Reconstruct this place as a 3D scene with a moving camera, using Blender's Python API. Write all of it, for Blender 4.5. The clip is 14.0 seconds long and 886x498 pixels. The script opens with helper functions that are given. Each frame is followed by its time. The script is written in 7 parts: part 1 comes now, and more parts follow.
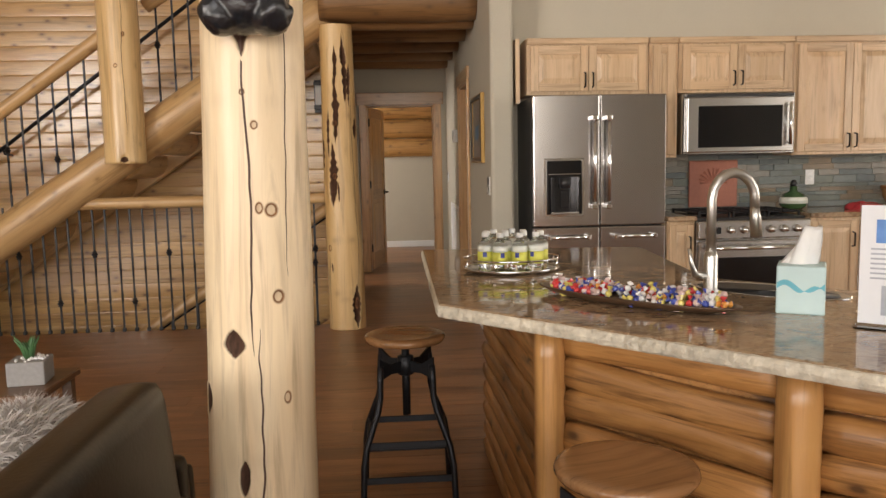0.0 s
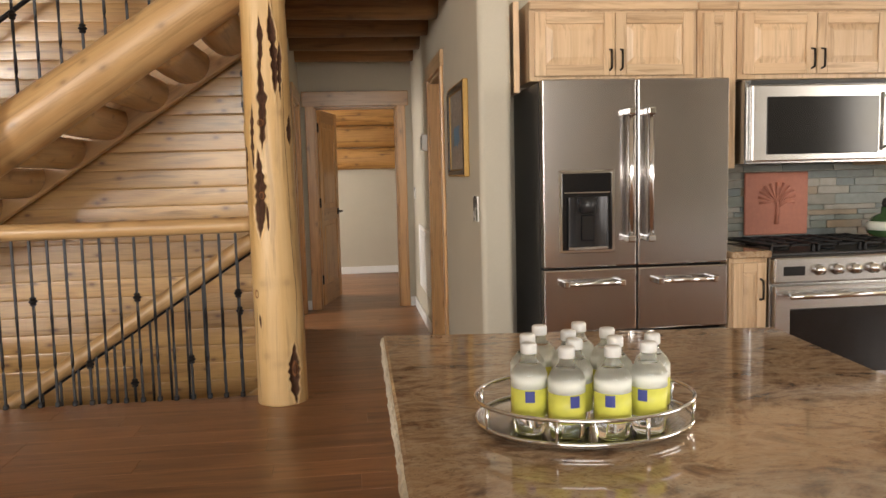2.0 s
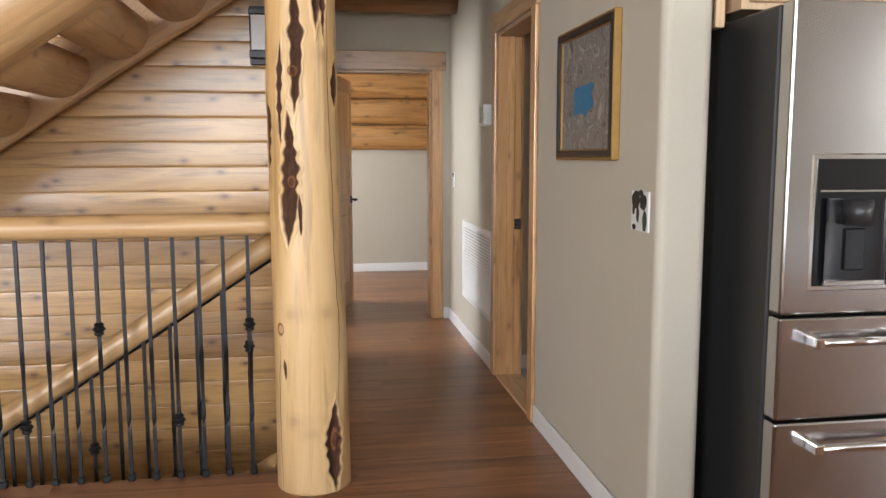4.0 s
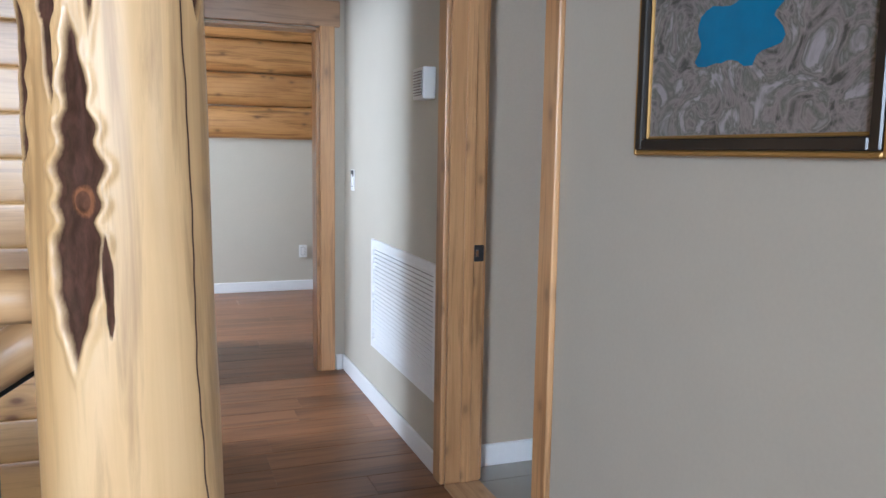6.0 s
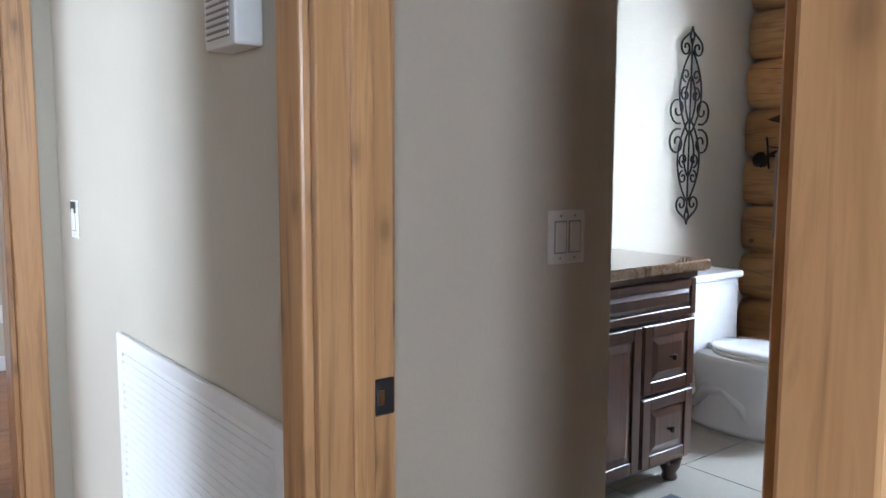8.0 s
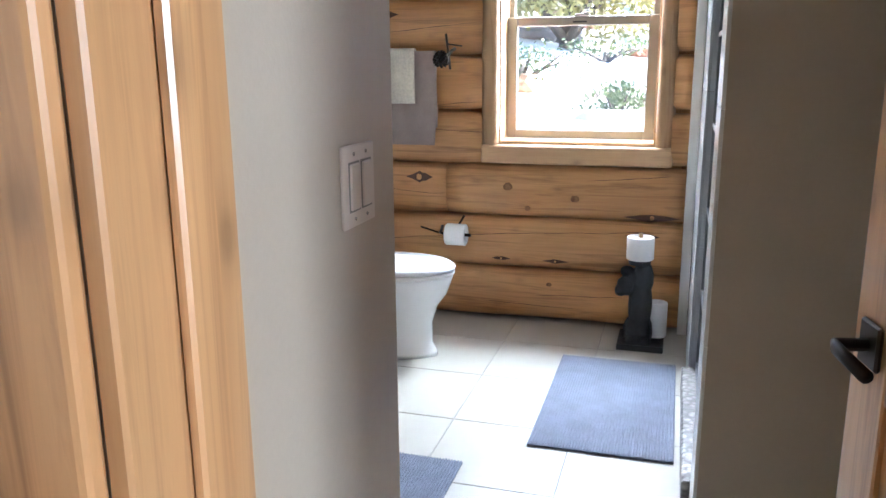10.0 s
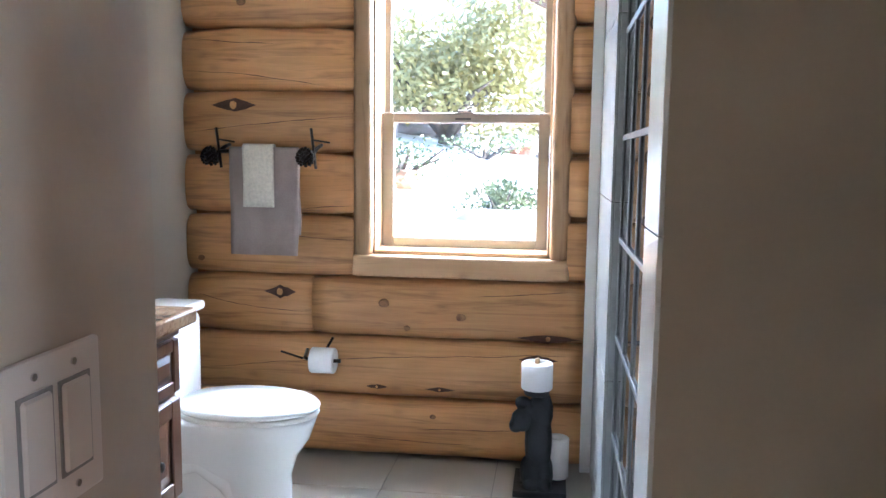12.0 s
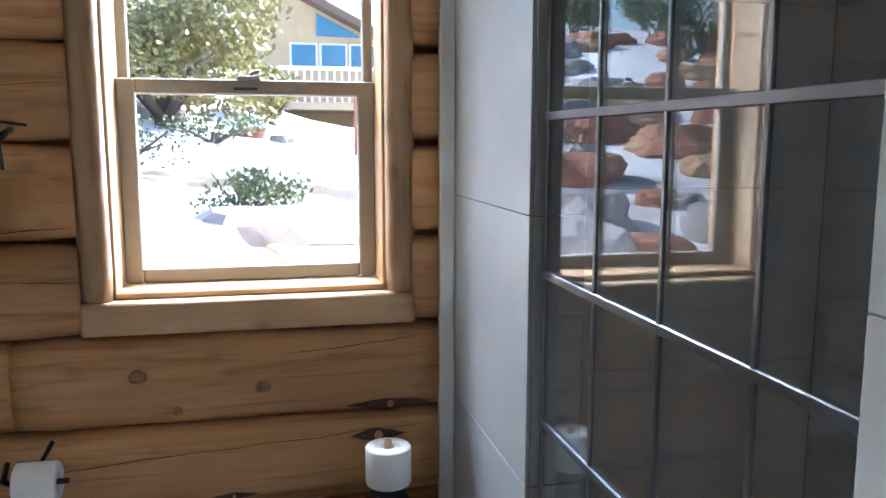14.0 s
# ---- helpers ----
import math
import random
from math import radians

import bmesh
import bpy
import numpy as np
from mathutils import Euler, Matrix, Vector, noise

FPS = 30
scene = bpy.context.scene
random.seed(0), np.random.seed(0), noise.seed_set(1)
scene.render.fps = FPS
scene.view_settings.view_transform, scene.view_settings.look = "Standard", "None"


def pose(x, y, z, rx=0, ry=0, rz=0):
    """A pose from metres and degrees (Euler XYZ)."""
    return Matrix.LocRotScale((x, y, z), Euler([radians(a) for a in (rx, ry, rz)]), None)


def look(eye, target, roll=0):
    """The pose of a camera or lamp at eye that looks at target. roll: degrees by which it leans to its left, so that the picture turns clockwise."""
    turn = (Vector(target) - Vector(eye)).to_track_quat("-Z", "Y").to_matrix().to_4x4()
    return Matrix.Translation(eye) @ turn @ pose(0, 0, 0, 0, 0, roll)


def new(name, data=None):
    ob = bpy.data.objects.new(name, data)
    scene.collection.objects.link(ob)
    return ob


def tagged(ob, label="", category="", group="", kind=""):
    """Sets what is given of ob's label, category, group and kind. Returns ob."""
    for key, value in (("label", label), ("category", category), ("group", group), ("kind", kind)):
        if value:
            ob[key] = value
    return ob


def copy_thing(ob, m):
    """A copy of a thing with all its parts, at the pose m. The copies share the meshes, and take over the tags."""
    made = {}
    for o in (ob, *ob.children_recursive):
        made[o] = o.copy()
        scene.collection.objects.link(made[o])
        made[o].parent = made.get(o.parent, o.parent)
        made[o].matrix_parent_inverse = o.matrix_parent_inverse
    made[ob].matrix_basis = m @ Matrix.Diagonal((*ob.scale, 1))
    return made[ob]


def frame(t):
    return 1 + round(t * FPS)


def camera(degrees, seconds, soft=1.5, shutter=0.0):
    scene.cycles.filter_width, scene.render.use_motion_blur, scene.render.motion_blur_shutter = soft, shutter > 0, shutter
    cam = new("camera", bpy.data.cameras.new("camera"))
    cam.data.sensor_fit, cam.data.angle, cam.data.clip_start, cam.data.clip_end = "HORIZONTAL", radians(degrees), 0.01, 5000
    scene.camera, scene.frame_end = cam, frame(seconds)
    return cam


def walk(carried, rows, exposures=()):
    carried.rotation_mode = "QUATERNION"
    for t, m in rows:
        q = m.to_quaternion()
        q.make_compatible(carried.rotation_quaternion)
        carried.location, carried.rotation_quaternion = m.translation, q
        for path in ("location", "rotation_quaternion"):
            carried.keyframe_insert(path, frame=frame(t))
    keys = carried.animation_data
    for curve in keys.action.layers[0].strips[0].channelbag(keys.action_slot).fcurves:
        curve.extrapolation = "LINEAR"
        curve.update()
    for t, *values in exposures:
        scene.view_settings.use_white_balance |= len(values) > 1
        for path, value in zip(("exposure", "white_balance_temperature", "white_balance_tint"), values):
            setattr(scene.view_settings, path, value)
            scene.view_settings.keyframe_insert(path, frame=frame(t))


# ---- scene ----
cam = camera(59.0, 14.0)
PATH = [
    (0, (0.259, -0.534, 1.332), (0.399, 1.448, 1.108), -1.2),
    (0.5, (0.276, -0.15, 1.326), (0.474, 1.83, 1.12), -1.4),
    (1, (0.34, 0.271, 1.318), (0.617, 2.243, 1.13), -1.2),
    (1.5, (0.347, 0.695, 1.324), (0.542, 2.678, 1.147), -0.6),
    (2, (0.343, 1.115, 1.334), (0.58, 3.091, 1.14), -1.4),
    (2.5, (0.344, 1.539, 1.341), (0.459, 3.524, 1.124), -0.5),
    (2.7, (0.325, 1.704, 1.333), (0.431, 3.69, 1.12), -0.4),
    (4.8, (-0.189, 3.321, 1.309), (0.284, 5.249, 1.066), 0.1),
    (5, (-0.194, 3.507, 1.288), (0.322, 5.424, 1.049), 0.1),
    (5.5, (-0.154, 3.965, 1.299), (0.555, 5.819, 1.053), 0.4),
    (6, (-0.044, 4.431, 1.31), (0.641, 6.294, 1.064), 0.9),
    (6.5, (0.022, 4.909, 1.313), (0.767, 6.751, 1.085), -0.2),
    (7, (0.141, 5.343, 1.321), (1.023, 7.122, 1.082), 0.1),
    (7.5, (0.255, 5.764, 1.321), (1.287, 7.462, 1.097), 0.2),
    (8, (0.401, 6.111, 1.313), (1.624, 7.679, 1.103), 0.2),
    (8.5, (0.505, 6.38, 1.317), (1.872, 7.82, 1.074), -0.8),
    (9, (0.531, 6.625, 1.334), (2.194, 7.68, 0.984), -1.4),
    (9.2, (0.565, 6.693, 1.328), (2.281, 7.64, 0.93), -1.2),
    (11.3, (0.791, 6.981, 1.353), (2.757, 7.124, 1.017), -0.1),
    (11.5, (0.905, 6.953, 1.365), (2.877, 7.131, 1.084), 0.0),
    (12, (1.201, 6.977, 1.359), (3.169, 7.251, 1.127), 0.7),
    (12.5, (1.514, 7.048, 1.373), (3.494, 7.239, 1.165), 1.1),
    (13, (1.832, 7.067, 1.368), (3.819, 7.179, 1.169), 1.4),
    (13.5, (2.086, 7.208, 1.389), (4.069, 7.047, 1.184), 0.2),
    (14, (2.266, 7.327, 1.379), (4.199, 6.896, 1.105), 0.1),
]
walk(cam, [(t, look(eye, target, roll)) for t, eye, target, roll in PATH], [(0, 0.9, 7700, 16), (1.0, 1.0, 7100, 14), (1.5, 1.12, 7400, 14), (2.6, 1.48, 7800, 16), (5, 1.8, 5500, 10), (5.6, 1.85, 5500, 10), (6.5, 1.82, 5000, 10), (7, 2.02, 5100, 10), (7.6, 2.0, 5100, 10), (8.5, 2.2, 5700, 10), (9, 2.5, 5500, 10), (11.5, 3.0, 5400, 10), (12, 2.95, 5200, 10), (12.5, 2.65, 5300, 10), (13.2, 2.35, 5400, 10), (14, 1.8, 5400, 10)])

# ---- world, sun, large lights ----
world = bpy.data.worlds.new("world")
scene.world = world
world.use_nodes = True
_wn = world.node_tree
_sky = _wn.nodes.new("ShaderNodeTexSky")
_sky.sky_type, _sky.sun_disc = "NISHITA", False
_sky.sun_elevation, _sky.sun_rotation = radians(38), radians(150)
_bg = _wn.nodes["Background"]
_bg.inputs[1].default_value = 0.15
_wn.links.new(_sky.outputs[0], _bg.inputs[0])

sun = new("sun", bpy.data.lights.new("sun", "SUN"))
sun.data.energy, sun.data.angle, sun.data.color = 5.0, radians(0.5), (1, 0.95, 0.88)
sun.matrix_world = look((0, 0, 0), (-math.sin(radians(150)) * math.cos(radians(38)), -math.cos(radians(150)) * math.cos(radians(38)), -math.sin(radians(38))))


def window_lamp(name, at, to, w, h, power, color=(0.93, 0.97, 1)):
    l = new(name, bpy.data.lights.new(name, "AREA"))
    l.data.shape, l.data.size, l.data.size_y = "RECTANGLE", w, h
    l.data.energy, l.data.color = power, color
    l.matrix_world = look(at, to)
    return l


window_lamp("window_light_south", (-0.3, -5.9, 2.25), (-0.3, 0, 1.7), 6.0, 3.1, 145)
window_lamp("window_light_east", (6.9, 0.5, 1.9), (0, 0.5, 1.5), 3.0, 1.6, 42)
window_lamp("window_light_west", (-6.4, -4.3, 2.3), (0.3, 7.2, 1.3), 2.2, 2.4, 48).data.spread = radians(75)
# two unseen lamps outdoors, added to boost sky light through the bathroom window
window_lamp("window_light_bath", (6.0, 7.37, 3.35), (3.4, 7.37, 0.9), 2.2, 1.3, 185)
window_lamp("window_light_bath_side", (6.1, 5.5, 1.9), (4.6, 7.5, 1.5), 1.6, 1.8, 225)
window_lamp("window_light_west_room", (-2.33, 8.32, 1.48), (1, 8.32, 1.3), 0.56, 1.3, 29)
window_lamp("window_light_bedroom", (-2.15, 10.4, 1.6), (3, 10.4, 1.2), 1.2, 1.2, 34)


# ---- materials ----
def mat(name):
    m = bpy.data.materials.new(name)
    m.use_nodes = True
    nt = m.node_tree
    return m, nt, nt.nodes["Principled BSDF"]


def node(nt, kind, **inputs):
    n = nt.nodes.new(kind)
    for k, v in inputs.items():
        n.inputs[k.replace("_", " ")].default_value = v
    return n


def ramp(nt, fac, stops):
    r = nt.nodes.new("ShaderNodeValToRGB")
    e = r.color_ramp.elements
    while len(e) < len(stops):
        e.new(0.5)
    for el, (p, c) in zip(e, stops):
        el.position, el.color = p, (*c, 1)
    nt.links.new(fac, r.inputs[0])
    return r.outputs[0]


def mixc(nt, fac, a, b, how="MIX"):
    m = nt.nodes.new("ShaderNodeMix")
    m.data_type, m.blend_type = "RGBA", how
    for s, v in ((m.inputs[0], fac), (m.inputs[6], a), (m.inputs[7], b)):
        if isinstance(v, (int, float)):
            s.default_value = v
        elif isinstance(v, tuple):
            s.default_value = (*v, 1)
        else:
            nt.links.new(v, s)
    return m.outputs[2]


def coords(nt, scale=(1, 1, 1), jitter=True):
    """Object coordinates, shifted at random per object."""
    tc = nt.nodes.new("ShaderNodeTexCoord")
    mp = nt.nodes.new("ShaderNodeMapping")
    mp.inputs["Scale"].default_value = scale
    nt.links.new(tc.outputs["Object"], mp.inputs[0])
    if jitter:
        oi = nt.nodes.new("ShaderNodeObjectInfo")
        mu = nt.nodes.new("ShaderNodeMath")
        mu.operation = "MULTIPLY"
        mu.inputs[1].default_value = 37.0
        nt.links.new(oi.outputs["Random"], mu.inputs[0])
        cb = nt.nodes.new("ShaderNodeCombineXYZ")
        for i in range(3):
            nt.links.new(mu.outputs[0], cb.inputs[i])
        nt.links.new(cb.outputs[0], mp.inputs["Location"])
    return mp.outputs[0]


def noise_tex(nt, vec, scale, detail=4, rough=0.55, dist=0.0):
    n = node(nt, "ShaderNodeTexNoise", Scale=scale, Detail=detail, Roughness=rough, Distortion=dist)
    nt.links.new(vec, n.inputs["Vector"])
    return n.outputs[0]


def bump(nt, bsdf, h, strength=0.3, dist=0.005):
    b = node(nt, "ShaderNodeBump", Strength=strength, Distance=dist)
    nt.links.new(h, b.inputs["Height"])
    nt.links.new(b.outputs[0], bsdf.inputs["Normal"])


def random_value(nt, bsdf_color, amount=0.25):
    """Each piece a little lighter or darker."""
    oi = nt.nodes.new("ShaderNodeObjectInfo")
    hs = nt.nodes.new("ShaderNodeHueSaturation")
    mr = node(nt, "ShaderNodeMapRange")
    mr.inputs["To Min"].default_value, mr.inputs["To Max"].default_value = 1 - amount, 1 + amount
    nt.links.new(oi.outputs["Random"], mr.inputs[0])
    nt.links.new(mr.outputs[0], hs.inputs["Value"])
    nt.links.new(bsdf_color, hs.inputs["Color"])
    return hs.outputs[0]


def wood(name, light, mid, dark, axis="x", rough=0.42, knots=0.5, grain=1.0, vary=0.15, coat=0.0, bumps=0.25, deep=0.0):
    """Varnished wood whose grain runs along one local axis: streaks, rings, knots."""
    m, nt, b = mat(name)
    i = "xyz".index(axis)
    s = [16.0 * grain] * 3
    s[i] = 0.9 * grain
    v = coords(nt, tuple(s))
    s2 = [3.2 * grain] * 3
    s2[i] = 0.5 * grain
    v2 = coords(nt, tuple(s2))
    s3 = [5.5] * 3
    s3[i] = 3.0
    sep = nt.nodes.new("ShaderNodeSeparateXYZ")
    nt.links.new(coords(nt, tuple(s3)), sep.inputs[0])
    flat = nt.nodes.new("ShaderNodeCombineXYZ")
    nt.links.new(sep.outputs[i], flat.inputs[0])
    if axis == "x":
        nt.links.new(sep.outputs[2], flat.inputs[1])
    else:
        across = nt.nodes.new("ShaderNodeMath")
        nt.links.new(sep.outputs[0], across.inputs[0])
        nt.links.new(sep.outputs[1 if axis == "z" else 2], across.inputs[1])
        nt.links.new(across.outputs[0], flat.inputs[1])
    v3 = flat.outputs[0]
    fine = noise_tex(nt, v, 3.0, 6, 0.62, 0.6)
    broad = noise_tex(nt, v2, 1.6, 3, 0.5, 1.2)
    col = ramp(nt, broad, [(0.28, mid), (0.5, light), (0.74, mid)])
    st = ramp(nt, fine, [(0.32, (0.55 - deep * 0.35, 0.5 - deep * 0.36, 0.45 - deep * 0.36)), (0.5, (1, 1, 1)), (0.7, (0.86 - deep * 0.25, 0.83 - deep * 0.28, 0.78 - deep * 0.3))])
    col = mixc(nt, 0.75, col, st, "MULTIPLY")
    if knots:
        vo = node(nt, "ShaderNodeTexVoronoi", Scale=1.0)
        vo.voronoi_dimensions = "2D"
        vo.inputs["Randomness"].default_value = 1.0
        nt.links.new(v3, vo.inputs["Vector"])
        k = ramp(nt, vo.outputs["Distance"], [(0.03, (0.9, 0.9, 0.9)), (0.075, (0.35, 0.35, 0.35)), (0.15, (0, 0, 0))])
        g = nt.nodes.new("ShaderNodeMath")
        g.operation = "MULTIPLY"
        g.inputs[1].default_value = knots
        nt.links.new(k, g.inputs[0])
        col = mixc(nt, g.outputs[0], col, dark)
    col = random_value(nt, col, vary)
    nt.links.new(col, b.inputs["Base Color"])
    b.inputs["Roughness"].default_value = rough
    b.inputs["Coat Weight"].default_value = coat
    b.inputs["Coat Roughness"].default_value = 0.2
    bump(nt, b, fine, bumps, 0.003)
    return m


def plain(name, color, rough=0.6, metal=0.0, scale=30.0, amount=0.12, bumps=0.1, coat=0.0, dist=0.002):
    """A painted, moulded or metal surface with slight mottling at two scales."""
    m, nt, b = mat(name)
    v = coords(nt, jitter=False)
    n1 = noise_tex(nt, v, scale, 5)
    n2 = noise_tex(nt, v, scale * 0.06 + 0.4, 3)
    lo = tuple(c * (1 - amount) for c in color)
    hi = tuple(min(1, c * (1 + amount)) for c in color)
    c1 = ramp(nt, n1, [(0.3, lo), (0.7, hi)])
    c2 = ramp(nt, n2, [(0.3, lo), (0.7, hi)])
    nt.links.new(mixc(nt, 0.5, c1, c2), b.inputs["Base Color"])
    b.inputs["Roughness"].default_value, b.inputs["Metallic"].default_value = rough, metal
    b.inputs["Coat Weight"].default_value = coat
    if bumps:
        bump(nt, b, n1, bumps, dist)
    return m


def brushed(name, color, rough=0.28, axis="z"):
    """Brushed stainless steel, streaked along one axis."""
    m, nt, b = mat(name)
    s = [900.0] * 3
    s["xyz".index(axis)] = 3.0
    n = noise_tex(nt, coords(nt, tuple(s), False), 1.0, 3)
    n2 = noise_tex(nt, coords(nt, (1, 1, 1), False), 1.3, 2)
    col = mixc(nt, 0.5, ramp(nt, n, [(0.3, tuple(c * 0.96 for c in color)), (0.7, color)]), ramp(nt, n2, [(0.3, tuple(c * 0.92 for c in color)), (0.7, color)]))
    nt.links.new(col, b.inputs["Base Color"])
    b.inputs["Metallic"].default_value = 1.0
    r = ramp(nt, n, [(0.3, (rough * 0.93,) * 3), (0.7, (rough * 1.07,) * 3)])
    nt.links.new(r, b.inputs["Roughness"])
    bump(nt, b, n, 0.01, 0.0005)
    return m


def glass(name, tint=(1, 1, 1), rough=0.0):
    m, nt, b = mat(name)
    b.inputs["Base Color"].default_value = (*tint, 1)
    b.inputs["Transmission Weight"].default_value, b.inputs["Roughness"].default_value, b.inputs["IOR"].default_value = 1.0, rough, 1.45
    return m


def granite(name):
    """Polished brown granite: clouded veins, pale crystals, fine dark specks."""
    m, nt, b = mat(name)
    v = coords(nt, (1.0, 1.6, 1.0), False)
    big = noise_tex(nt, v, 4.5, 8, 0.66, 2.2)
    mid = noise_tex(nt, v, 17, 6, 0.65, 1.2)
    fine = noise_tex(nt, v, 130, 3, 0.6)
    col = ramp(nt, big, [(0.32, (0.085, 0.048, 0.03)), (0.43, (0.24, 0.14, 0.08)), (0.53, (0.40, 0.27, 0.165)), (0.60, (0.27, 0.165, 0.095)), (0.70, (0.11, 0.065, 0.04))])
    col = mixc(nt, ramp(nt, mid, [(0.46, (0, 0, 0)), (0.66, (0.6, 0.6, 0.6))]), col, (0.50, 0.39, 0.27))
    col = mixc(nt, ramp(nt, fine, [(0.58, (0, 0, 0)), (0.70, (0.5, 0.5, 0.5))]), col, (0.06, 0.04, 0.03))
    nt.links.new(col, b.inputs["Base Color"])
    b.inputs["Roughness"].default_value = 0.06
    return m


def pebbled(name, base, dark, scale, rough=0.5, bumps=0.5, dist=0.01):
    m, nt, b = mat(name)
    v = coords(nt, jitter=False)
    vo = node(nt, "ShaderNodeTexVoronoi", Scale=scale)
    nt.links.new(v, vo.inputs["Vector"])
    n = noise_tex(nt, v, scale * 0.4, 4)
    col = mixc(nt, ramp(nt, vo.outputs["Distance"], [(0.3, (0, 0, 0)), (0.6, (1, 1, 1))]), ramp(nt, n, [(0.35, dark), (0.65, base)]), dark)
    nt.links.new(col, b.inputs["Base Color"])
    b.inputs["Roughness"].default_value = rough
    bump(nt, b, vo.outputs["Distance"], bumps, dist)
    return m


M_COL = wood("peeled_log", (0.72, 0.49, 0.245), (0.62, 0.385, 0.16), (0.13, 0.06, 0.03), "x", 0.38, 0.3, 0.5, 0.04, 0.15)
M_PALECOL = wood("pale_peeled_log", (0.82, 0.66, 0.45), (0.74, 0.54, 0.33), (0.20, 0.10, 0.05), "x", 0.42, 0.1, 0.55, 0.04, 0.08, 0.3)
M_STAIRLOG = wood("stair_log", (0.56, 0.35, 0.165), (0.44, 0.25, 0.105), (0.15, 0.07, 0.03), "x", 0.4, 0.6, 0.5, 0.08, 0.1)
M_SIDING = wood("log_siding", (0.57, 0.34, 0.135), (0.42, 0.22, 0.075), (0.15, 0.065, 0.03), "x", 0.28, 1.0, 0.6, 0.14, 0.5, 0.3, 0.5)
M_BATHLOG = wood("bath_log", (0.60, 0.32, 0.128), (0.47, 0.225, 0.078), (0.07, 0.035, 0.02), "x", 0.45, 0.25, 0.6, 0.14, 0.08, 0.3, 0.5)
M_DARKLOG = wood("aged_log", (0.50, 0.26, 0.085), (0.38, 0.18, 0.055), (0.08, 0.04, 0.02), "x", 0.45, 0.7, 0.6, 0.15, 0.1, 0.3, 0.8)
M_ISLLOG = wood("island_log", (0.46, 0.215, 0.07), (0.24, 0.098, 0.03), (0.05, 0.022, 0.012), "x", 0.42, 0.95, 1.1, 0.2, 0.15, 0.5, 1.0)
# brown wood darkened further, the hallway's dim light put into its colour
M_CEIL = wood("dim_lit_ceiling_wood", (0.26, 0.13, 0.05), (0.18, 0.085, 0.032), (0.06, 0.03, 0.015), "x", 0.5, 0.5, 0.6, 0.15, 0.0, 0.3, 0.6)
M_ISLPOST = wood("island_post", (0.54, 0.28, 0.10), (0.40, 0.18, 0.06), (0.10, 0.05, 0.02), "x", 0.34, 0.5, 0.8, 0.1, 0.25)
M_FLOOR = wood("floor_plank", (0.30, 0.135, 0.06), (0.165, 0.068, 0.029), (0.06, 0.026, 0.014), "x", 0.33, 0.0, 0.75, 0.17, 0.05, 0.12, 0.55)
M_ALDERZ = wood("knotty_alder_upright", (0.60, 0.345, 0.155), (0.47, 0.245, 0.10), (0.09, 0.045, 0.025), "z", 0.3, 0.5, 0.55, 0.1, 0.25, 0.12, 0.45)
M_ALDERX = wood("knotty_alder_level", (0.46, 0.28, 0.15), (0.38, 0.22, 0.11), (0.09, 0.045, 0.025), "x", 0.33, 0.6, 0.7, 0.08, 0.2, 0.12)
M_HICK_Z = wood("hickory_upright", (0.66, 0.47, 0.30), (0.55, 0.36, 0.21), (0.22, 0.11, 0.05), "z", 0.36, 0.25, 0.8, 0.09, 0.15, 0.1)
M_HICK_X = wood("hickory_level", (0.64, 0.455, 0.29), (0.54, 0.35, 0.20), (0.22, 0.11, 0.05), "x", 0.36, 0.25, 0.8, 0.09, 0.15, 0.1)
M_TRIM_Z = wood("pine_trim_upright", (0.55, 0.36, 0.19), (0.46, 0.28, 0.14), (0.14, 0.07, 0.03), "z", 0.4, 0.4, 0.6, 0.06, 0.1)
M_TRIM_Y = wood("pine_trim_level", (0.53, 0.34, 0.18), (0.45, 0.27, 0.135), (0.14, 0.07, 0.03), "y", 0.4, 0.4, 0.6, 0.06, 0.1)
M_SEAT = wood("stool_seat_wood", (0.34, 0.17, 0.075), (0.24, 0.11, 0.045), (0.07, 0.03, 0.015), "x", 0.25, 0.2, 1.0, 0.05, 0.4, 0.1)
M_VANITY = wood("dark_cherry", (0.12, 0.058, 0.034), (0.085, 0.038, 0.022), (0.03, 0.015, 0.01), "z", 0.28, 0.0, 1.0, 0.06, 0.35, 0.08)
M_PAINT = plain("beige_wall_paint", (0.50, 0.46, 0.375), 0.72, 0, 90, 0.035, 0.25, 0, 0.0015)
M_TANPAINT = plain("tan_bath_paint", (0.48, 0.41, 0.315), 0.36, 0, 90, 0.035, 0.25, 0, 0.0015)
M_WHITE = plain("white_gloss_paint", (0.80, 0.80, 0.79), 0.35, 0, 40, 0.03, 0.05)
M_PORC = plain("white_porcelain", (0.82, 0.83, 0.84), 0.08, 0, 8, 0.015, 0.0, 0.5)
M_PLASTIC = plain("white_plastic", (0.74, 0.74, 0.72), 0.35, 0, 30, 0.03, 0.03)
M_BEIGEPL = plain("beige_switch_plastic", (0.64, 0.58, 0.51), 0.35, 0, 30, 0.04, 0.05)
M_IRON = plain("black_iron", (0.018, 0.018, 0.02), 0.45, 0.6, 60, 0.2, 0.2)
M_BRONZE = plain("oil_rubbed_bronze", (0.03, 0.024, 0.02), 0.38, 0.8, 60, 0.2, 0.1)
M_STEEL = brushed("brushed_steel", (0.50, 0.475, 0.465), 0.2, "z")
M_STEELX = brushed("brushed_steel_level", (0.56, 0.55, 0.54), 0.25, "x")
M_CHROME = plain("polished_chrome", (0.72, 0.72, 0.72), 0.12, 1.0, 20, 0.03, 0.0)
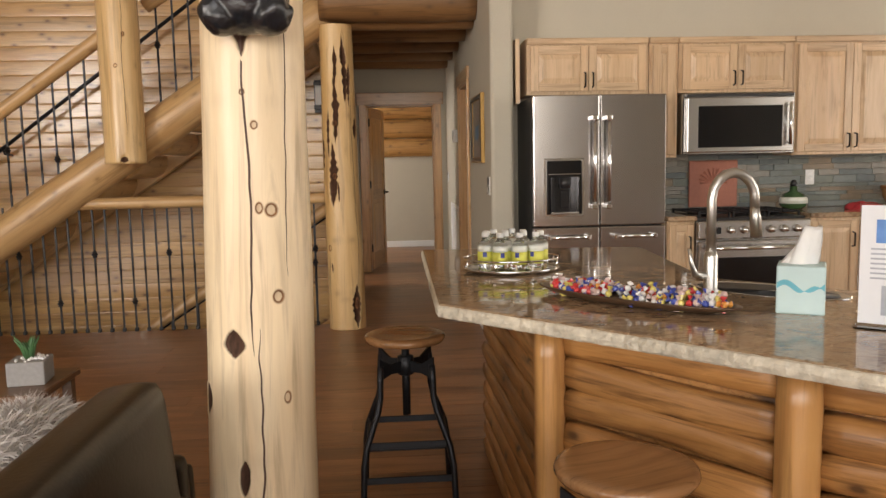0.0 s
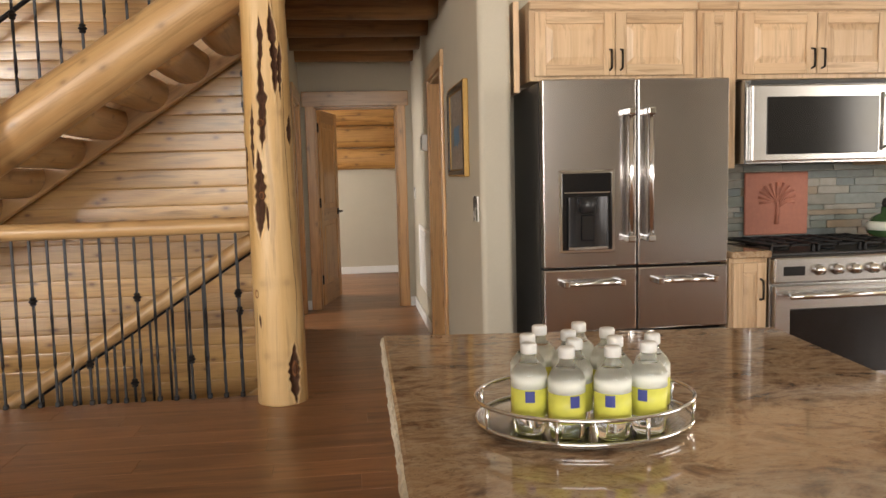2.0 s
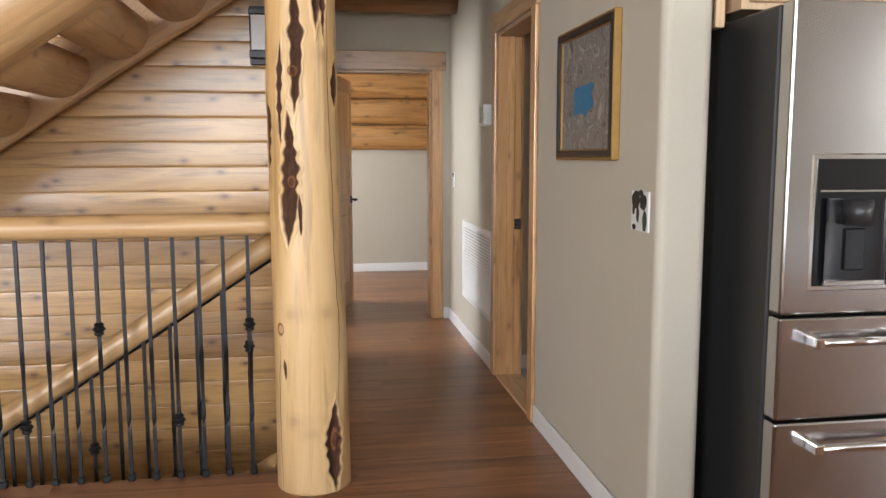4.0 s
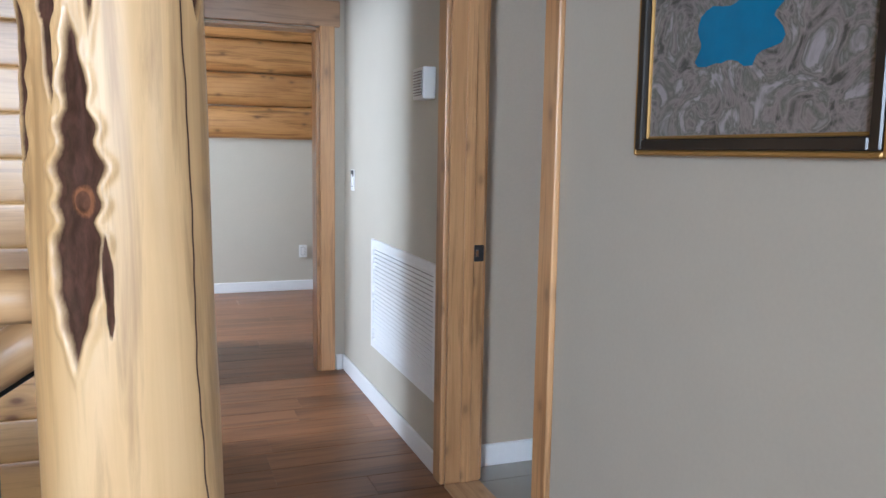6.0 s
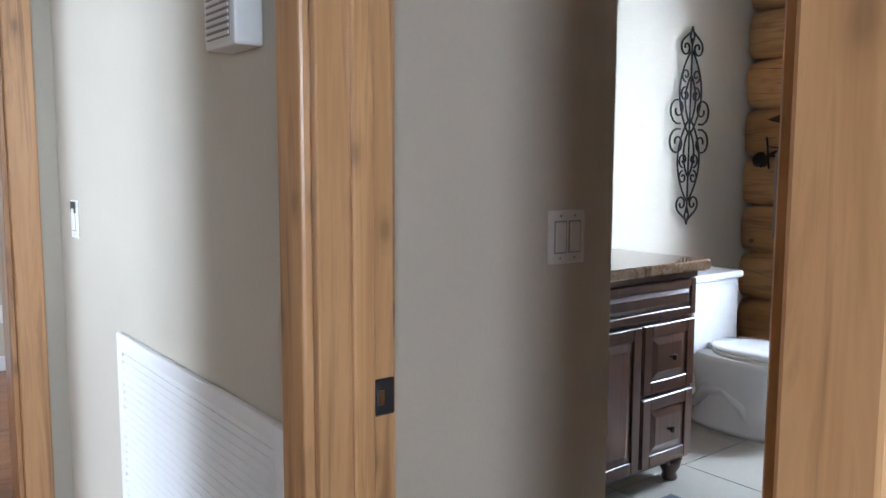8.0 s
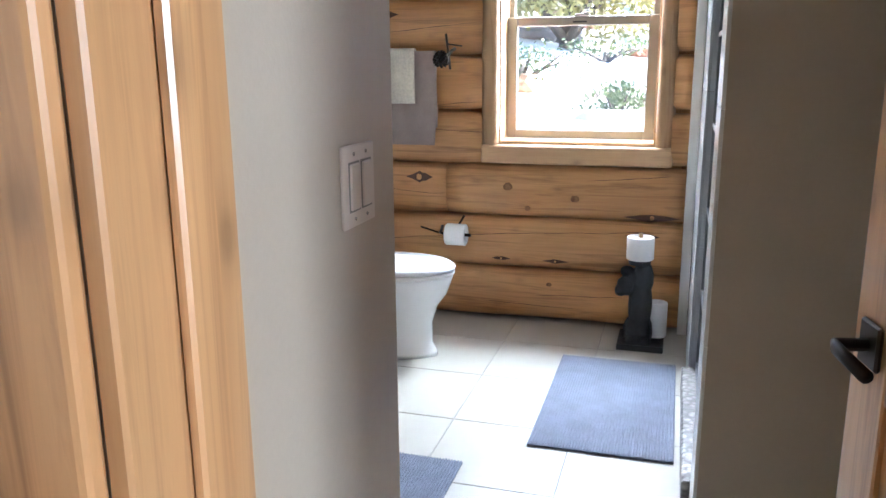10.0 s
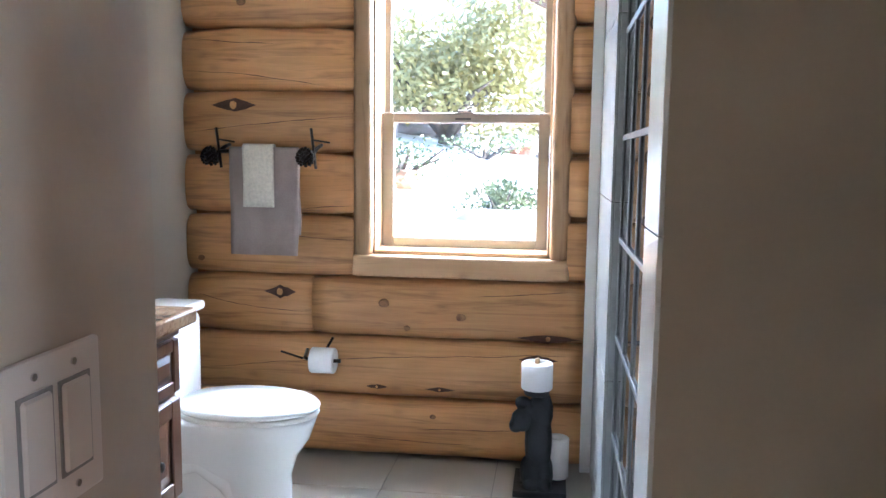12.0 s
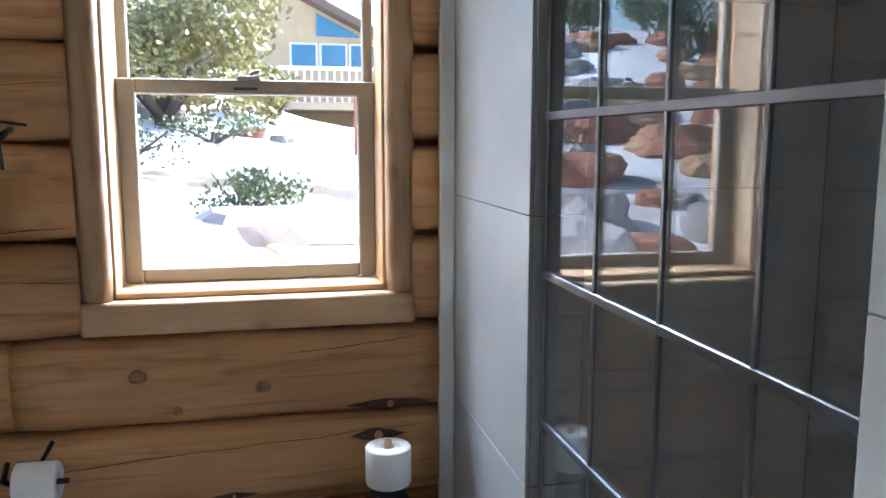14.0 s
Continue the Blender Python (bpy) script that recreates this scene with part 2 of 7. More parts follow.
M_DARKSTEEL = plain("dark_glossy_steel", (0.045, 0.045, 0.048), 0.16, 0.7, 20, 0.1, 0.0)
M_BLACKGL = plain("black_glass", (0.008, 0.008, 0.009), 0.12, 0, 10, 0.1, 0.0, 0.0)
M_BLACK = plain("black_plastic", (0.02, 0.02, 0.021), 0.4, 0, 40, 0.15, 0.1)
M_GRANITE = granite("polished_granite")
M_TILE = plain("grey_porcelain_tile", (0.37, 0.35, 0.30), 0.3, 0, 6, 0.06, 0.05)
# light put into the tile tones: shower raised, pier's shaded faces darkened
M_WTILE = plain("lightened_shower_tile", (0.74, 0.745, 0.72), 0.22, 0, 6, 0.06, 0.05)
M_PIERTILE = plain("shaded_pier_tile", (0.38, 0.385, 0.385), 0.24, 0, 6, 0.06, 0.05)
M_GROUT = plain("grout", (0.26, 0.25, 0.235), 0.85, 0, 60, 0.1, 0.3)
M_GLASS = glass("clear_glass")
M_LEATHER = plain("brown_black_leather", (0.014, 0.0095, 0.0065), 0.31, 0, 90, 0.3, 0.35, 0, 0.0012)
M_LEATHER.node_tree.nodes["Principled BSDF"].inputs["Specular IOR Level"].default_value = 0.25
M_CONCRETE = plain("grey_concrete", (0.32, 0.31, 0.30), 0.8, 0, 50, 0.15, 0.4)


# ---- building helpers ----
def finish(name, bm, material, parent=None, label="", smooth=False):
    me = bpy.data.meshes.new(name)
    bm.normal_update()
    bm.to_mesh(me)
    bm.free()
    if smooth:
        me.polygons.foreach_set("use_smooth", [True] * len(me.polygons))
    me.materials.append(material)
    ob = new(name, me)
    if parent is not None:
        ob.parent = parent
    if label:
        ob["label"] = label
    return ob


def part(name, bm, material, parent, label="", smooth=False):
    return finish(name, bm, material, parent, label, smooth)


def thing(name, label, category, at=(0, 0, 0), turn=0, group=""):
    ob = new(name)
    ob.empty_display_size = 0.1
    ob.matrix_world = pose(*at, 0, 0, turn)
    return tagged(ob, label, category, group)


def add_box(bm, x0, x1, y0, y1, z0, z1, bevel=0.0, seg=1):
    vs = [bm.verts.new((x, y, z)) for x in (x0, x1) for y in (y0, y1) for z in (z0, z1)]
    fs = [bm.faces.new([vs[i] for i in f]) for f in ((0, 1, 3, 2), (4, 6, 7, 5), (0, 4, 5, 1), (2, 3, 7, 6), (0, 2, 6, 4), (1, 5, 7, 3))]
    if bevel:
        es = list({e for f in fs for e in f.edges})
        bmesh.ops.bevel(bm, geom=es, offset=bevel, segments=seg, affect="EDGES", profile=0.5)
    return bm


def box(name, parent, material, x0, x1, y0, y1, z0, z1, bevel=0.003, label="", seg=1):
    bm = bmesh.new()
    add_box(bm, x0, x1, y0, y1, z0, z1, bevel, seg)
    return part(name, bm, material, parent, label)


def tube(bm, path, radius, seg=10, caps=True):
    """A tube along points; radius a number or one per point."""
    pts = [Vector(p) for p in path]
    rad = radius if isinstance(radius, (list, tuple)) else [radius] * len(pts)
    rings, ref = [], None
    for i, p in enumerate(pts):
        d = (pts[min(i + 1, len(pts) - 1)] - pts[max(i - 1, 0)]).normalized()
        if ref is None:
            ref = d.orthogonal().normalized()
        ref = (ref - d * ref.dot(d)).normalized()
        o = d.cross(ref)
        rings.append([bm.verts.new(p + (ref * math.cos(a) + o * math.sin(a)) * rad[i]) for a in (2 * math.pi * k / seg for k in range(seg))])
    for a, b in zip(rings, rings[1:]):
        for k in range(seg):
            bm.faces.new((a[k], a[(k + 1) % seg], b[(k + 1) % seg], b[k]))
    if caps:
        bm.faces.new(rings[0][::-1])
        bm.faces.new(rings[-1])
    return bm


def lathe(bm, profile, seg=24, centre=(0, 0), sx=1.0, sy=1.0):
    """Turns (radius, z) pairs about a vertical axis."""
    rings = []
    for r, z in profile:
        rings.append([bm.verts.new((centre[0] + sx * r * math.cos(2 * math.pi * k / seg), centre[1] + sy * r * math.sin(2 * math.pi * k / seg), z)) for k in range(seg)])
    for a, b in zip(rings, rings[1:]):
        for k in range(seg):
            bm.faces.new((a[k], a[(k + 1) % seg], b[(k + 1) % seg], b[k]))
    if profile[0][0] > 1e-4:
        bm.faces.new(rings[0][::-1])
    if profile[-1][0] > 1e-4:
        bm.faces.new(rings[-1])
    return bm


def rod(name, parent, material, path, radius, seg=10, label=""):
    bm = bmesh.new()
    tube(bm, path, radius, seg)
    return part(name, bm, material, parent, label, True)


def turned(name, parent, material, profile, seg=24, centre=(0, 0), label="", sx=1.0, sy=1.0):
    bm = bmesh.new()
    lathe(bm, profile, seg, centre, sx, sy)
    bmesh.ops.recalc_face_normals(bm, faces=bm.faces)
    return part(name, bm, material, parent, label, True)


def prism(bm, outline, z0, z1, bevel=0.0, seg=2):
    """An upright prism over a flat outline."""
    lo = [bm.verts.new((x, y, z0)) for x, y in outline]
    hi = [bm.verts.new((x, y, z1)) for x, y in outline]
    n = len(lo)
    bm.faces.new(lo[::-1])
    top = bm.faces.new(hi)
    for i in range(n):
        bm.faces.new((lo[i], lo[(i + 1) % n], hi[(i + 1) % n], hi[i]))
    bmesh.ops.recalc_face_normals(bm, faces=bm.faces)
    if bevel:
        es = [e for e in bm.edges if abs(e.verts[0].co.z - e.verts[1].co.z) < 1e-6]
        bmesh.ops.bevel(bm, geom=es, offset=bevel, segments=seg, affect="EDGES", profile=0.5)
    return bm


def log_bm(length, radius, seed=0, seg=18, step=0.08, wob=0.03, taper=0.0, squash=1.0, flat=None, bend=0.0, power=1.0):
    """A log along local x from 0: uneven, tapered, lightly bowed. flat: cuts the back off at that depth (y)."""
    bm = bmesh.new()
    n = max(2, int(length / step) + 1)
    rings = []
    for i in range(n):
        x = length * i / (n - 1)
        u = i / (n - 1)
        r0 = radius * (1 + taper * (0.5 - u))
        cx = bend * math.sin(math.pi * u)
        end = 0.94 if i in (0, n - 1) else 1.0
        ring = []
        for k in range(seg):
            a = 2 * math.pi * k / seg
            w = noise.noise(Vector((x * 1.3 + seed * 7.1, math.cos(a) * 0.8, math.sin(a) * 0.8 + seed * 3.3)))
            w2 = noise.noise(Vector((x * 4.5 + seed * 3.7, math.cos(a) * 2, math.sin(a) * 2 - seed)))
            r = r0 * end * (1 + wob * (1.6 * w + 0.7 * w2))
            cy, cz = math.cos(a), math.sin(a)
            y = r * squash * math.copysign(abs(cy) ** power, cy)
            z = r * math.copysign(abs(cz) ** power, cz) + cx
            if flat is not None:
                y = min(y, flat)
            ring.append(bm.verts.new((x, y, z)))
        rings.append(ring)
    for a, b in zip(rings, rings[1:]):
        for k in range(seg):
            bm.faces.new((a[k], a[(k + 1) % seg], b[(k + 1) % seg], b[k]))
    bm.faces.new(rings[0][::-1])
    bm.faces.new(rings[-1])
    bmesh.ops.recalc_face_normals(bm, faces=bm.faces)
    return bm


def between(a, b):
    """The pose that lays local x from a to b, with local z as upright as can be."""
    a, b = Vector(a), Vector(b)
    x = (b - a).normalized()
    up = Vector((0, 0, 1)) if abs(x.z) < 0.99 else Vector((0, 1, 0))
    y = up.cross(x).normalized()
    z = x.cross(y)
    return Matrix.Translation(a) @ Matrix((x, y, z)).transposed().to_4x4()


def log(name, a, b, radius, material, parent=None, label="", category="", seed=0, **kw):
    ob = finish(name, log_bm((Vector(b) - Vector(a)).length, radius, seed, **kw), material, parent, label, True)
    ob.matrix_basis = between(a, b)
    if category:
        ob["category"] = category
    return ob


def structure(ob, label, category=""):
    return tagged(ob, label, category, kind="structure")


def wall(name, x0, x1, y0, y1, z0, z1, material, label, holes=(), axis="x"):
    """A wall slab with openings. holes: (u0, u1, z0, z1) along the wall's long axis."""
    bm = bmesh.new()
    us = sorted({x0 if axis == "x" else y0, x1 if axis == "x" else y1, *[h[0] for h in holes], *[h[1] for h in holes]})
    for a, b in zip(us, us[1:]):
        spans = [(z0, z1)]
        for h in holes:
            if h[0] <= a + 1e-6 and b - 1e-6 <= h[1]:
                spans = [p for s in spans for p in ((s[0], min(s[1], h[2])), (max(s[0], h[3]), s[1])) if p[1] - p[0] > 1e-4]
        for lo, hi in spans:
            if axis == "x":
                add_box(bm, a, b, y0, y1, lo, hi)
            else:
                add_box(bm, x0, x1, a, b, lo, hi)
    bmesh.ops.remove_doubles(bm, verts=bm.verts, dist=1e-5)
    bm.verts.index_update()
    inner = {}
    for f in list(bm.faces):
        inner.setdefault(frozenset(v.index for v in f.verts), []).append(f)
    for fs in inner.values():
        if len(fs) > 1:
            bmesh.ops.delete(bm, geom=fs, context="FACES_ONLY")
    return structure(finish(name, bm, material), label, "wall")


# ---- large structure ----
HX = 1.0            # hall's painted wall
DY0 = 6.425         # near side of the bathroom doorway
H_TOP = 5.6         # great room's ceiling

bm = bmesh.new()
for x0, x1, y0, y1 in ((-6.6, 7.1, -6.1, 5.93), (-0.12, 1.12, 5.93, 12.0), (-2.3, -0.12, 8.9, 12.0), (1.12, 2.4, 8.9, 12.0), (-2.3, -0.12, 7.12, 8.9)):
    add_box(bm, x0, x1, y0, y1, -0.25, -0.012)
floor = structure(finish("floor", bm, M_GROUT), "dark brown wood plank floor", "floor")
structure(box("floor_bath", None, M_GROUT, 1.12, 4.9, 5.42, 8.75, -0.2, -0.006, 0), "pale grout bed under bathroom tiles", "floor")

wall("wall_kitchen", 1.135, 7.1, 5.30, 5.42, 0, H_TOP, M_PAINT, "beige painted kitchen wall")
wall("wall_hall", HX, HX + 0.135, 5.0, 8.96, 0, H_TOP, M_PAINT, "beige painted hallway wall with a bathroom doorway", [(DY0, 7.21, 0, 2.03)], "y")
bm = bmesh.new()
add_box(bm, HX, HX + 0.165, 4.965, 5.0, 0, H_TOP)
bmesh.ops.bevel(bm, geom=[e for e in bm.edges if all(v.co.y < 4.98 for v in e.verts) and abs(e.verts[0].co.z - e.verts[1].co.z) > 1], offset=0.03, segments=5, affect="EDGES", profile=0.5)
structure(finish("wall_hall_end_cap", bm, M_PAINT), "beige painted wall end with rounded corners", "wall")
wall("wall_hall_end", -0.12, HX, 8.96, 9.08, 0, 2.75, M_PAINT, "beige painted wall with a bedroom doorway", [(0.045, 0.85, 0, 2.0)])
wall("wall_hall_west", -0.22, -0.10, 7.03, 8.96, -2.4, 2.75, M_PAINT, "beige painted hallway wall", [(7.95, 8.72, 0, 2.0)], "y")
wall("wall_bedroom_north", -2.3, 2.4, 11.72, 11.84, 0, 2.75, M_PAINT, "beige painted bedroom wall below logs")
wall("wall_bedroom_west", -2.3, -2.18, 8.96, 11.72, 0, 2.75, M_PAINT, "beige painted bedroom wall with a window", [(9.8, 11.0, 1.0, 2.2)], "y")
wall("wall_bedroom_east", 2.28, 2.4, 9.08, 11.72, 0, 2.75, M_PAINT, "beige painted bedroom wall")
wall("wall_bedroom_south", 1.0, 2.28, 8.96, 9.08, 0, 2.75, M_PAINT, "beige painted bedroom wall")
wall("wall_bedroom_south_west", -2.18, -0.22, 8.84, 8.96, 0, 2.75, M_PAINT, "beige painted bedroom wall")
wall("wall_bath_entry", 1.135, 1.874, 7.34, 7.46, 0, 2.75, M_TANPAINT, "beige painted bathroom wall with a switch")
wall("wall_bath_alcove", 1.754, 1.874, 7.46, 8.62, 0, 2.75, M_TANPAINT, "beige painted bathroom wall")
wall("wall_bath_north", 1.726, 4.9, 8.62, 8.74, 0, 2.75, M_PAINT, "cream painted bathroom wall")
wall("wall_bath_south", 1.135, 2.66, 6.24, 6.36, 0, 2.75, M_TANPAINT, "beige painted bathroom wall behind the door")
wall("wall_shower_end", 2.66, 2.87, 5.42, 6.775, 0, 2.75, M_TANPAINT, "beige painted end wall of the shower")
wall("wall_great_south", -6.6, 7.1, -6.1, -5.98, 0, H_TOP, M_PAINT, "tall window wall of the great room", [(-3.4, 2.8, 0.7, 4.5)])
wall("wall_great_west", -6.6, -6.48, -5.98, 7.0, -2.4, H_TOP, M_PAINT, "great room wall with windows", [(-5.3, -2.1, 0.9, 3.7)], "y")
wall("wall_great_east", 6.98, 7.1, -5.98, 5.30, 0, H_TOP, M_PAINT, "kitchen side wall with a window", [(-1.0, 2.0, 1.1, 2.7)], "y")
wall("wall_stair", -6.48, -0.10, 7.0, 7.12, -2.4, H_TOP, M_PAINT, "log-sided stair wall")
structure(box("ceiling_great", None, M_PAINT, -6.6, 7.1, -6.1, 7.1, H_TOP, H_TOP + 0.12, 0), "pale painted high ceiling", "ceiling")
structure(box("ceiling_bath", None, M_WHITE, 1.135, 4.9, 5.42, 8.74, 2.62, 2.75, 0), "white bathroom ceiling", "ceiling")
structure(box("ceiling_bedroom", None, M_WHITE, -2.3, 2.4, 9.08, 11.84, 2.62, 2.75, 0), "white bedroom ceiling", "ceiling")
wall("wall_west_room", -2.42, -2.3, 7.12, 8.84, 0, 2.75, M_PAINT, "beige painted wall of the side room with a window", [(8.02, 8.62, 0.8, 2.15)], "y")
structure(box("ceiling_west_room", None, M_WHITE, -2.3, -0.22, 7.12, 8.84, 2.62, 2.75, 0), "white side room ceiling", "ceiling")
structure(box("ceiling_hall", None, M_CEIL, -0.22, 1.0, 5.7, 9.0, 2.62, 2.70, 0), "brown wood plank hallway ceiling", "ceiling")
structure(box("stairwell_floor", None, M_FLOOR, -6.48, -0.22, 5.93, 7.0, -2.5, -2.4, 0), "lower floor at the foot of the stairwell", "floor")
structure(box("stairwell_side", None, M_SIDING, -6.48, -0.12, 5.86, 5.925, -2.4, -0.26, 0), "wood-sided wall of the stairwell", "wall")

# hallway ceiling joists: whole logs across the hall
joists = structure(new("ceiling_beam"), "round log joists under the hallway ceiling", "beam")
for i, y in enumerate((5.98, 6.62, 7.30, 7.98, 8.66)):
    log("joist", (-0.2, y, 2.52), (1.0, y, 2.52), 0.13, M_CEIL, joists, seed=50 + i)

# ---- log walls ----
def log_rows(name, a, b, z0, pitch, count, radius, material, label, seed, squash=0.55, flat=0.02, cut=(), power=0.62, wob=0.02):
    """Stacked half-logs on a wall from a to b (plan points)."""
    top = structure(new(name), label, "log wall")
    for i in range(count):
        z = z0 + pitch * (i + 0.5)
        spans = [(0.0, 1.0)]
        for u0, u1, zlo, zhi in cut:
            if zlo - pitch * 0.3 < z < zhi + pitch * 0.3:
                spans = [s for p in spans for s in ((p[0], min(p[1], u0)), (max(p[0], u1), p[1])) if s[1] - s[0] > 0.01]
        for k, (u0, u1) in enumerate(spans):
            pa = [a[j] + (b[j] - a[j]) * u0 for j in (0, 1)]
            pb = [a[j] + (b[j] - a[j]) * u1 for j in (0, 1)]
            log("log", (*pa, z), (*pb, z), radius, material, top, seed=seed + i * 3 + k, squash=squash, flat=flat, wob=wob, seg=24, step=0.1, power=power)
    return top


# light stair siding: shallow half-logs, 0.118 m to the weather
log_rows("siding_stair", (-6.4, 7.0), (-0.10, 7.0), -0.677, 0.13, 40, 0.0655, M_SIDING, "honey-coloured log siding on the stair wall", 100, 0.2, 0.02, (), 0.2, 0.01)
# bath logs: foot of the lowest and pitch
LOG_Z, LOG_P = 0.009, 0.2725
log_rows("logs_bath", (4.62, 8.62), (4.62, 6.80), LOG_Z, LOG_P, 10, 0.1362, M_BATHLOG, "brown varnished log wall of the bathroom", 300, 0.58, 0.03, [((8.62 - 7.845) / 1.82, (8.62 - 6.91) / 1.82, 0.87, 2.3), ((8.62 - 8.037) / 1.82, (8.62 - 8.034) / 1.82, 0.69, 0.69)], 0.74, 0.035)
wall("wall_bath_east", 4.655, 4.9, 5.42, 8.62, 0, 2.75, M_BATHLOG, "log outer wall with a window", [(6.975, 7.775, 0.93, 2.2)], "y")
# bedroom logs over paint
log_rows("logs_bedroom", (-2.1, 11.70), (2.25, 11.70), 1.40, 0.29, 5, 0.144, M_DARKLOG, "amber log wall above bedroom paint", 400, 0.62, 0.03, (), 0.8, 0.05)


# ---- things: great room ----
# kitchen island: bent granite top over a log base
A, B, C, D = (0.40, 1.70), (0.42, 3.11), (1.42, 2.98), (1.34, 2.03)
DIR = Vector((0.667, -0.745))
NRM = Vector((0.745, 0.667))
F2 = Vector(A) + DIR * 2.4
E2 = F2 + NRM * 0.92
bm = prism(bmesh.new(), [A, tuple(F2), tuple(E2), D, C, B], 0.882, 0.92, 0.008)
top = finish("island_countertop", bm, M_GRANITE)
M_EDGE = plain("chiselled_granite_edge", (0.56, 0.50, 0.40), 0.55, 0, 45, 0.4, 0.9, 0, 0.008)
outline = [A, tuple(F2), tuple(E2), D, C, B]
bm = bmesh.new()
loop = []
for p, q in zip(outline, outline[1:] + outline[:1]):
    steps = max(2, int((Vector(q) - Vector(p)).length / 0.012))
    n = Vector((q[1] - p[1], p[0] - q[0])).normalized()
    for i in range(steps):
        loop.append((Vector(p).lerp(Vector(q), i / steps), n))
levels = ((0.881, 0.0), (0.886, 0.003), (0.896, 0.005), (0.906, 0.0045), (0.914, 0.002), (0.917, -0.006))
cols = []
for c, n in loop:
    col = []
    for z, out in levels:
        w = 0.004 * noise.noise(Vector((c.x * 38, c.y * 38, z * 60))) + 0.003 * noise.noise(Vector((c.x * 110, c.y * 110, z * 140)))
        e = c + n * (out + w + 0.001)
        col.append(bm.verts.new((e.x, e.y, z)))
    cols.append(col)
for a, b in zip(cols, cols[1:] + cols[:1]):
    for k in range(len(levels) - 1):
        bm.faces.new((a[k], b[k], b[k + 1], a[k + 1]))
bmesh.ops.recalc_face_normals(bm, faces=bm.faces)
part("chiselled_edge", bm, M_EDGE, top, "rough pale chiselled granite edge")
tagged(top, "bent polished brown granite countertop on the log island", "countertop")

isl = thing("kitchen_island", "log-sided kitchen island with rounded half-log panels", "island")
P1 = Vector((0.655, 1.545))
P1 = P1 + DIR * 0.047
P2 = P1 + DIR * 0.652
P3 = P2 + DIR * 0.652
P4 = P3 + DIR * 0.652
P0 = Vector((0.70, 2.90))
bm = prism(bmesh.new(), [tuple(P1 + NRM * 0.05), tuple(P4 + NRM * 0.05), tuple(P4 + NRM * 0.6), (1.28, 2.05), (1.34, 2.88), (0.74, 2.90)], 0.0, 0.882)
part("body", bm, M_ISLLOG, isl)
for i, p in enumerate((P1, P2, P3, P4)):
    log("corner_post", (*p, 0), (*p, 0.882), 0.041, M_ISLPOST, isl, seed=20 + i, wob=0.06, power=0.66)
ROWS = 10
PITCH = 0.882 / ROWS
for s, (p, q) in enumerate(((P1, P2), (P2, P3), (P3, P4))):
    for i in range(ROWS):
        z = PITCH * (i + 0.5)
        tilt = 0.012 * ((i * 5 + s * 3) % 5 - 2) / 2 * (0 < i < ROWS - 1)
        u, v = p + NRM * 0.035 + DIR * 0.04, q + NRM * 0.035 - DIR * 0.04
        log("half_log", (*u, z - tilt), (*v, z + tilt), 0.0435, M_ISLLOG, isl, seed=30 + i + 19 * s, wob=0.13, squash=0.75, bend=0.008 * ((i * 7) % 5 - 2), power=0.78, step=0.05)
for i in range(ROWS):
    z = PITCH * (i + 0.5)
    log("half_log", (P0.x, P0.y, z), (P1.x + 0.03, P1.y + 0.06, z), 0.043, M_ISLLOG, isl, seed=80 + i, wob=0.1, squash=0.7, power=0.78)


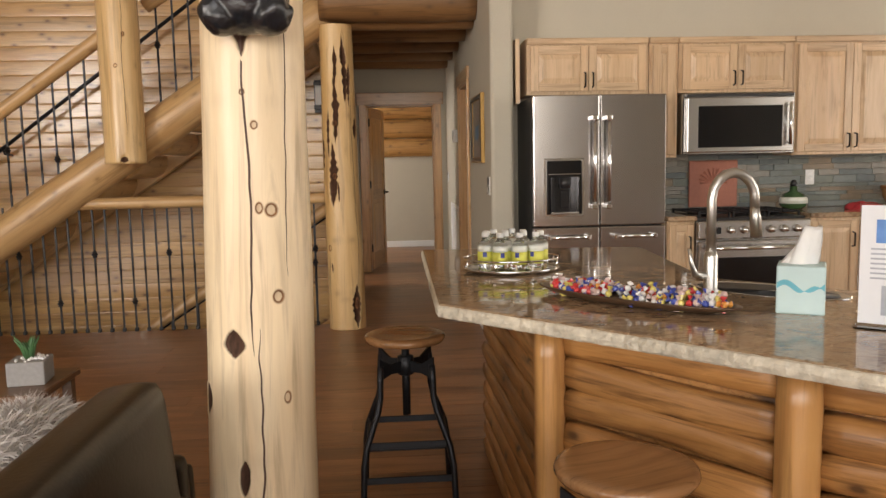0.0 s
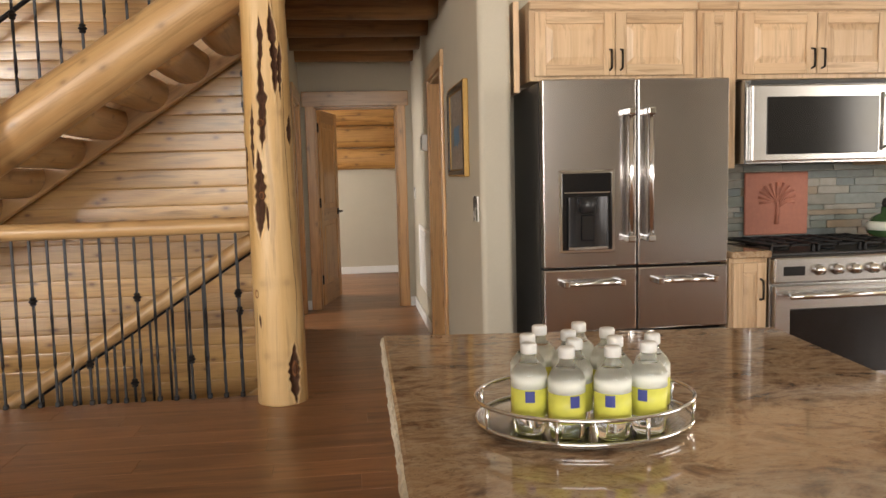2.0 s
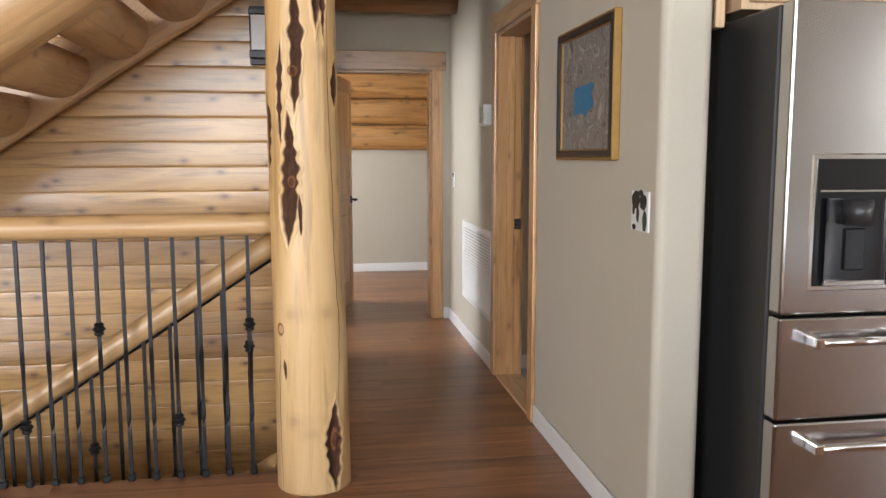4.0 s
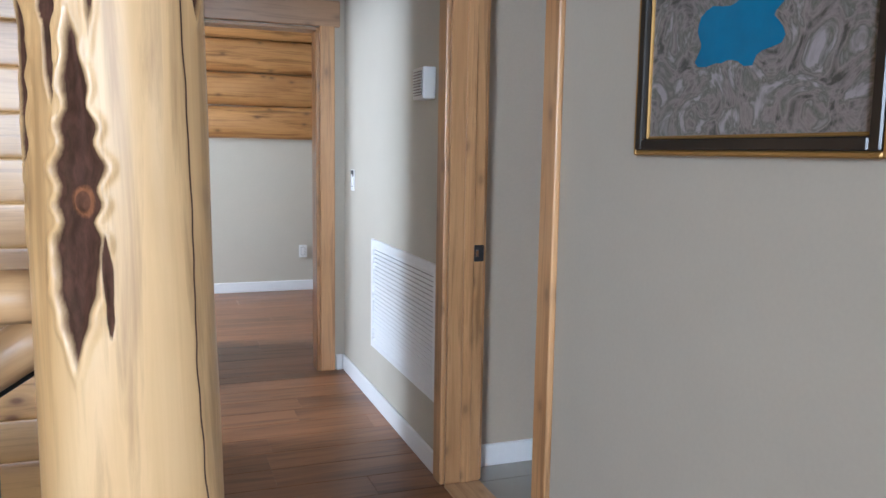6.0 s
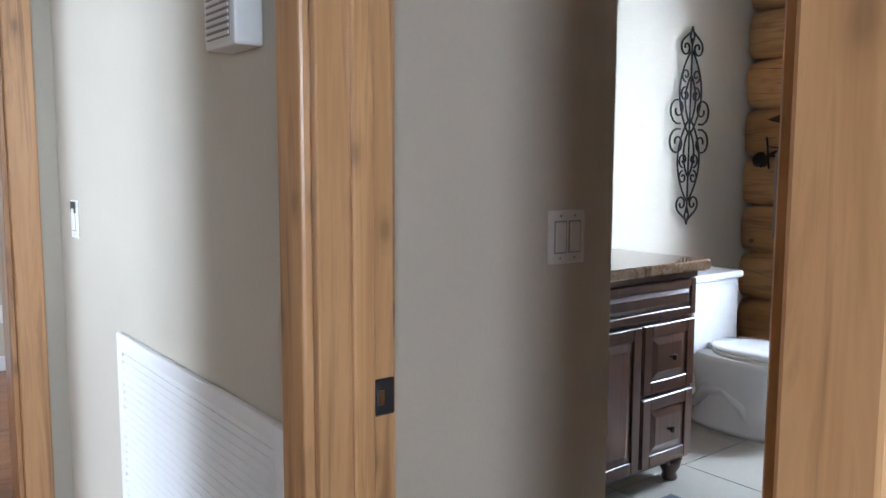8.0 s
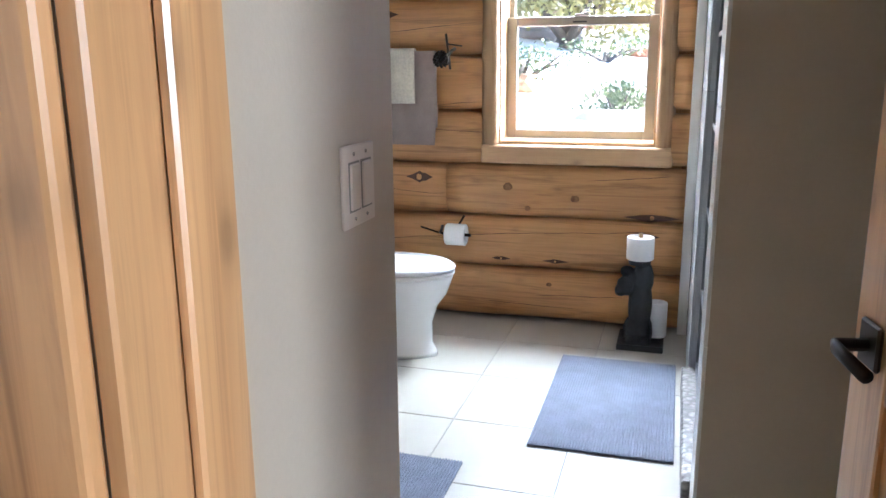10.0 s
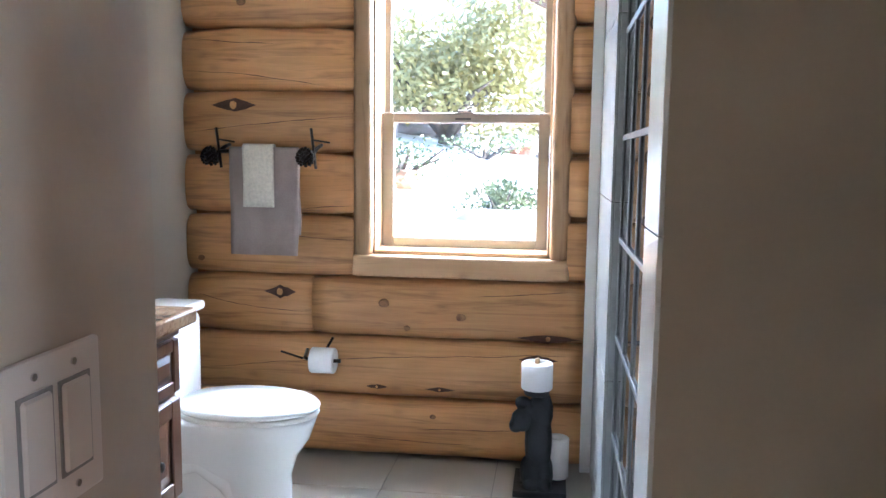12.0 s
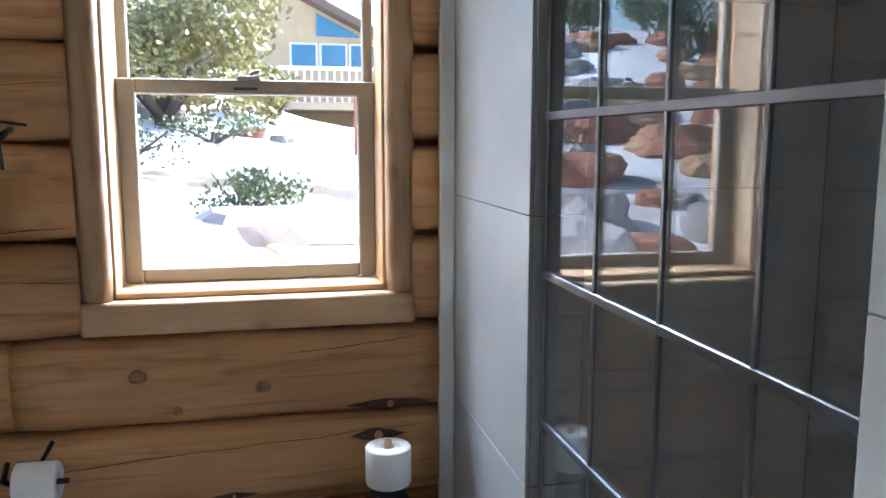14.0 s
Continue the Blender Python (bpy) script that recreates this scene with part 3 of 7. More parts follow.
# refrigerator: french doors over drawers
def refrigerator():
    f = thing("refrigerator", "stainless french-door refrigerator with water dispenser", "refrigerator", (1.245, 4.68, 0))
    W = 0.91
    box("body", f, M_BLACK, 0.0, W, 0.07, 0.62, 0.02, 1.745, 0.006)
    for i, (x0, x1) in enumerate(((0, W / 2 - 0.003), (W / 2 + 0.003, W))):
        d = box("door", f, M_STEEL, x0, x1, 0, 0.062, 0.872, 1.75, 0.008, "brushed steel door", 2)
        hx = x1 - 0.045 if i == 0 else x0 + 0.045
        rod("handle", d, M_CHROME, [(hx, -0.05, 1.00), (hx, -0.05, 1.60)], 0.014, 12, "polished bar handle")
        for z in (1.005, 1.595):
            box("handle_mount", d, M_CHROME, hx - 0.019, hx + 0.019, -0.068, 0.0, z - 0.016, z + 0.016, 0.006, "polished end block", 2)
        if i == 0:
            box("dispenser", d, M_CHROME, 0.075, 0.345, -0.004, 0.01, 0.94, 1.33, 0.004, "chrome-rimmed black water dispenser")
            box("dispenser_recess", d, M_BLACKGL, 0.09, 0.33, -0.008, 0.0, 0.955, 1.315, 0.002)
            box("dispenser_rim", d, M_CHROME, 0.10, 0.32, -0.011, -0.008, 1.222, 1.228, 0.001)
            bm = bmesh.new()
            arcs = [[bm.verts.new((0.21 + 0.098 * math.cos(a), -0.0085 - 0.012 * (1 - math.sin(a)), z)) for a in [math.pi * k / 16 for k in range(17)]] for z in (0.965, 1.205)]
            for k in range(16):
                bm.faces.new((arcs[0][k], arcs[0][k + 1], arcs[1][k + 1], arcs[1][k]))
            part("dispenser_cavity", bm, M_DARKSTEEL, d, "curved dark glossy cavity", True)
            rod("dispenser_nozzle", d, M_BLACK, [(0.21, -0.02, 1.20), (0.21, -0.022, 1.13)], [0.042, 0.034], 20)
            box("dispenser_paddle", d, M_DARKSTEEL, 0.18, 0.24, -0.019, -0.012, 1.00, 1.12, 0.004, "dark steel paddle")
            box("dispenser_tray", d, M_STEELX, 0.115, 0.305, -0.026, -0.008, 0.957, 0.972, 0.003)
            box("dispenser_trim", d, M_CHROME, 0.327, 0.343, -0.012, -0.003, 0.95, 1.32, 0.002, "bright chrome side strip")
    for i, (x0, x1) in enumerate(((0, W / 2 - 0.003), (W / 2 + 0.003, W))):
        d = box("drawer", f, M_STEEL, x0, x1, 0, 0.062, 0.562, 0.864, 0.008, "brushed steel drawer", 2)
        rod("handle", d, M_CHROME, [(x0 + 0.09, -0.045, 0.80), (x1 - 0.08, -0.045, 0.80)], 0.012, 12)
        for x in (x0 + 0.095, x1 - 0.085):
            box("handle_mount", d, M_CHROME, x - 0.013, x + 0.013, -0.06, 0.0, 0.784, 0.816, 0.005, "polished end block", 2)
    d = box("drawer", f, M_STEEL, 0, W, 0, 0.062, 0.06, 0.554, 0.008, "brushed steel freezer drawer", 2)
    rod("handle", d, M_CHROME, [(0.10, -0.045, 0.49), (W - 0.10, -0.045, 0.49)], 0.012, 12)
    for x in (0.11, W - 0.11):
        box("handle_mount", d, M_CHROME, x - 0.013, x + 0.013, -0.06, 0.0, 0.474, 0.506, 0.005, "polished end block", 2)


refrigerator()


def raised_door(name, parent, x0, x1, y, z0, z1, mz, mx, rail=0.058):
    """A frame-and-raised-panel door whose face looks to -y."""
    d = box(name, parent, mz, x0 + 0.002, x1 - 0.002, y, y + 0.011, z0 + 0.002, z1 - 0.002, 0.001)
    for a, b in ((x0 + 0.002, x0 + rail), (x1 - rail, x1 - 0.002)):
        box("stile", d, mz, a, b, y - 0.01, y, z0 + 0.002, z1 - 0.002, 0.003)
    for a, b in ((z0 + 0.002, z0 + rail), (z1 - rail, z1 - 0.002)):
        box("rail", d, mx, x0 + rail, x1 - rail, y - 0.0095, y, a, b, 0.003)
    bm = bmesh.new()
    a0, a1, c0, c1 = x0 + rail, x1 - rail, z0 + rail, z1 - rail
    k = min(0.035, (a1 - a0) * 0.28, (c1 - c0) * 0.28)
    lo = [bm.verts.new((x, y - 0.001, z)) for x, z in ((a0, c0), (a1, c0), (a1, c1), (a0, c1))]
    mi = [bm.verts.new((x, y - 0.002, z)) for x, z in ((a0 + 0.008, c0 + 0.008), (a1 - 0.008, c0 + 0.008), (a1 - 0.008, c1 - 0.008), (a0 + 0.008, c1 - 0.008))]
    hi = [bm.verts.new((x, y - 0.009, z)) for x, z in ((a0 + k, c0 + k), (a1 - k, c0 + k), (a1 - k, c1 - k), (a0 + k, c1 - k))]
    for p, q in ((lo, mi), (mi, hi)):
        for i in range(4):
            bm.faces.new((p[i], p[(i + 1) % 4], q[(i + 1) % 4], q[i]))
    bm.faces.new(hi)
    part("raised_panel", bm, mz, d)
    return d


def pull(parent, x, y, z0, z1, material=M_BRONZE):
    rod("handle", parent, material, [(x, y, z0), (x, y - 0.028, z0 + 0.006), (x, y - 0.030, (z0 + z1) / 2), (x, y - 0.028, z1 - 0.006), (x, y, z1)], 0.006, 8, "dark bronze pull")


def upper_cabinet(x0, x1, z0, z1, doors=2, y=4.99, label="light hickory wall cabinet with raised-panel doors"):
    c = thing("wall_cabinet", label, "cabinet", (0, 0, 0), 0, "kitchen wall cabinets")
    box("body", c, M_HICK_Z, x0, x1, y, 5.298, z0, z1, 0.002)
    fr = 0.022
    if doors == 0:
        return c
    w = (x1 - x0 - 2 * fr) / doors
    for i in range(doors):
        a = x0 + fr + i * w
        d = raised_door("door", c, a, a + w, y - 0.013, z0 + 0.02, z1 - 0.055, M_HICK_Z, M_HICK_X)
        if doors == 2:
            px = a + w - 0.028 if i == 0 else a + 0.028
            pull(d, px, y - 0.023, z0 + 0.05, z0 + 0.15)
    box("crown", c, M_HICK_X, x0, x1, y - 0.018, y + 0.02, z1 - 0.045, z1, 0.006)
    return c


upper_cabinet(1.262, 2.13, 1.775, 2.165)
upper_cabinet(2.136, 2.344, 1.32, 2.165, 1, label="narrow hickory filler cabinet beside the microwave")
upper_cabinet(2.35, 3.195, 1.775, 2.165)
upper_cabinet(3.20, 4.06, 1.32, 2.165)
upper_cabinet(4.066, 4.92, 1.32, 2.165)
box("fridge_panel", None, M_HICK_Z, 1.185, 1.215, 5.0, 5.298, 1.72, 2.165, 0.002)
tagged(bpy.data.objects["fridge_panel"], "hickory side panel above the refrigerator", "panel")


def microwave():
    m = thing("microwave", "stainless over-range microwave with black glass door", "microwave", (2.36, 4.90, 1.335))
    box("body", m, M_STEELX, 0, 0.82, 0.02, 0.398, 0, 0.43, 0.006)
    d = box("door", m, M_STEELX, 0.02, 0.80, -0.012, 0.02, 0.015, 0.40, 0.008, "brushed steel door", 2)
    box("window", d, M_BLACKGL, 0.10, 0.71, -0.016, -0.011, 0.05, 0.34, 0.003, "black glass window")
    rod("handle", d, M_CHROME, [(0.755, -0.045, 0.06), (0.755, -0.045, 0.36)], 0.011, 10, "polished bar handle")
    for z in (0.08, 0.34):
        rod("handle_mount", d, M_CHROME, [(0.755, -0.012, z), (0.755, -0.045, z)], 0.008, 8)
    box("vent_strip", m, M_BLACK, 0.02, 0.80, 0.0, 0.03, 0.405, 0.425, 0.002)


microwave()


def kitchen_range():
    r = thing("kitchen_range", "stainless gas range with knobs and oven window", "range", (2.375, 4.66, 0))
    box("body", r, M_STEELX, 0, 0.80, 0.03, 0.63, 0.05, 0.885, 0.004)
    box("cooktop", r, M_BLACK, 0.01, 0.79, 0.05, 0.62, 0.885, 0.90, 0.004, "black cooktop")
    bm = bmesh.new()
    add_box(bm, 0.0, 0.80, -0.01, 0.04, 0.755, 0.885, 0.012, 2)
    pn = part("control_panel", bm, M_STEELX, r)
    for i in range(6):
        x = 0.23 + i * 0.094
        bm = bmesh.new()
        tube(bm, [(x, -0.012, 0.82), (x, -0.02, 0.82), (x, -0.045, 0.82)], [0.028, 0.024, 0.022], 18)
        part("knob", bm, M_CHROME, pn, "steel control knob", True)
    box("display", pn, M_BLACKGL, 0.05, 0.16, -0.014, -0.009, 0.795, 0.84, 0.002)
    d = box("oven_door", r, M_STEELX, 0.01, 0.79, -0.005, 0.03, 0.20, 0.745, 0.006, "steel oven door", 2)
    box("window", d, M_BLACKGL, 0.09, 0.71, -0.009, -0.004, 0.30, 0.63, 0.003, "dark oven window")
    rod("handle", d, M_CHROME, [(0.06, -0.06, 0.70), (0.74, -0.06, 0.70)], 0.014, 12, "steel bar handle")
    for x in (0.09, 0.71):
        rod("handle_mount", d, M_CHROME, [(x, -0.005, 0.70), (x, -0.06, 0.70)], 0.011, 8)
    box("drawer", r, M_STEELX, 0.01, 0.79, -0.005, 0.03, 0.07, 0.19, 0.006)
    for j, x in enumerate((0.15, 0.40, 0.65)):
        g = []
        bm = bmesh.new()
        for dx in (-0.11, 0, 0.11):
            add_box(bm, x + dx - 0.006, x + dx + 0.006, 0.08, 0.58, 0.925, 0.938, 0.002)
        for yy in (0.10, 0.22, 0.33, 0.44, 0.56):
            add_box(bm, x - 0.116, x + 0.116, yy - 0.005, yy + 0.005, 0.9254, 0.9376, 0.002)
        for dx in (-0.11, 0.11):
            for yy in (0.09, 0.57):
                add_box(bm, x + dx - 0.007, x + dx + 0.007, yy - 0.007, yy + 0.007, 0.90, 0.926, 0)
        part("grate", bm, M_IRON, r, "black cast-iron grate")
        for yy in (0.2, 0.46):
            turned("burner", r, M_IRON, [(0.045, 0.90), (0.045, 0.912), (0.03, 0.92), (0.001, 0.92)], 16, (x, yy))


kitchen_range()


def base_cabinet(x0, x1, doors):
    c = thing("base_cabinet", "light hickory base cabinet with raised-panel door", "cabinet", (0, 0, 0), 0, "kitchen base cabinets")
    box("body", c, M_HICK_Z, x0, x1, 4.705, 5.298, 0.10, 0.885, 0.002)
    box("toe_kick", c, M_BLACK, x0, x1, 4.77, 4.79, 0, 0.10, 0)
    w = (x1 - x0) / doors
    for i in range(doors):
        a = x0 + i * w
        d = raised_door("door", c, a + 0.012, a + w - 0.012, 4.692, 0.13, 0.865, M_HICK_Z, M_HICK_X, 0.05)
        pull(d, a + w - 0.045, 4.682, 0.68, 0.78)


base_cabinet(2.172, 2.37, 1)
base_cabinet(3.18, 3.90, 2)
base_cabinet(3.906, 4.80, 2)
for x0, x1 in ((2.168, 2.373), (3.178, 6.9)):
    c = box("kitchen_countertop", None, M_GRANITE, x0, x1, 4.665, 5.297, 0.886, 0.92, 0.005)
    tagged(c, "polished brown granite countertop on hickory cabinets", "countertop")


# ---- doors and casings ----
def casing_y(name, x0, x1, y0, y1, ztop, label, w=0.088, depth=0.022):
    """Wood casing and jamb round an opening in a wall that runs along y; casings on both faces."""
    t = structure(new(name), label, "door frame")
    for xa, xb in ((x0 - depth, x0 - 0.001), (x1 + 0.001, x1 + depth)):
        for a, b in ((y0 - w, y0), (y1, y1 + w)):
            box("casing", t, M_ALDERZ, xa, xb, a, b, 0.0, ztop + w, 0.006, "", 2)
        box("head_casing", t, M_TRIM_Y, xa - 0.003, xb + 0.003, y0 - w - 0.02, y1 + w + 0.02, ztop + 0.004, ztop + w + 0.03, 0.005)
    for a, b in ((y0 - 0.001, y0 + 0.018), (y1 - 0.018, y1 + 0.001)):
        box("jamb", t, M_ALDERZ, x0 - 0.004, x1 + 0.004, a, b, 0, ztop, 0.003)
        m = a + 0.018 if a < (y0 + y1) / 2 else a
        box("stop", t, M_ALDERZ, x0 + 0.055, x0 + 0.095, min(m, m - 0.012) if a > (y0 + y1) / 2 else m, max(m, m - 0.0) if a > (y0 + y1) / 2 else m + 0.012, 0, ztop, 0.003)
    box("head_jamb", t, M_TRIM_Y, x0 - 0.004, x1 + 0.004, y0, y1, ztop - 0.018, ztop, 0.003)
    return t


bath_frame = casing_y("door_frame_bath", HX, HX + 0.135, DY0, 7.21, 2.03, "knotty alder casing round the bathroom doorway", 0.084)
box("threshold", bath_frame, M_TRIM_Y, HX - 0.01, HX + 0.14, DY0 + 0.02, 7.19, -0.004, 0.012, 0.004)
sp = box("strike_plate", bath_frame, M_BLACK, 1.098, 1.1385, 7.188, 7.193, 0.893, 0.957, 0.003, "black latch strike")
box("latch_hole", sp, M_CHROME, 1.104, 1.116, 7.185, 7.1895, 0.912, 0.938, 0.001)


def casing_x(name, y0, y1, x0, x1, ztop, label, w=0.088, depth=0.022):
    t = structure(new(name), label, "door frame")
    for ya, yb in ((y0 - depth, y0 - 0.001), (y1 + 0.001, y1 + depth)):
        for a, b in ((x0 - w, x0), (x1, x1 + w)):
            box("casing", t, M_ALDERZ, a, b, ya, yb, 0.0, ztop + w, 0.006, "", 2)
        box("head_casing", t, M_ALDERX, x0 - w - 0.03, x1 + w + 0.03, ya - 0.003, yb + 0.003, ztop + 0.004, ztop + 0.15, 0.005)
    for a, b in ((x0 - 0.001, x0 + 0.018), (x1 - 0.018, x1 + 0.001)):
        box("jamb", t, M_ALDERZ, a, b, y0 - 0.004, y1 + 0.004, 0, ztop, 0.003)
    box("head_jamb", t, M_ALDERX, x0, x1, y0 - 0.004, y1 + 0.004, ztop - 0.018, ztop, 0.003)
    return t


casing_x("door_frame_bedroom", 8.96, 9.08, 0.045, 0.85, 2.0, "knotty alder casing round the bedroom doorway")
casing_y("door_frame_side_room", -0.22, -0.10, 7.95, 8.72, 2.0, "knotty alder casing in the hallway")


def interior_door(name, hinge, turn, width, label, flip=1, height=1.98):
    """A two-panel knotty alder door, hinged at local x = 0, with lever and hinges."""
    d = thing(name, label, "door", (*hinge, 0.012), turn)
    d["kind"] = "structure"
    T, st = 0.036, 0.11
    for a, b in ((0, st), (width - st, width)):
        box("stile", d, M_ALDERZ, a, b, 0, T, 0, height, 0.003)
    for a, b in ((0, 0.2), (0.86, 0.98), (height - 0.12, height)):
        box("rail", d, M_ALDERX, st, width - st, 0.0005, T - 0.0005, a, b, 0.003)
    for a, b in ((0.2, 0.86), (0.98, height - 0.12)):
        bm = bmesh.new()
        add_box(bm, st, width - st, 0.010, T - 0.010, a, b)
        add_box(bm, st + 0.05, width - st - 0.05, 0.004, T - 0.004, a + 0.05, b - 0.05, 0.006)
        part("panel", bm, M_ALDERZ, d)
    for s, y in ((-1, 0), (1, T)):
        r = box("rosette", d, M_BRONZE, width - 0.095, width - 0.035, min(y, y + s * 0.009), max(y, y + s * 0.009), 0.90, 0.965, 0.003, "black square lever rosette")
        rod("lever", r, M_BRONZE, [(width - 0.065, y + s * 0.008, 0.932), (width - 0.065, y + s * 0.052, 0.932), (width - 0.085, y + s * 0.056, 0.932), (width - 0.18, y + s * 0.056, 0.930)], 0.0095, 10, "black lever handle")
    for z in (0.22, 1.0, 1.75):
        box("hinge", d, M_BRONZE, -0.012, 0.004, -0.006 if flip > 0 else T - 0.03, 0.03 if flip > 0 else T + 0.006, z, z + 0.095, 0.003, "black hinge")
    return d


interior_door("door_bedroom", (0.075, 9.10), 77, 0.76, "knotty alder panel door standing open to the bedroom", 1)
interior_door("door_bath", (1.142, DY0 + 0.02), 10.5, 0.73, "knotty alder panel door standing open in the bathroom", 1)
interior_door("door_side_room", (-0.225, 7.972), 172, 0.73, "knotty alder door standing open to the side room", 1)


# ---- baseboards ----
def baseboard(x0, x1, y0, y1):
    ob = box("baseboard", None, M_WHITE, x0, x1, y0, y1, 0.0, 0.095, 0.004)
    structure(ob, "white painted baseboard", "baseboard")


baseboard(HX - 0.014, HX - 0.001, 4.99, DY0 - 0.09)
baseboard(HX - 0.014, HX - 0.001, 7.30, 8.955)
baseboard(0.945, 0.985, 8.945, 8.959)
baseboard(-2.17, 2.27, 11.705, 11.719)
baseboard(HX + 0.03, HX + 0.135, 4.951, 4.964)
baseboard(-0.099, -0.085, 7.04, 7.855)
baseboard(-0.099, -0.085, 8.81, 8.955)
baseboard(-0.085, -0.045, 8.945, 8.959)
baseboard(1.14, 1.873, 7.326, 7.339)
baseboard(1.17, 2.655, 6.361, 6.374)


# ---- log columns' knots and scars, stairs and railings ----
M_BARK = wood("dark_bark_scar", (0.085, 0.035, 0.02), (0.05, 0.02, 0.012), (0.02, 0.01, 0.008), "x", 0.6, 0.3, 1.2, 0.0)


def barked(m):
    """Bark left in the scars and dark heartwood in the knots of a peeled log."""
    nt = m.node_tree
    b = nt.nodes["Principled BSDF"]
    col = b.inputs["Base Color"].links[0].from_socket
    wob = noise_tex(nt, coords(nt, (30, 90, 90)), 1.0, 4, 0.6, 0.3)
    for key, tint, soft in (("scar", (0.034, 0.014, 0.010), 0.08), ("knot", (0.12, 0.05, 0.022), 0.2)):
        at = nt.nodes.new("ShaderNodeAttribute")
        at.attribute_name = key
        add = nt.nodes.new("ShaderNodeMath")
        add.operation = "MULTIPLY_ADD"
        nt.links.new(wob, add.inputs[0])
        add.inputs[1].default_value = 0.22
        nt.links.new(at.outputs["Fac"], add.inputs[2])
        core = (0.25, 0.25, 0.25) if key == "knot" else (0.97, 0.97, 0.97)
        rim = ramp(nt, add.outputs[0], [(0.44, (0, 0, 0)), (0.60, (0.55, 0.55, 0.55)), (0.68 + soft * 0.3, (0.97, 0.97, 0.97)), (0.86, (0.95, 0.95, 0.95)), (0.98, core)])
        for slot, value in (("Roughness", 0.8), ("Specular IOR Level", 0.08), ("Coat Weight", 0.0)):
            old = b.inputs[slot].links[0].from_socket if b.inputs[slot].is_linked else (b.inputs[slot].default_value,) * 3
            nt.links.new(mixc(nt, rim, old, (value,) * 3), b.inputs[slot])
        dark = mixc(nt, ramp(nt, wob, [(0.35, (0, 0, 0)), (0.65, (1, 1, 1))]), tint, tuple(2.2 * x for x in tint))
        col = mixc(nt, rim, col, dark)
    nt.links.new(col, b.inputs["Base Color"])


M_KNOT = wood("knot_wood", (0.30, 0.15, 0.06), (0.16, 0.07, 0.03), (0.03, 0.015, 0.01), "x", 0.5, 0.3, 2.5, 0.0)
for m in (M_COL, M_PALECOL, M_STAIRLOG):
    barked(m)


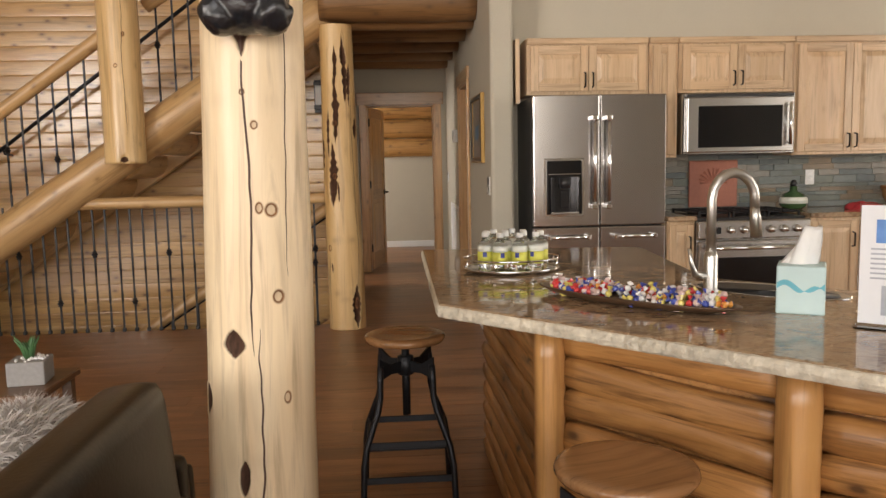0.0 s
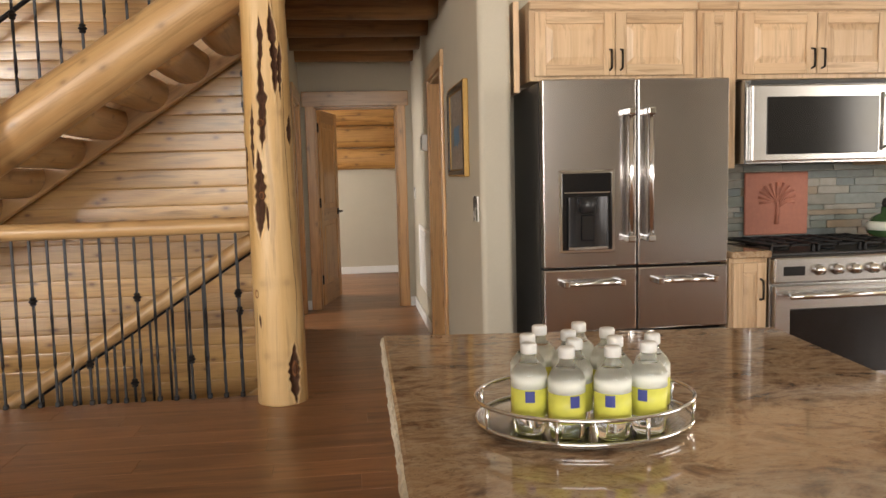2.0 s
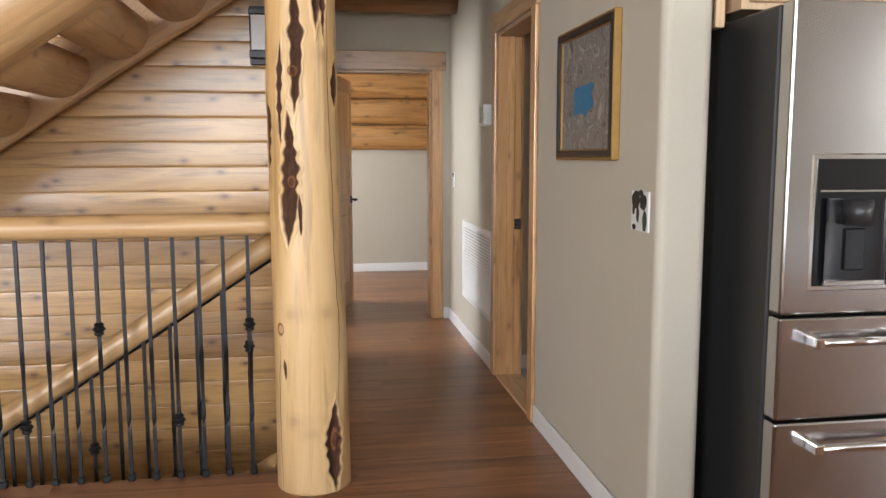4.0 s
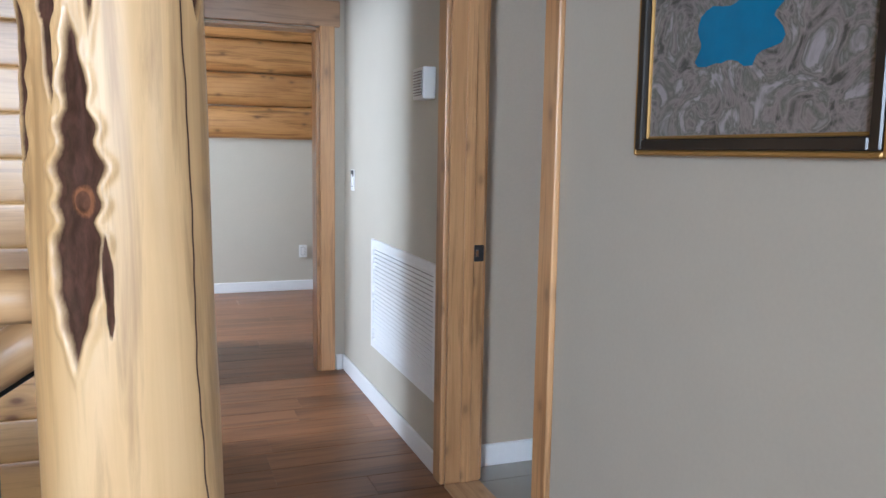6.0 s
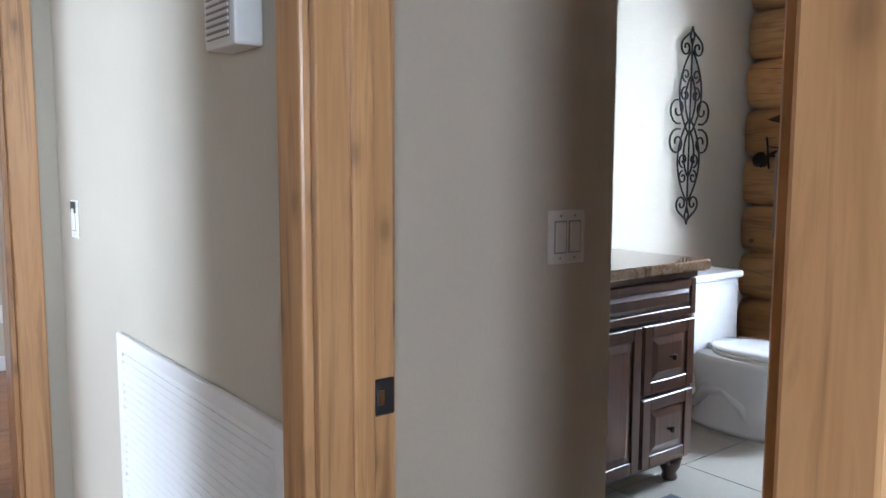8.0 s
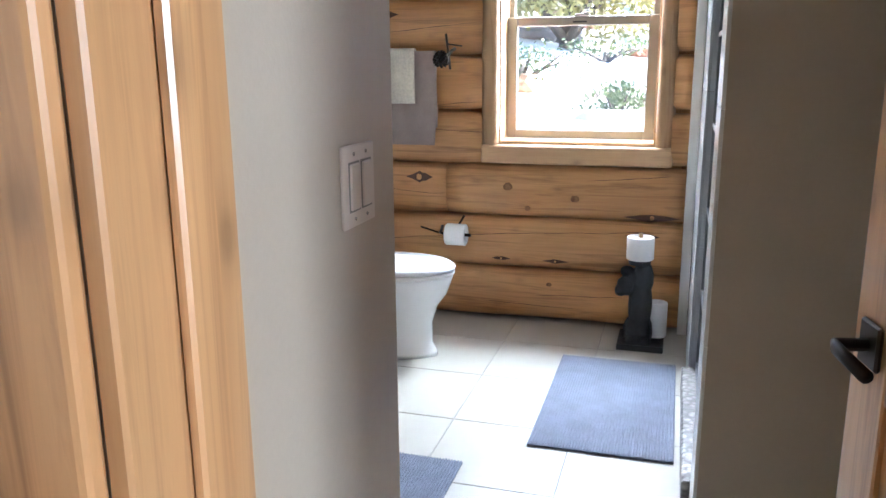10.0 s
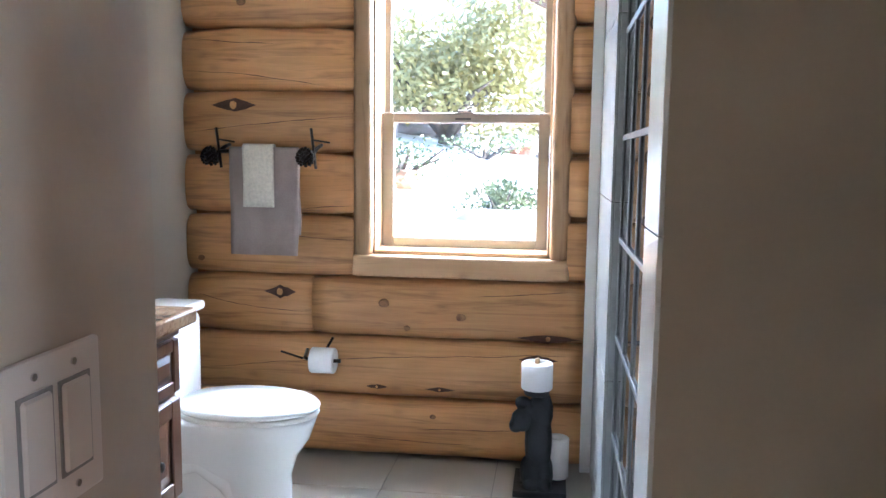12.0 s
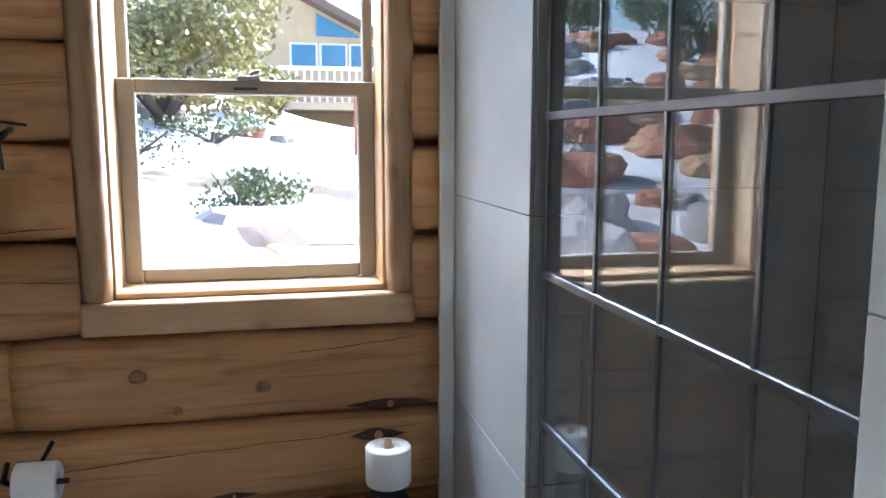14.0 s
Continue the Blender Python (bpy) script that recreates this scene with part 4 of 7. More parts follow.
def marked_column(name, at, z1, radius, seed, label, marks, cracks, lean=0.0, material=M_COL, fine=True, tp=0.05):
    """A peeled log column. marks: (z, angle, length, width, depth, kind); cracks: (z0, z1, angle, width)."""
    seg, rings = (236 if fine else 96), []
    zs = list(np.arange(0, 2.45, 0.0075 if fine else 0.02)) + list(np.arange(2.45, z1, 0.12)) + [z1]
    zs = [z for z in zs if z <= z1]
    bm = bmesh.new()
    scar, knot = [], []
    for z in zs:
        ring = []
        for k in range(seg):
            a = 2 * math.pi * k / seg
            c, s = math.cos(a), math.sin(a)
            w = noise.noise(Vector((z * 1.1 + seed * 7.1, c * 0.8, s * 0.8 + seed))) * 0.045 + noise.noise(Vector((z * 4 + seed, c * 2, s * 2))) * 0.012
            r, kind = radius * (1 + w + tp * (0.5 - z / 2.4 if z < 2.4 else -0.5)), [0, 0, 0]
            for mz, ma, ml, mw, md, mk in marks:
                dz = (z - mz) / (ml / 2)
                if abs(dz) > 1.6:
                    continue
                da = ((a - radians(ma) + math.pi) % (2 * math.pi) - math.pi) * radius
                jag = max(0.25, 1 + 0.5 * noise.noise(Vector((z * 8, seed + ma, 0.5))) + 0.55 * noise.noise(Vector((z * 30, seed + ma, 2.5))))
                d = math.hypot(dz, da / (mw / 2)) if mk == 2 else dz * dz + abs(da + 0.007 * math.sin(z * 9 + ma)) / (mw * 0.55 * jag)
                kind[mk] = max(kind[mk], 1 - d + 0.5)
                if d < 1:
                    r -= md * (1 - d * d) ** 0.8
                elif d < 1.55:
                    r += abs(md) * 0.2 * math.sin(math.pi * (d - 1) / 0.55) ** 2
            v = bm.verts.new((z, r * c, r * s))
            scar.append(kind[1])
            knot.append(kind[2])
            ring.append(v)
        rings.append(ring)
    for p, q in zip(rings, rings[1:]):
        for k in range(seg):
            bm.faces.new((p[k], p[(k + 1) % seg], q[(k + 1) % seg], q[k]))
    bm.faces.new(rings[0][::-1])
    bm.faces.new(rings[-1])
    bmesh.ops.recalc_face_normals(bm, faces=bm.faces)
    ob = finish(name, bm, material, None, label, True)
    for key, values in (("scar", scar), ("knot", knot)):
        ob.data.attributes.new(key, "FLOAT", "POINT").data.foreach_set("value", values)
    ob.matrix_basis = between((at[0], at[1], 0), (at[0] + lean, at[1], z1))
    for c0, c1, ca, cw in cracks:
        bm = bmesh.new()
        prev = None
        n = int((c1 - c0) / 0.012)
        for i in range(n + 1):
            z = c0 + (c1 - c0) * i / n
            off = 0.022 * noise.noise(Vector((z * 2.2, ca, 0))) + 0.004 * noise.noise(Vector((z * 16, ca, 3)))
            w = cw * (0.55 + 0.6 * abs(noise.noise(Vector((z * 5, ca, 9)))) + 0.5 * math.sin(math.pi * i / n)) * min(1, 8 * i / n, 8 * (n - i) / n)
            row = []
            for d in (-w - 0.0005, w + 0.0005):
                a = radians(ca) + (off + d) / radius
                c, s = math.cos(a), math.sin(a)
                wn = noise.noise(Vector((z * 1.1 + seed * 7.1, c * 0.8, s * 0.8 + seed))) * 0.045 + noise.noise(Vector((z * 4 + seed, c * 2, s * 2))) * 0.012
                r = radius * (1 + wn + tp * (0.5 - z / 2.4 if z < 2.4 else -0.5)) + 0.0009
                row.append(bm.verts.new((z, r * c, r * s)))
            if prev:
                bm.faces.new((prev[0], prev[1], row[1], row[0]))
            prev = row
        part("crack", bm, M_BARK, ob, "dark drying crack")
    return tagged(ob, label, "column")


F0 = 279.0
marked_column("log_column", (-0.108, 1.575), 5.6, 0.1375, 3, "pale peeled log column with a long crack and knots",
              [(1.22, F0 + 15, 0.036, 0.034, 0.006, 2), (1.225, F0 + 2, 0.03, 0.02, 0.004, 2), (1.43, F0 - 1, 0.022, 0.02, 0.005, 2), (1.0, F0 + 20, 0.036, 0.03, 0.006, 2),
               (0.88, F0 - 30, 0.075, 0.04, 0.012, 1), (0.735, F0 + 27, 0.034, 0.02, 0.005, 2), (0.53, F0 - 22, 0.10, 0.03, 0.012, 1), (1.51, F0 - 13, 0.016, 0.016, 0.003, 2),
               (0.72, F0 - 75, 0.09, 0.035, 0.01, 1), (1.70, F0 - 10, 0.2, 0.05, 0.01, 1)],
              [(0.85, 1.75, F0 - 8, 0.0022), (1.05, 2.2, F0 + 33, 0.0011), (0.1, 0.92, F0 - 1, 0.0018)], 0.11, M_PALECOL, True, 0.22)
marked_column("log_column", (-0.083, 5.80), 2.40, 0.138, 9, "honey log column with dark bark scars",
              [(1.24, 244, 0.50, 0.058, 0.022, 1), (1.56, 233, 0.38, 0.026, 0.014, 1), (1.74, 259, 0.52, 0.042, 0.02, 1), (1.40, 194, 0.42, 0.05, 0.016, 1),
               (1.60, 334, 0.18, 0.04, 0.016, 1), (0.19, 308, 0.36, 0.052, 0.018, 1), (1.10, 259, 0.17, 0.012, 0.006, 1), (2.05, 295, 0.50, 0.05, 0.022, 1), (1.93, 312, 0.34, 0.026, 0.014, 1),
               (1.23, 246, 0.045, 0.036, -0.012, 2), (1.64, 255, 0.04, 0.034, -0.012, 2), (0.21, 309, 0.09, 0.034, -0.014, 2), (0.66, 220, 0.05, 0.036, 0.006, 2), (0.50, 228, 0.09, 0.012, 0.006, 1), (2.08, 262, 0.3, 0.03, 0.014, 1)],
              [(0.35, 1.9, 317, 0.0012), (0.0, 0.6, 215, 0.0012)], -0.02, M_COL, True, 0.14)
marked_column("log_column", (-1.72, 5.66), 2.0, 0.148, 14, "pale log newel post hanging on the staircase",
              [(0.72, 275, 0.035, 0.03, 0.005, 2), (0.95, 300, 0.03, 0.03, 0.005, 2), (0.03, 285, 0.05, 0.04, 0.03, 1)], [(0.2, 1.4, 295, 0.0012)], 0.0, M_COL, False).matrix_basis = between((-1.72, 5.66, 1.36), (-1.72, 5.66, 3.36))


def baluster_mesh(h, knot_at=0.0):
    """A square iron bar with a twisted stretch and, where given, a forged knuckle."""
    bm = bmesh.new()
    rings = []
    tw0, tw1 = h * 0.22, h * 0.52
    for i in range(25):
        z = h * i / 24
        turn = math.pi / 4 + (0 if z < tw0 else min(1, (z - tw0) / (tw1 - tw0)) * math.pi * 4)
        rings.append([bm.verts.new((0.0095 * math.cos(turn + k * math.pi / 2), 0.0095 * math.sin(turn + k * math.pi / 2), z)) for k in range(4)])
    for a, b in zip(rings, rings[1:]):
        for k in range(4):
            bm.faces.new((a[k], a[(k + 1) % 4], b[(k + 1) % 4], b[k]))
    add_box(bm, -0.014, 0.014, -0.014, 0.014, 0.0, 0.03, 0.004)
    if knot_at:
        lathe(bm, [(0.010, knot_at - 0.028), (0.020, knot_at - 0.02), (0.016, knot_at - 0.012), (0.027, knot_at), (0.016, knot_at + 0.012), (0.020, knot_at + 0.02), (0.010, knot_at + 0.028)], 10)
    me = bpy.data.meshes.new("baluster")
    bm.to_mesh(me)
    bm.free()
    me.materials.append(M_IRON)
    return me


def balusters(parent, places, h, every=3):
    kinds = [baluster_mesh(h), baluster_mesh(h, h * 0.62), baluster_mesh(h, h * 0.24)]
    for i, p in enumerate(places):
        b = new("baluster", kinds[(1 + (i // every) % 2) if i % every == 0 else 0])
        b.parent, b.location = parent, p


rail = thing("stair_railing", "log top rail over twisted black iron balusters", "railing")
log("top_rail", (-2.30, 5.92, 1.045), (-0.20, 5.92, 1.052), 0.048, M_STAIRLOG, rail, seed=70, wob=0.05)
balusters(rail, [(-0.335 - 0.098 * i, 5.92, 0.0) for i in range(30)], 1.03)

low = thing("stairwell_railing", "log handrail over iron balusters along descending stairs", "railing")
SL = 0.645


def low_z(x):
    return 0.945 + SL * (x + 0.25)


log("handrail", (-0.22, 6.14, low_z(-0.22)), (-2.6, 6.14, low_z(-2.6)), 0.05, M_STAIRLOG, low, seed=72, wob=0.05)
rod("iron_rail", low, M_IRON, [(-0.22, 6.17, low_z(-0.22) - 0.06), (-2.6, 6.17, low_z(-2.6) - 0.06)], 0.014, 8, "black iron handrail")
balusters(low, [(-0.36 - 0.111 * i, 6.14, low_z(-0.36 - 0.111 * i) - 1.0) for i in range(20)], 1.0)
log("stringer", (-0.2, 6.14, low_z(-0.2) - 1.02), (-2.6, 6.14, low_z(-2.6) - 1.02), 0.07, M_STAIRLOG, low, seed=73)

stairs = thing("staircase", "open log staircase with half-log treads", "staircase")
SS = 0.665


def st_z(x):
    return 1.88 + SS * (x + 1.15)


log("stringer", (-4.4, 5.90, st_z(-4.4)), (-0.18, 5.90, st_z(-0.18)), 0.155, M_STAIRLOG, stairs, seed=80, seg=28, step=0.06)
bm = bmesh.new()
add_box(bm, 0, 5.2, -0.03, 0.03, -0.14, 0.14, 0.01)
s2 = part("back_stringer", bm, M_STAIRLOG, stairs)
s2.matrix_basis = between((-4.5, 6.86, st_z(-4.5) - 0.06), (-0.18, 6.86, st_z(-0.18) - 0.06))
for i in range(15):
    x = -4.15 + i * 0.285
    t = log("tread", (x, 5.97, st_z(x) - 0.02), (x, 6.9, st_z(x) - 0.02), 0.15, M_STAIRLOG, stairs, seed=90 + i, squash=1.0, wob=0.03)
    for v in t.data.vertices:
        v.co.z = min(v.co.z, 0.045)
guard = thing("stair_guard", "sloping log handrail over black iron balusters", "railing")
log("top_rail", (-4.4, 5.90, st_z(-4.4) + 0.90), (-1.86, 5.90, st_z(-1.86) + 0.98), 0.055, M_STAIRLOG, guard, seed=82, wob=0.05)
log("top_rail", (-1.58, 5.90, st_z(-1.58) + 0.98), (-0.2, 5.90, st_z(-0.2) + 1.0), 0.055, M_STAIRLOG, guard, seed=83, wob=0.05)
balusters(guard, [(x, 5.90, st_z(x) + 0.10) for x in [-4.2 + 0.125 * i for i in range(18)] + [-1.5 + 0.125 * i for i in range(9)]], 0.86)
hr = thing("wall_handrail", "black iron handrail on the stair wall", "handrail")
rod("bar", hr, M_IRON, [(-3.9, 6.82, 0.98), (-0.5, 6.82, 3.48)], 0.017, 8)
for x in (-3.16, -2.2, -1.2):
    z = 0.98 + (x + 3.9) * 0.735
    rod("bracket", hr, M_IRON, [(x, 6.82, z), (x, 6.84, z - 0.05), (x, 6.99, z - 0.06)], 0.01, 6)
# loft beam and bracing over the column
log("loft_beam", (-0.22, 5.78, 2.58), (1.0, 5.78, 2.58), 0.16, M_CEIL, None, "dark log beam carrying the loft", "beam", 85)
lw = wall("wall_loft", -6.48, 1.0, 5.72, 5.84, 2.72, H_TOP, M_DARKLOG, "wood-panelled loft wall", [(-4.4, -0.22, 2.72, H_TOP)])

# wall lamp beside the column
sc = thing("wall_sconce", "black wall lamp with a pale glass panel", "wall lamp", (-0.335, 6.955, 1.80))
box("back_plate", sc, M_BLACK, -0.05, 0.05, -0.02, 0.0, 0.0, 0.30, 0.004)
box("glass_panel", sc, M_PLASTIC, -0.04, 0.04, -0.06, -0.02, 0.07, 0.25, 0.004, "frosted white panel")
box("cap", sc, M_BLACK, -0.05, 0.05, -0.07, 0.0, 0.25, 0.28, 0.004)
box("base_cap", sc, M_BLACK, -0.05, 0.05, -0.07, 0.0, 0.03, 0.07, 0.004)


# carved bear on the near column: one plain mesh
bm = bmesh.new()
for cx, cy, cz, rx, ry, rz in ((0, 0, 0.09, 0.10, 0.075, 0.085), (-0.055, -0.02, 0.05, 0.05, 0.05, 0.05), (0.06, -0.02, 0.05, 0.05, 0.055, 0.05), (0, 0.0, 0.24, 0.085, 0.07, 0.12), (0.0, -0.01, 0.38, 0.06, 0.06, 0.07)):
    bmesh.ops.create_icosphere(bm, subdivisions=4, radius=1.0, matrix=Matrix.Translation((cx, cy, cz)) @ Matrix.Diagonal((rx, ry, rz, 1)))
for v in bm.verts:
    n = noise.noise(v.co * 26) * 0.012 + noise.noise(Vector((v.co.x * 75, v.co.y * 75, v.co.z * 20))) * 0.007
    v.co += v.co.normalized() * n
M_BEAR = plain("glossy_black_resin", (0.012, 0.013, 0.016), 0.22, 0, 70, 0.3, 0.6, 0.3, 0.006)
bear = finish("bear_figurine", bm, M_BEAR, None, "", True)
bear.location = (-0.06, 1.40, 1.632)
md = bear.modifiers.new("blend", "REMESH")
md.mode, md.voxel_size, md.use_smooth_shade = "VOXEL", 0.004, True
tagged(bear, "glossy black carved bear cub climbing the log column", "figurine")


# ---- stools ----
def stool(at, turn):
    s = thing("bar_stool", "round wooden stool on black iron screw legs", "stool", (*at, 0), turn, "stools at the island")
    H = 0.665
    turned("seat", s, M_SEAT, [(0.001, H - 0.034), (0.125, H - 0.034), (0.15, H - 0.028), (0.158, H - 0.015), (0.155, H - 0.004), (0.143, H), (0.10, H - 0.003), (0.04, H - 0.007), (0.001, H - 0.008)], 40, (0, 0), "round varnished wooden seat")
    rod("screw_post", s, M_IRON, [(0, 0, 0.34), (0, 0, H - 0.034)], 0.016, 12)
    turned("seat_plate", s, M_IRON, [(0.001, H - 0.042), (0.07, H - 0.042), (0.07, H - 0.034), (0.001, H - 0.034)], 20)
    turned("hub", s, M_IRON, [(0.02, 0.50), (0.032, 0.505), (0.032, 0.575), (0.02, 0.58)], 16)
    for k in range(4):
        a = radians(45 + 90 * k)
        c, n = math.cos(a), math.sin(a)
        bm = bmesh.new()
        tube(bm, [(r * c, r * n, z) for r, z in ((0.138, 0.560), (0.142, 0.50), (0.143, 0.44), (0.158, 0.385), (0.195, 0.315), (0.222, 0.26), (0.238, 0.19), (0.243, 0.10), (0.248, 0.0))], 0.0125, 8)
        part("leg", bm, M_IRON, s, "", True)
        bm = bmesh.new()
        wing = [(0.028, 0.515), (0.028, 0.560), (0.085, 0.555), (0.146, 0.592), (0.146, 0.505), (0.085, 0.520)]
        sides = [[bm.verts.new((r * c + t * n, r * n - t * c, z)) for r, z in wing] for t in (-0.005, 0.005)]
        bm.faces.new(sides[0])
        bm.faces.new(sides[1][::-1])
        for i in range(6):
            bm.faces.new((sides[0][i], sides[1][i], sides[1][(i + 1) % 6], sides[0][(i + 1) % 6]))
        bmesh.ops.recalc_face_normals(bm, faces=bm.faces)
        part("bracket_wing", bm, M_IRON, s, "flat black iron wing")
    for z, r in ((0.14, 0.240), (0.27, 0.217)):
        for k in range(4):
            a, b = radians(45 + 90 * k), radians(135 + 90 * k)
            p, q = Vector((r * math.cos(a), r * math.sin(a), z)), Vector((r * math.cos(b), r * math.sin(b), z))
            bm = bmesh.new()
            add_box(bm, 0, (q - p).length, -0.004, 0.004, -0.013, 0.013, 0.002)
            part("foot_bar", bm, M_IRON, s, "flat iron foot bar").matrix_basis = between(p, q)


stool((0.315, 2.475), 0)
stool((0.765, 1.085), 20)


# ---- island things ----
M_BOTTLE = glass("clear_bottle_plastic", (0.96, 0.98, 0.98), 0.02)
M_LABEL = plain("yellow_bottle_label", (0.78, 0.76, 0.14), 0.4, 0, 14, 0.35, 0.0)
M_LABELW = plain("white_bottle_label", (0.82, 0.85, 0.78), 0.4, 0, 20, 0.1, 0.0)
M_LABELB = plain("blue_bottle_label", (0.05, 0.07, 0.30), 0.4, 0, 20, 0.2, 0.0)
TRAY = (0.715, 2.33)
tray = thing("serving_tray", "oval metal tray with a raised wire rim", "tray", (*TRAY, 0.92))
turned("base", tray, M_STEELX, [(0.001, 0.004), (0.168, 0.004), (0.178, 0.010), (0.173, 0.014), (0.163, 0.010), (0.001, 0.009)], 48, sx=1.0, sy=0.82)
for z, r in ((0.05, 0.178), (0.014, 0.177)):
    bm = bmesh.new()
    tube(bm, [(r * math.cos(2 * math.pi * k / 48), 0.82 * r * math.sin(2 * math.pi * k / 48), z) for k in range(49)], 0.0035, 6, False)
    part("rim_wire", bm, M_CHROME, tray, "", True)
for k in range(8):
    a = 2 * math.pi * (k + 0.4) / 8
    rod("rim_post", tray, M_CHROME, [(0.177 * math.cos(a), 0.145 * math.sin(a), 0.012), (0.178 * math.cos(a), 0.146 * math.sin(a), 0.05)], 0.003, 6)


def bottle(at, turn):
    b = thing("water_bottle", "small clear bottle with yellow and white label", "bottle", (*at, 0.929), turn, "bottles on the tray")
    turned("body", b, M_BOTTLE, [(0.001, 0.001), (0.022, 0.0), (0.028, 0.006), (0.0295, 0.03), (0.0275, 0.036), (0.030, 0.045), (0.030, 0.108), (0.027, 0.116), (0.013, 0.132), (0.0115, 0.142), (0.001, 0.142)], 20)
    turned("label", b, M_LABEL, [(0.0306, 0.034), (0.0306, 0.084)], 20)
    turned("label_band", b, M_LABELW, [(0.0308, 0.084), (0.0308, 0.107)], 20)
    bm = bmesh.new()
    vs = [[bm.verts.new((0.0312 * math.sin(a), -0.0312 * math.cos(a), z)) for a in (-0.26, -0.13, 0, 0.13, 0.26)] for z in (0.062, 0.082)]
    for i in range(4):
        bm.faces.new((vs[0][i], vs[0][i + 1], vs[1][i + 1], vs[1][i]))
    part("label_emblem", bm, M_LABELB, b)
    turned("cap", b, M_PLASTIC, [(0.0135, 0.142), (0.014, 0.144), (0.014, 0.157), (0.0125, 0.160), (0.001, 0.160)], 18, (0, 0), "white screw cap")
    return b


first = bottle((TRAY[0] - 0.055, TRAY[1] - 0.092), 10)
first.scale = (0.92, 0.92, 0.88)
rnd = random.Random(4)
for dx, dy in ((0.015, -0.115), (0.085, -0.095), (-0.115, -0.06), (-0.03, -0.045), (0.045, -0.04), (0.115, -0.035), (-0.10, 0.015), (-0.02, 0.03), (0.055, 0.035), (-0.06, 0.09), (0.02, 0.10)):
    copy_thing(first, pose(TRAY[0] + dx * 0.9, TRAY[1] + dy * 0.88, 0.929, 0, 0, rnd.uniform(-50, 50)))

# candy bowl: a long shallow wooden dough bowl
BA, BB = Vector((0.735, 1.87)), Vector((1.15, 1.355))
bowl = thing("candy_bowl", "long shallow dark wood bowl full of wrapped candy", "bowl", ((BA.x + BB.x) / 2, (BA.y + BB.y) / 2, 0.92), math.degrees(math.atan2(BB.y - BA.y, BB.x - BA.x)))
M_BOWL = wood("dark_bowl_wood", (0.10, 0.055, 0.03), (0.07, 0.035, 0.02), (0.03, 0.015, 0.01), "x", 0.4, 0.2, 1.5, 0.0)
turned("shell", bowl, M_BOWL, [(0.001, 0.0), (0.20, 0.0), (0.28, 0.008), (0.325, 0.022), (0.327, 0.026), (0.315, 0.026), (0.27, 0.014), (0.20, 0.007), (0.001, 0.007)], 48, sx=1.0, sy=0.27)
cols = [(0.60, 0.05, 0.05), (0.06, 0.09, 0.36), (0.70, 0.30, 0.07), (0.68, 0.56, 0.16), (0.74, 0.72, 0.70), (0.62, 0.46, 0.42)]
wraps = [plain("candy_wrapper_" + n, c, 0.22, 0.0, 40, 0.2, 0.3, 0.4) for n, c in zip(("red", "blue", "orange", "yellow", "white", "pink"), cols)]
names = ("red", "blue", "orange", "yellow", "white", "pink")
meshes = []
for k in range(6):
    bm = bmesh.new()
    bmesh.ops.create_icosphere(bm, subdivisions=2, radius=0.0095)
    for v in bm.verts:
        v.co *= 1 + 0.22 * noise.noise(v.co * 120 + Vector((k, 0, 0)))
    for s in (-1, 1):
        c = bm.verts.new((s * 0.007, 0, 0))
        fan = [bm.verts.new((s * 0.021, 0.009 * math.cos(j * math.pi / 3), 0.009 * math.sin(j * math.pi / 3) + 0.003 * (j % 2))) for j in range(6)]
        for j in range(6):
            bm.faces.new((c, fan[j], fan[(j + 1) % 6]))
    me = bpy.data.meshes.new("candy")
    bm.to_mesh(me)
    bm.free()
    me.materials.append(wraps[k])
    meshes.append(me)
ux, uy = (BB - BA).normalized(), Vector((-(BB - BA).y, (BB - BA).x)).normalized()
mid = (BA + BB) / 2
for i in range(150):
    u, v = rnd.uniform(-0.27, 0.29), rnd.uniform(-1, 1)
    wid = 0.066 * math.sqrt(max(0.05, 1 - (u / 0.30) ** 2))
    p = mid + ux * u + uy * v * wid
    z = 0.92 + 0.020 + abs(u) ** 2 * 0.15 + (1 - v * v) * 0.020 * rnd.random() * (1.2 if u > -0.15 else 0.6)
    k = rnd.choice((0, 0, 1, 1, 2, 3, 4, 4, 4, 5, 5, 5))
    ob = new("candy", meshes[k])
    ob.matrix_basis = pose(p.x, p.y, z, rnd.uniform(0, 360), rnd.uniform(0, 360), rnd.uniform(0, 360))
    tagged(ob, "foil-wrapped %s candy in the long bowl" % names[k], "candy", "candies in the bowl")

# faucet and sink
fc = thing("faucet", "tall brushed steel gooseneck kitchen faucet", "faucet", (1.18, 1.63, 0.92), 10)
fc.scale = (0.82, 0.82, 0.87)
M_SATIN = brushed("satin_nickel", (0.62, 0.60, 0.57), 0.34, "z")
turned("base", fc, M_SATIN, [(0.001, 0), (0.030, 0.0), (0.030, 0.008), (0.024, 0.014), (0.024, 0.14), (0.018, 0.16), (0.001, 0.16)], 24)
arc = [(0, 0, 0.15), (0, 0, 0.33)] + [(0.085 - 0.085 * math.cos(a), 0, 0.33 + 0.085 * math.sin(a)) for a in (0.4, 0.8, 1.2, 1.57, 1.95, 2.35, 2.75, 3.0)] + [(0.172, 0, 0.29)]
rod("neck", fc, M_SATIN, arc, 0.0165, 16)
rod("spray_head", fc, M_SATIN, [(0.171, 0, 0.30), (0.174, 0, 0.27), (0.18, 0, 0.20)], [0.016, 0.019, 0.021], 16, "dark-tipped spray head")
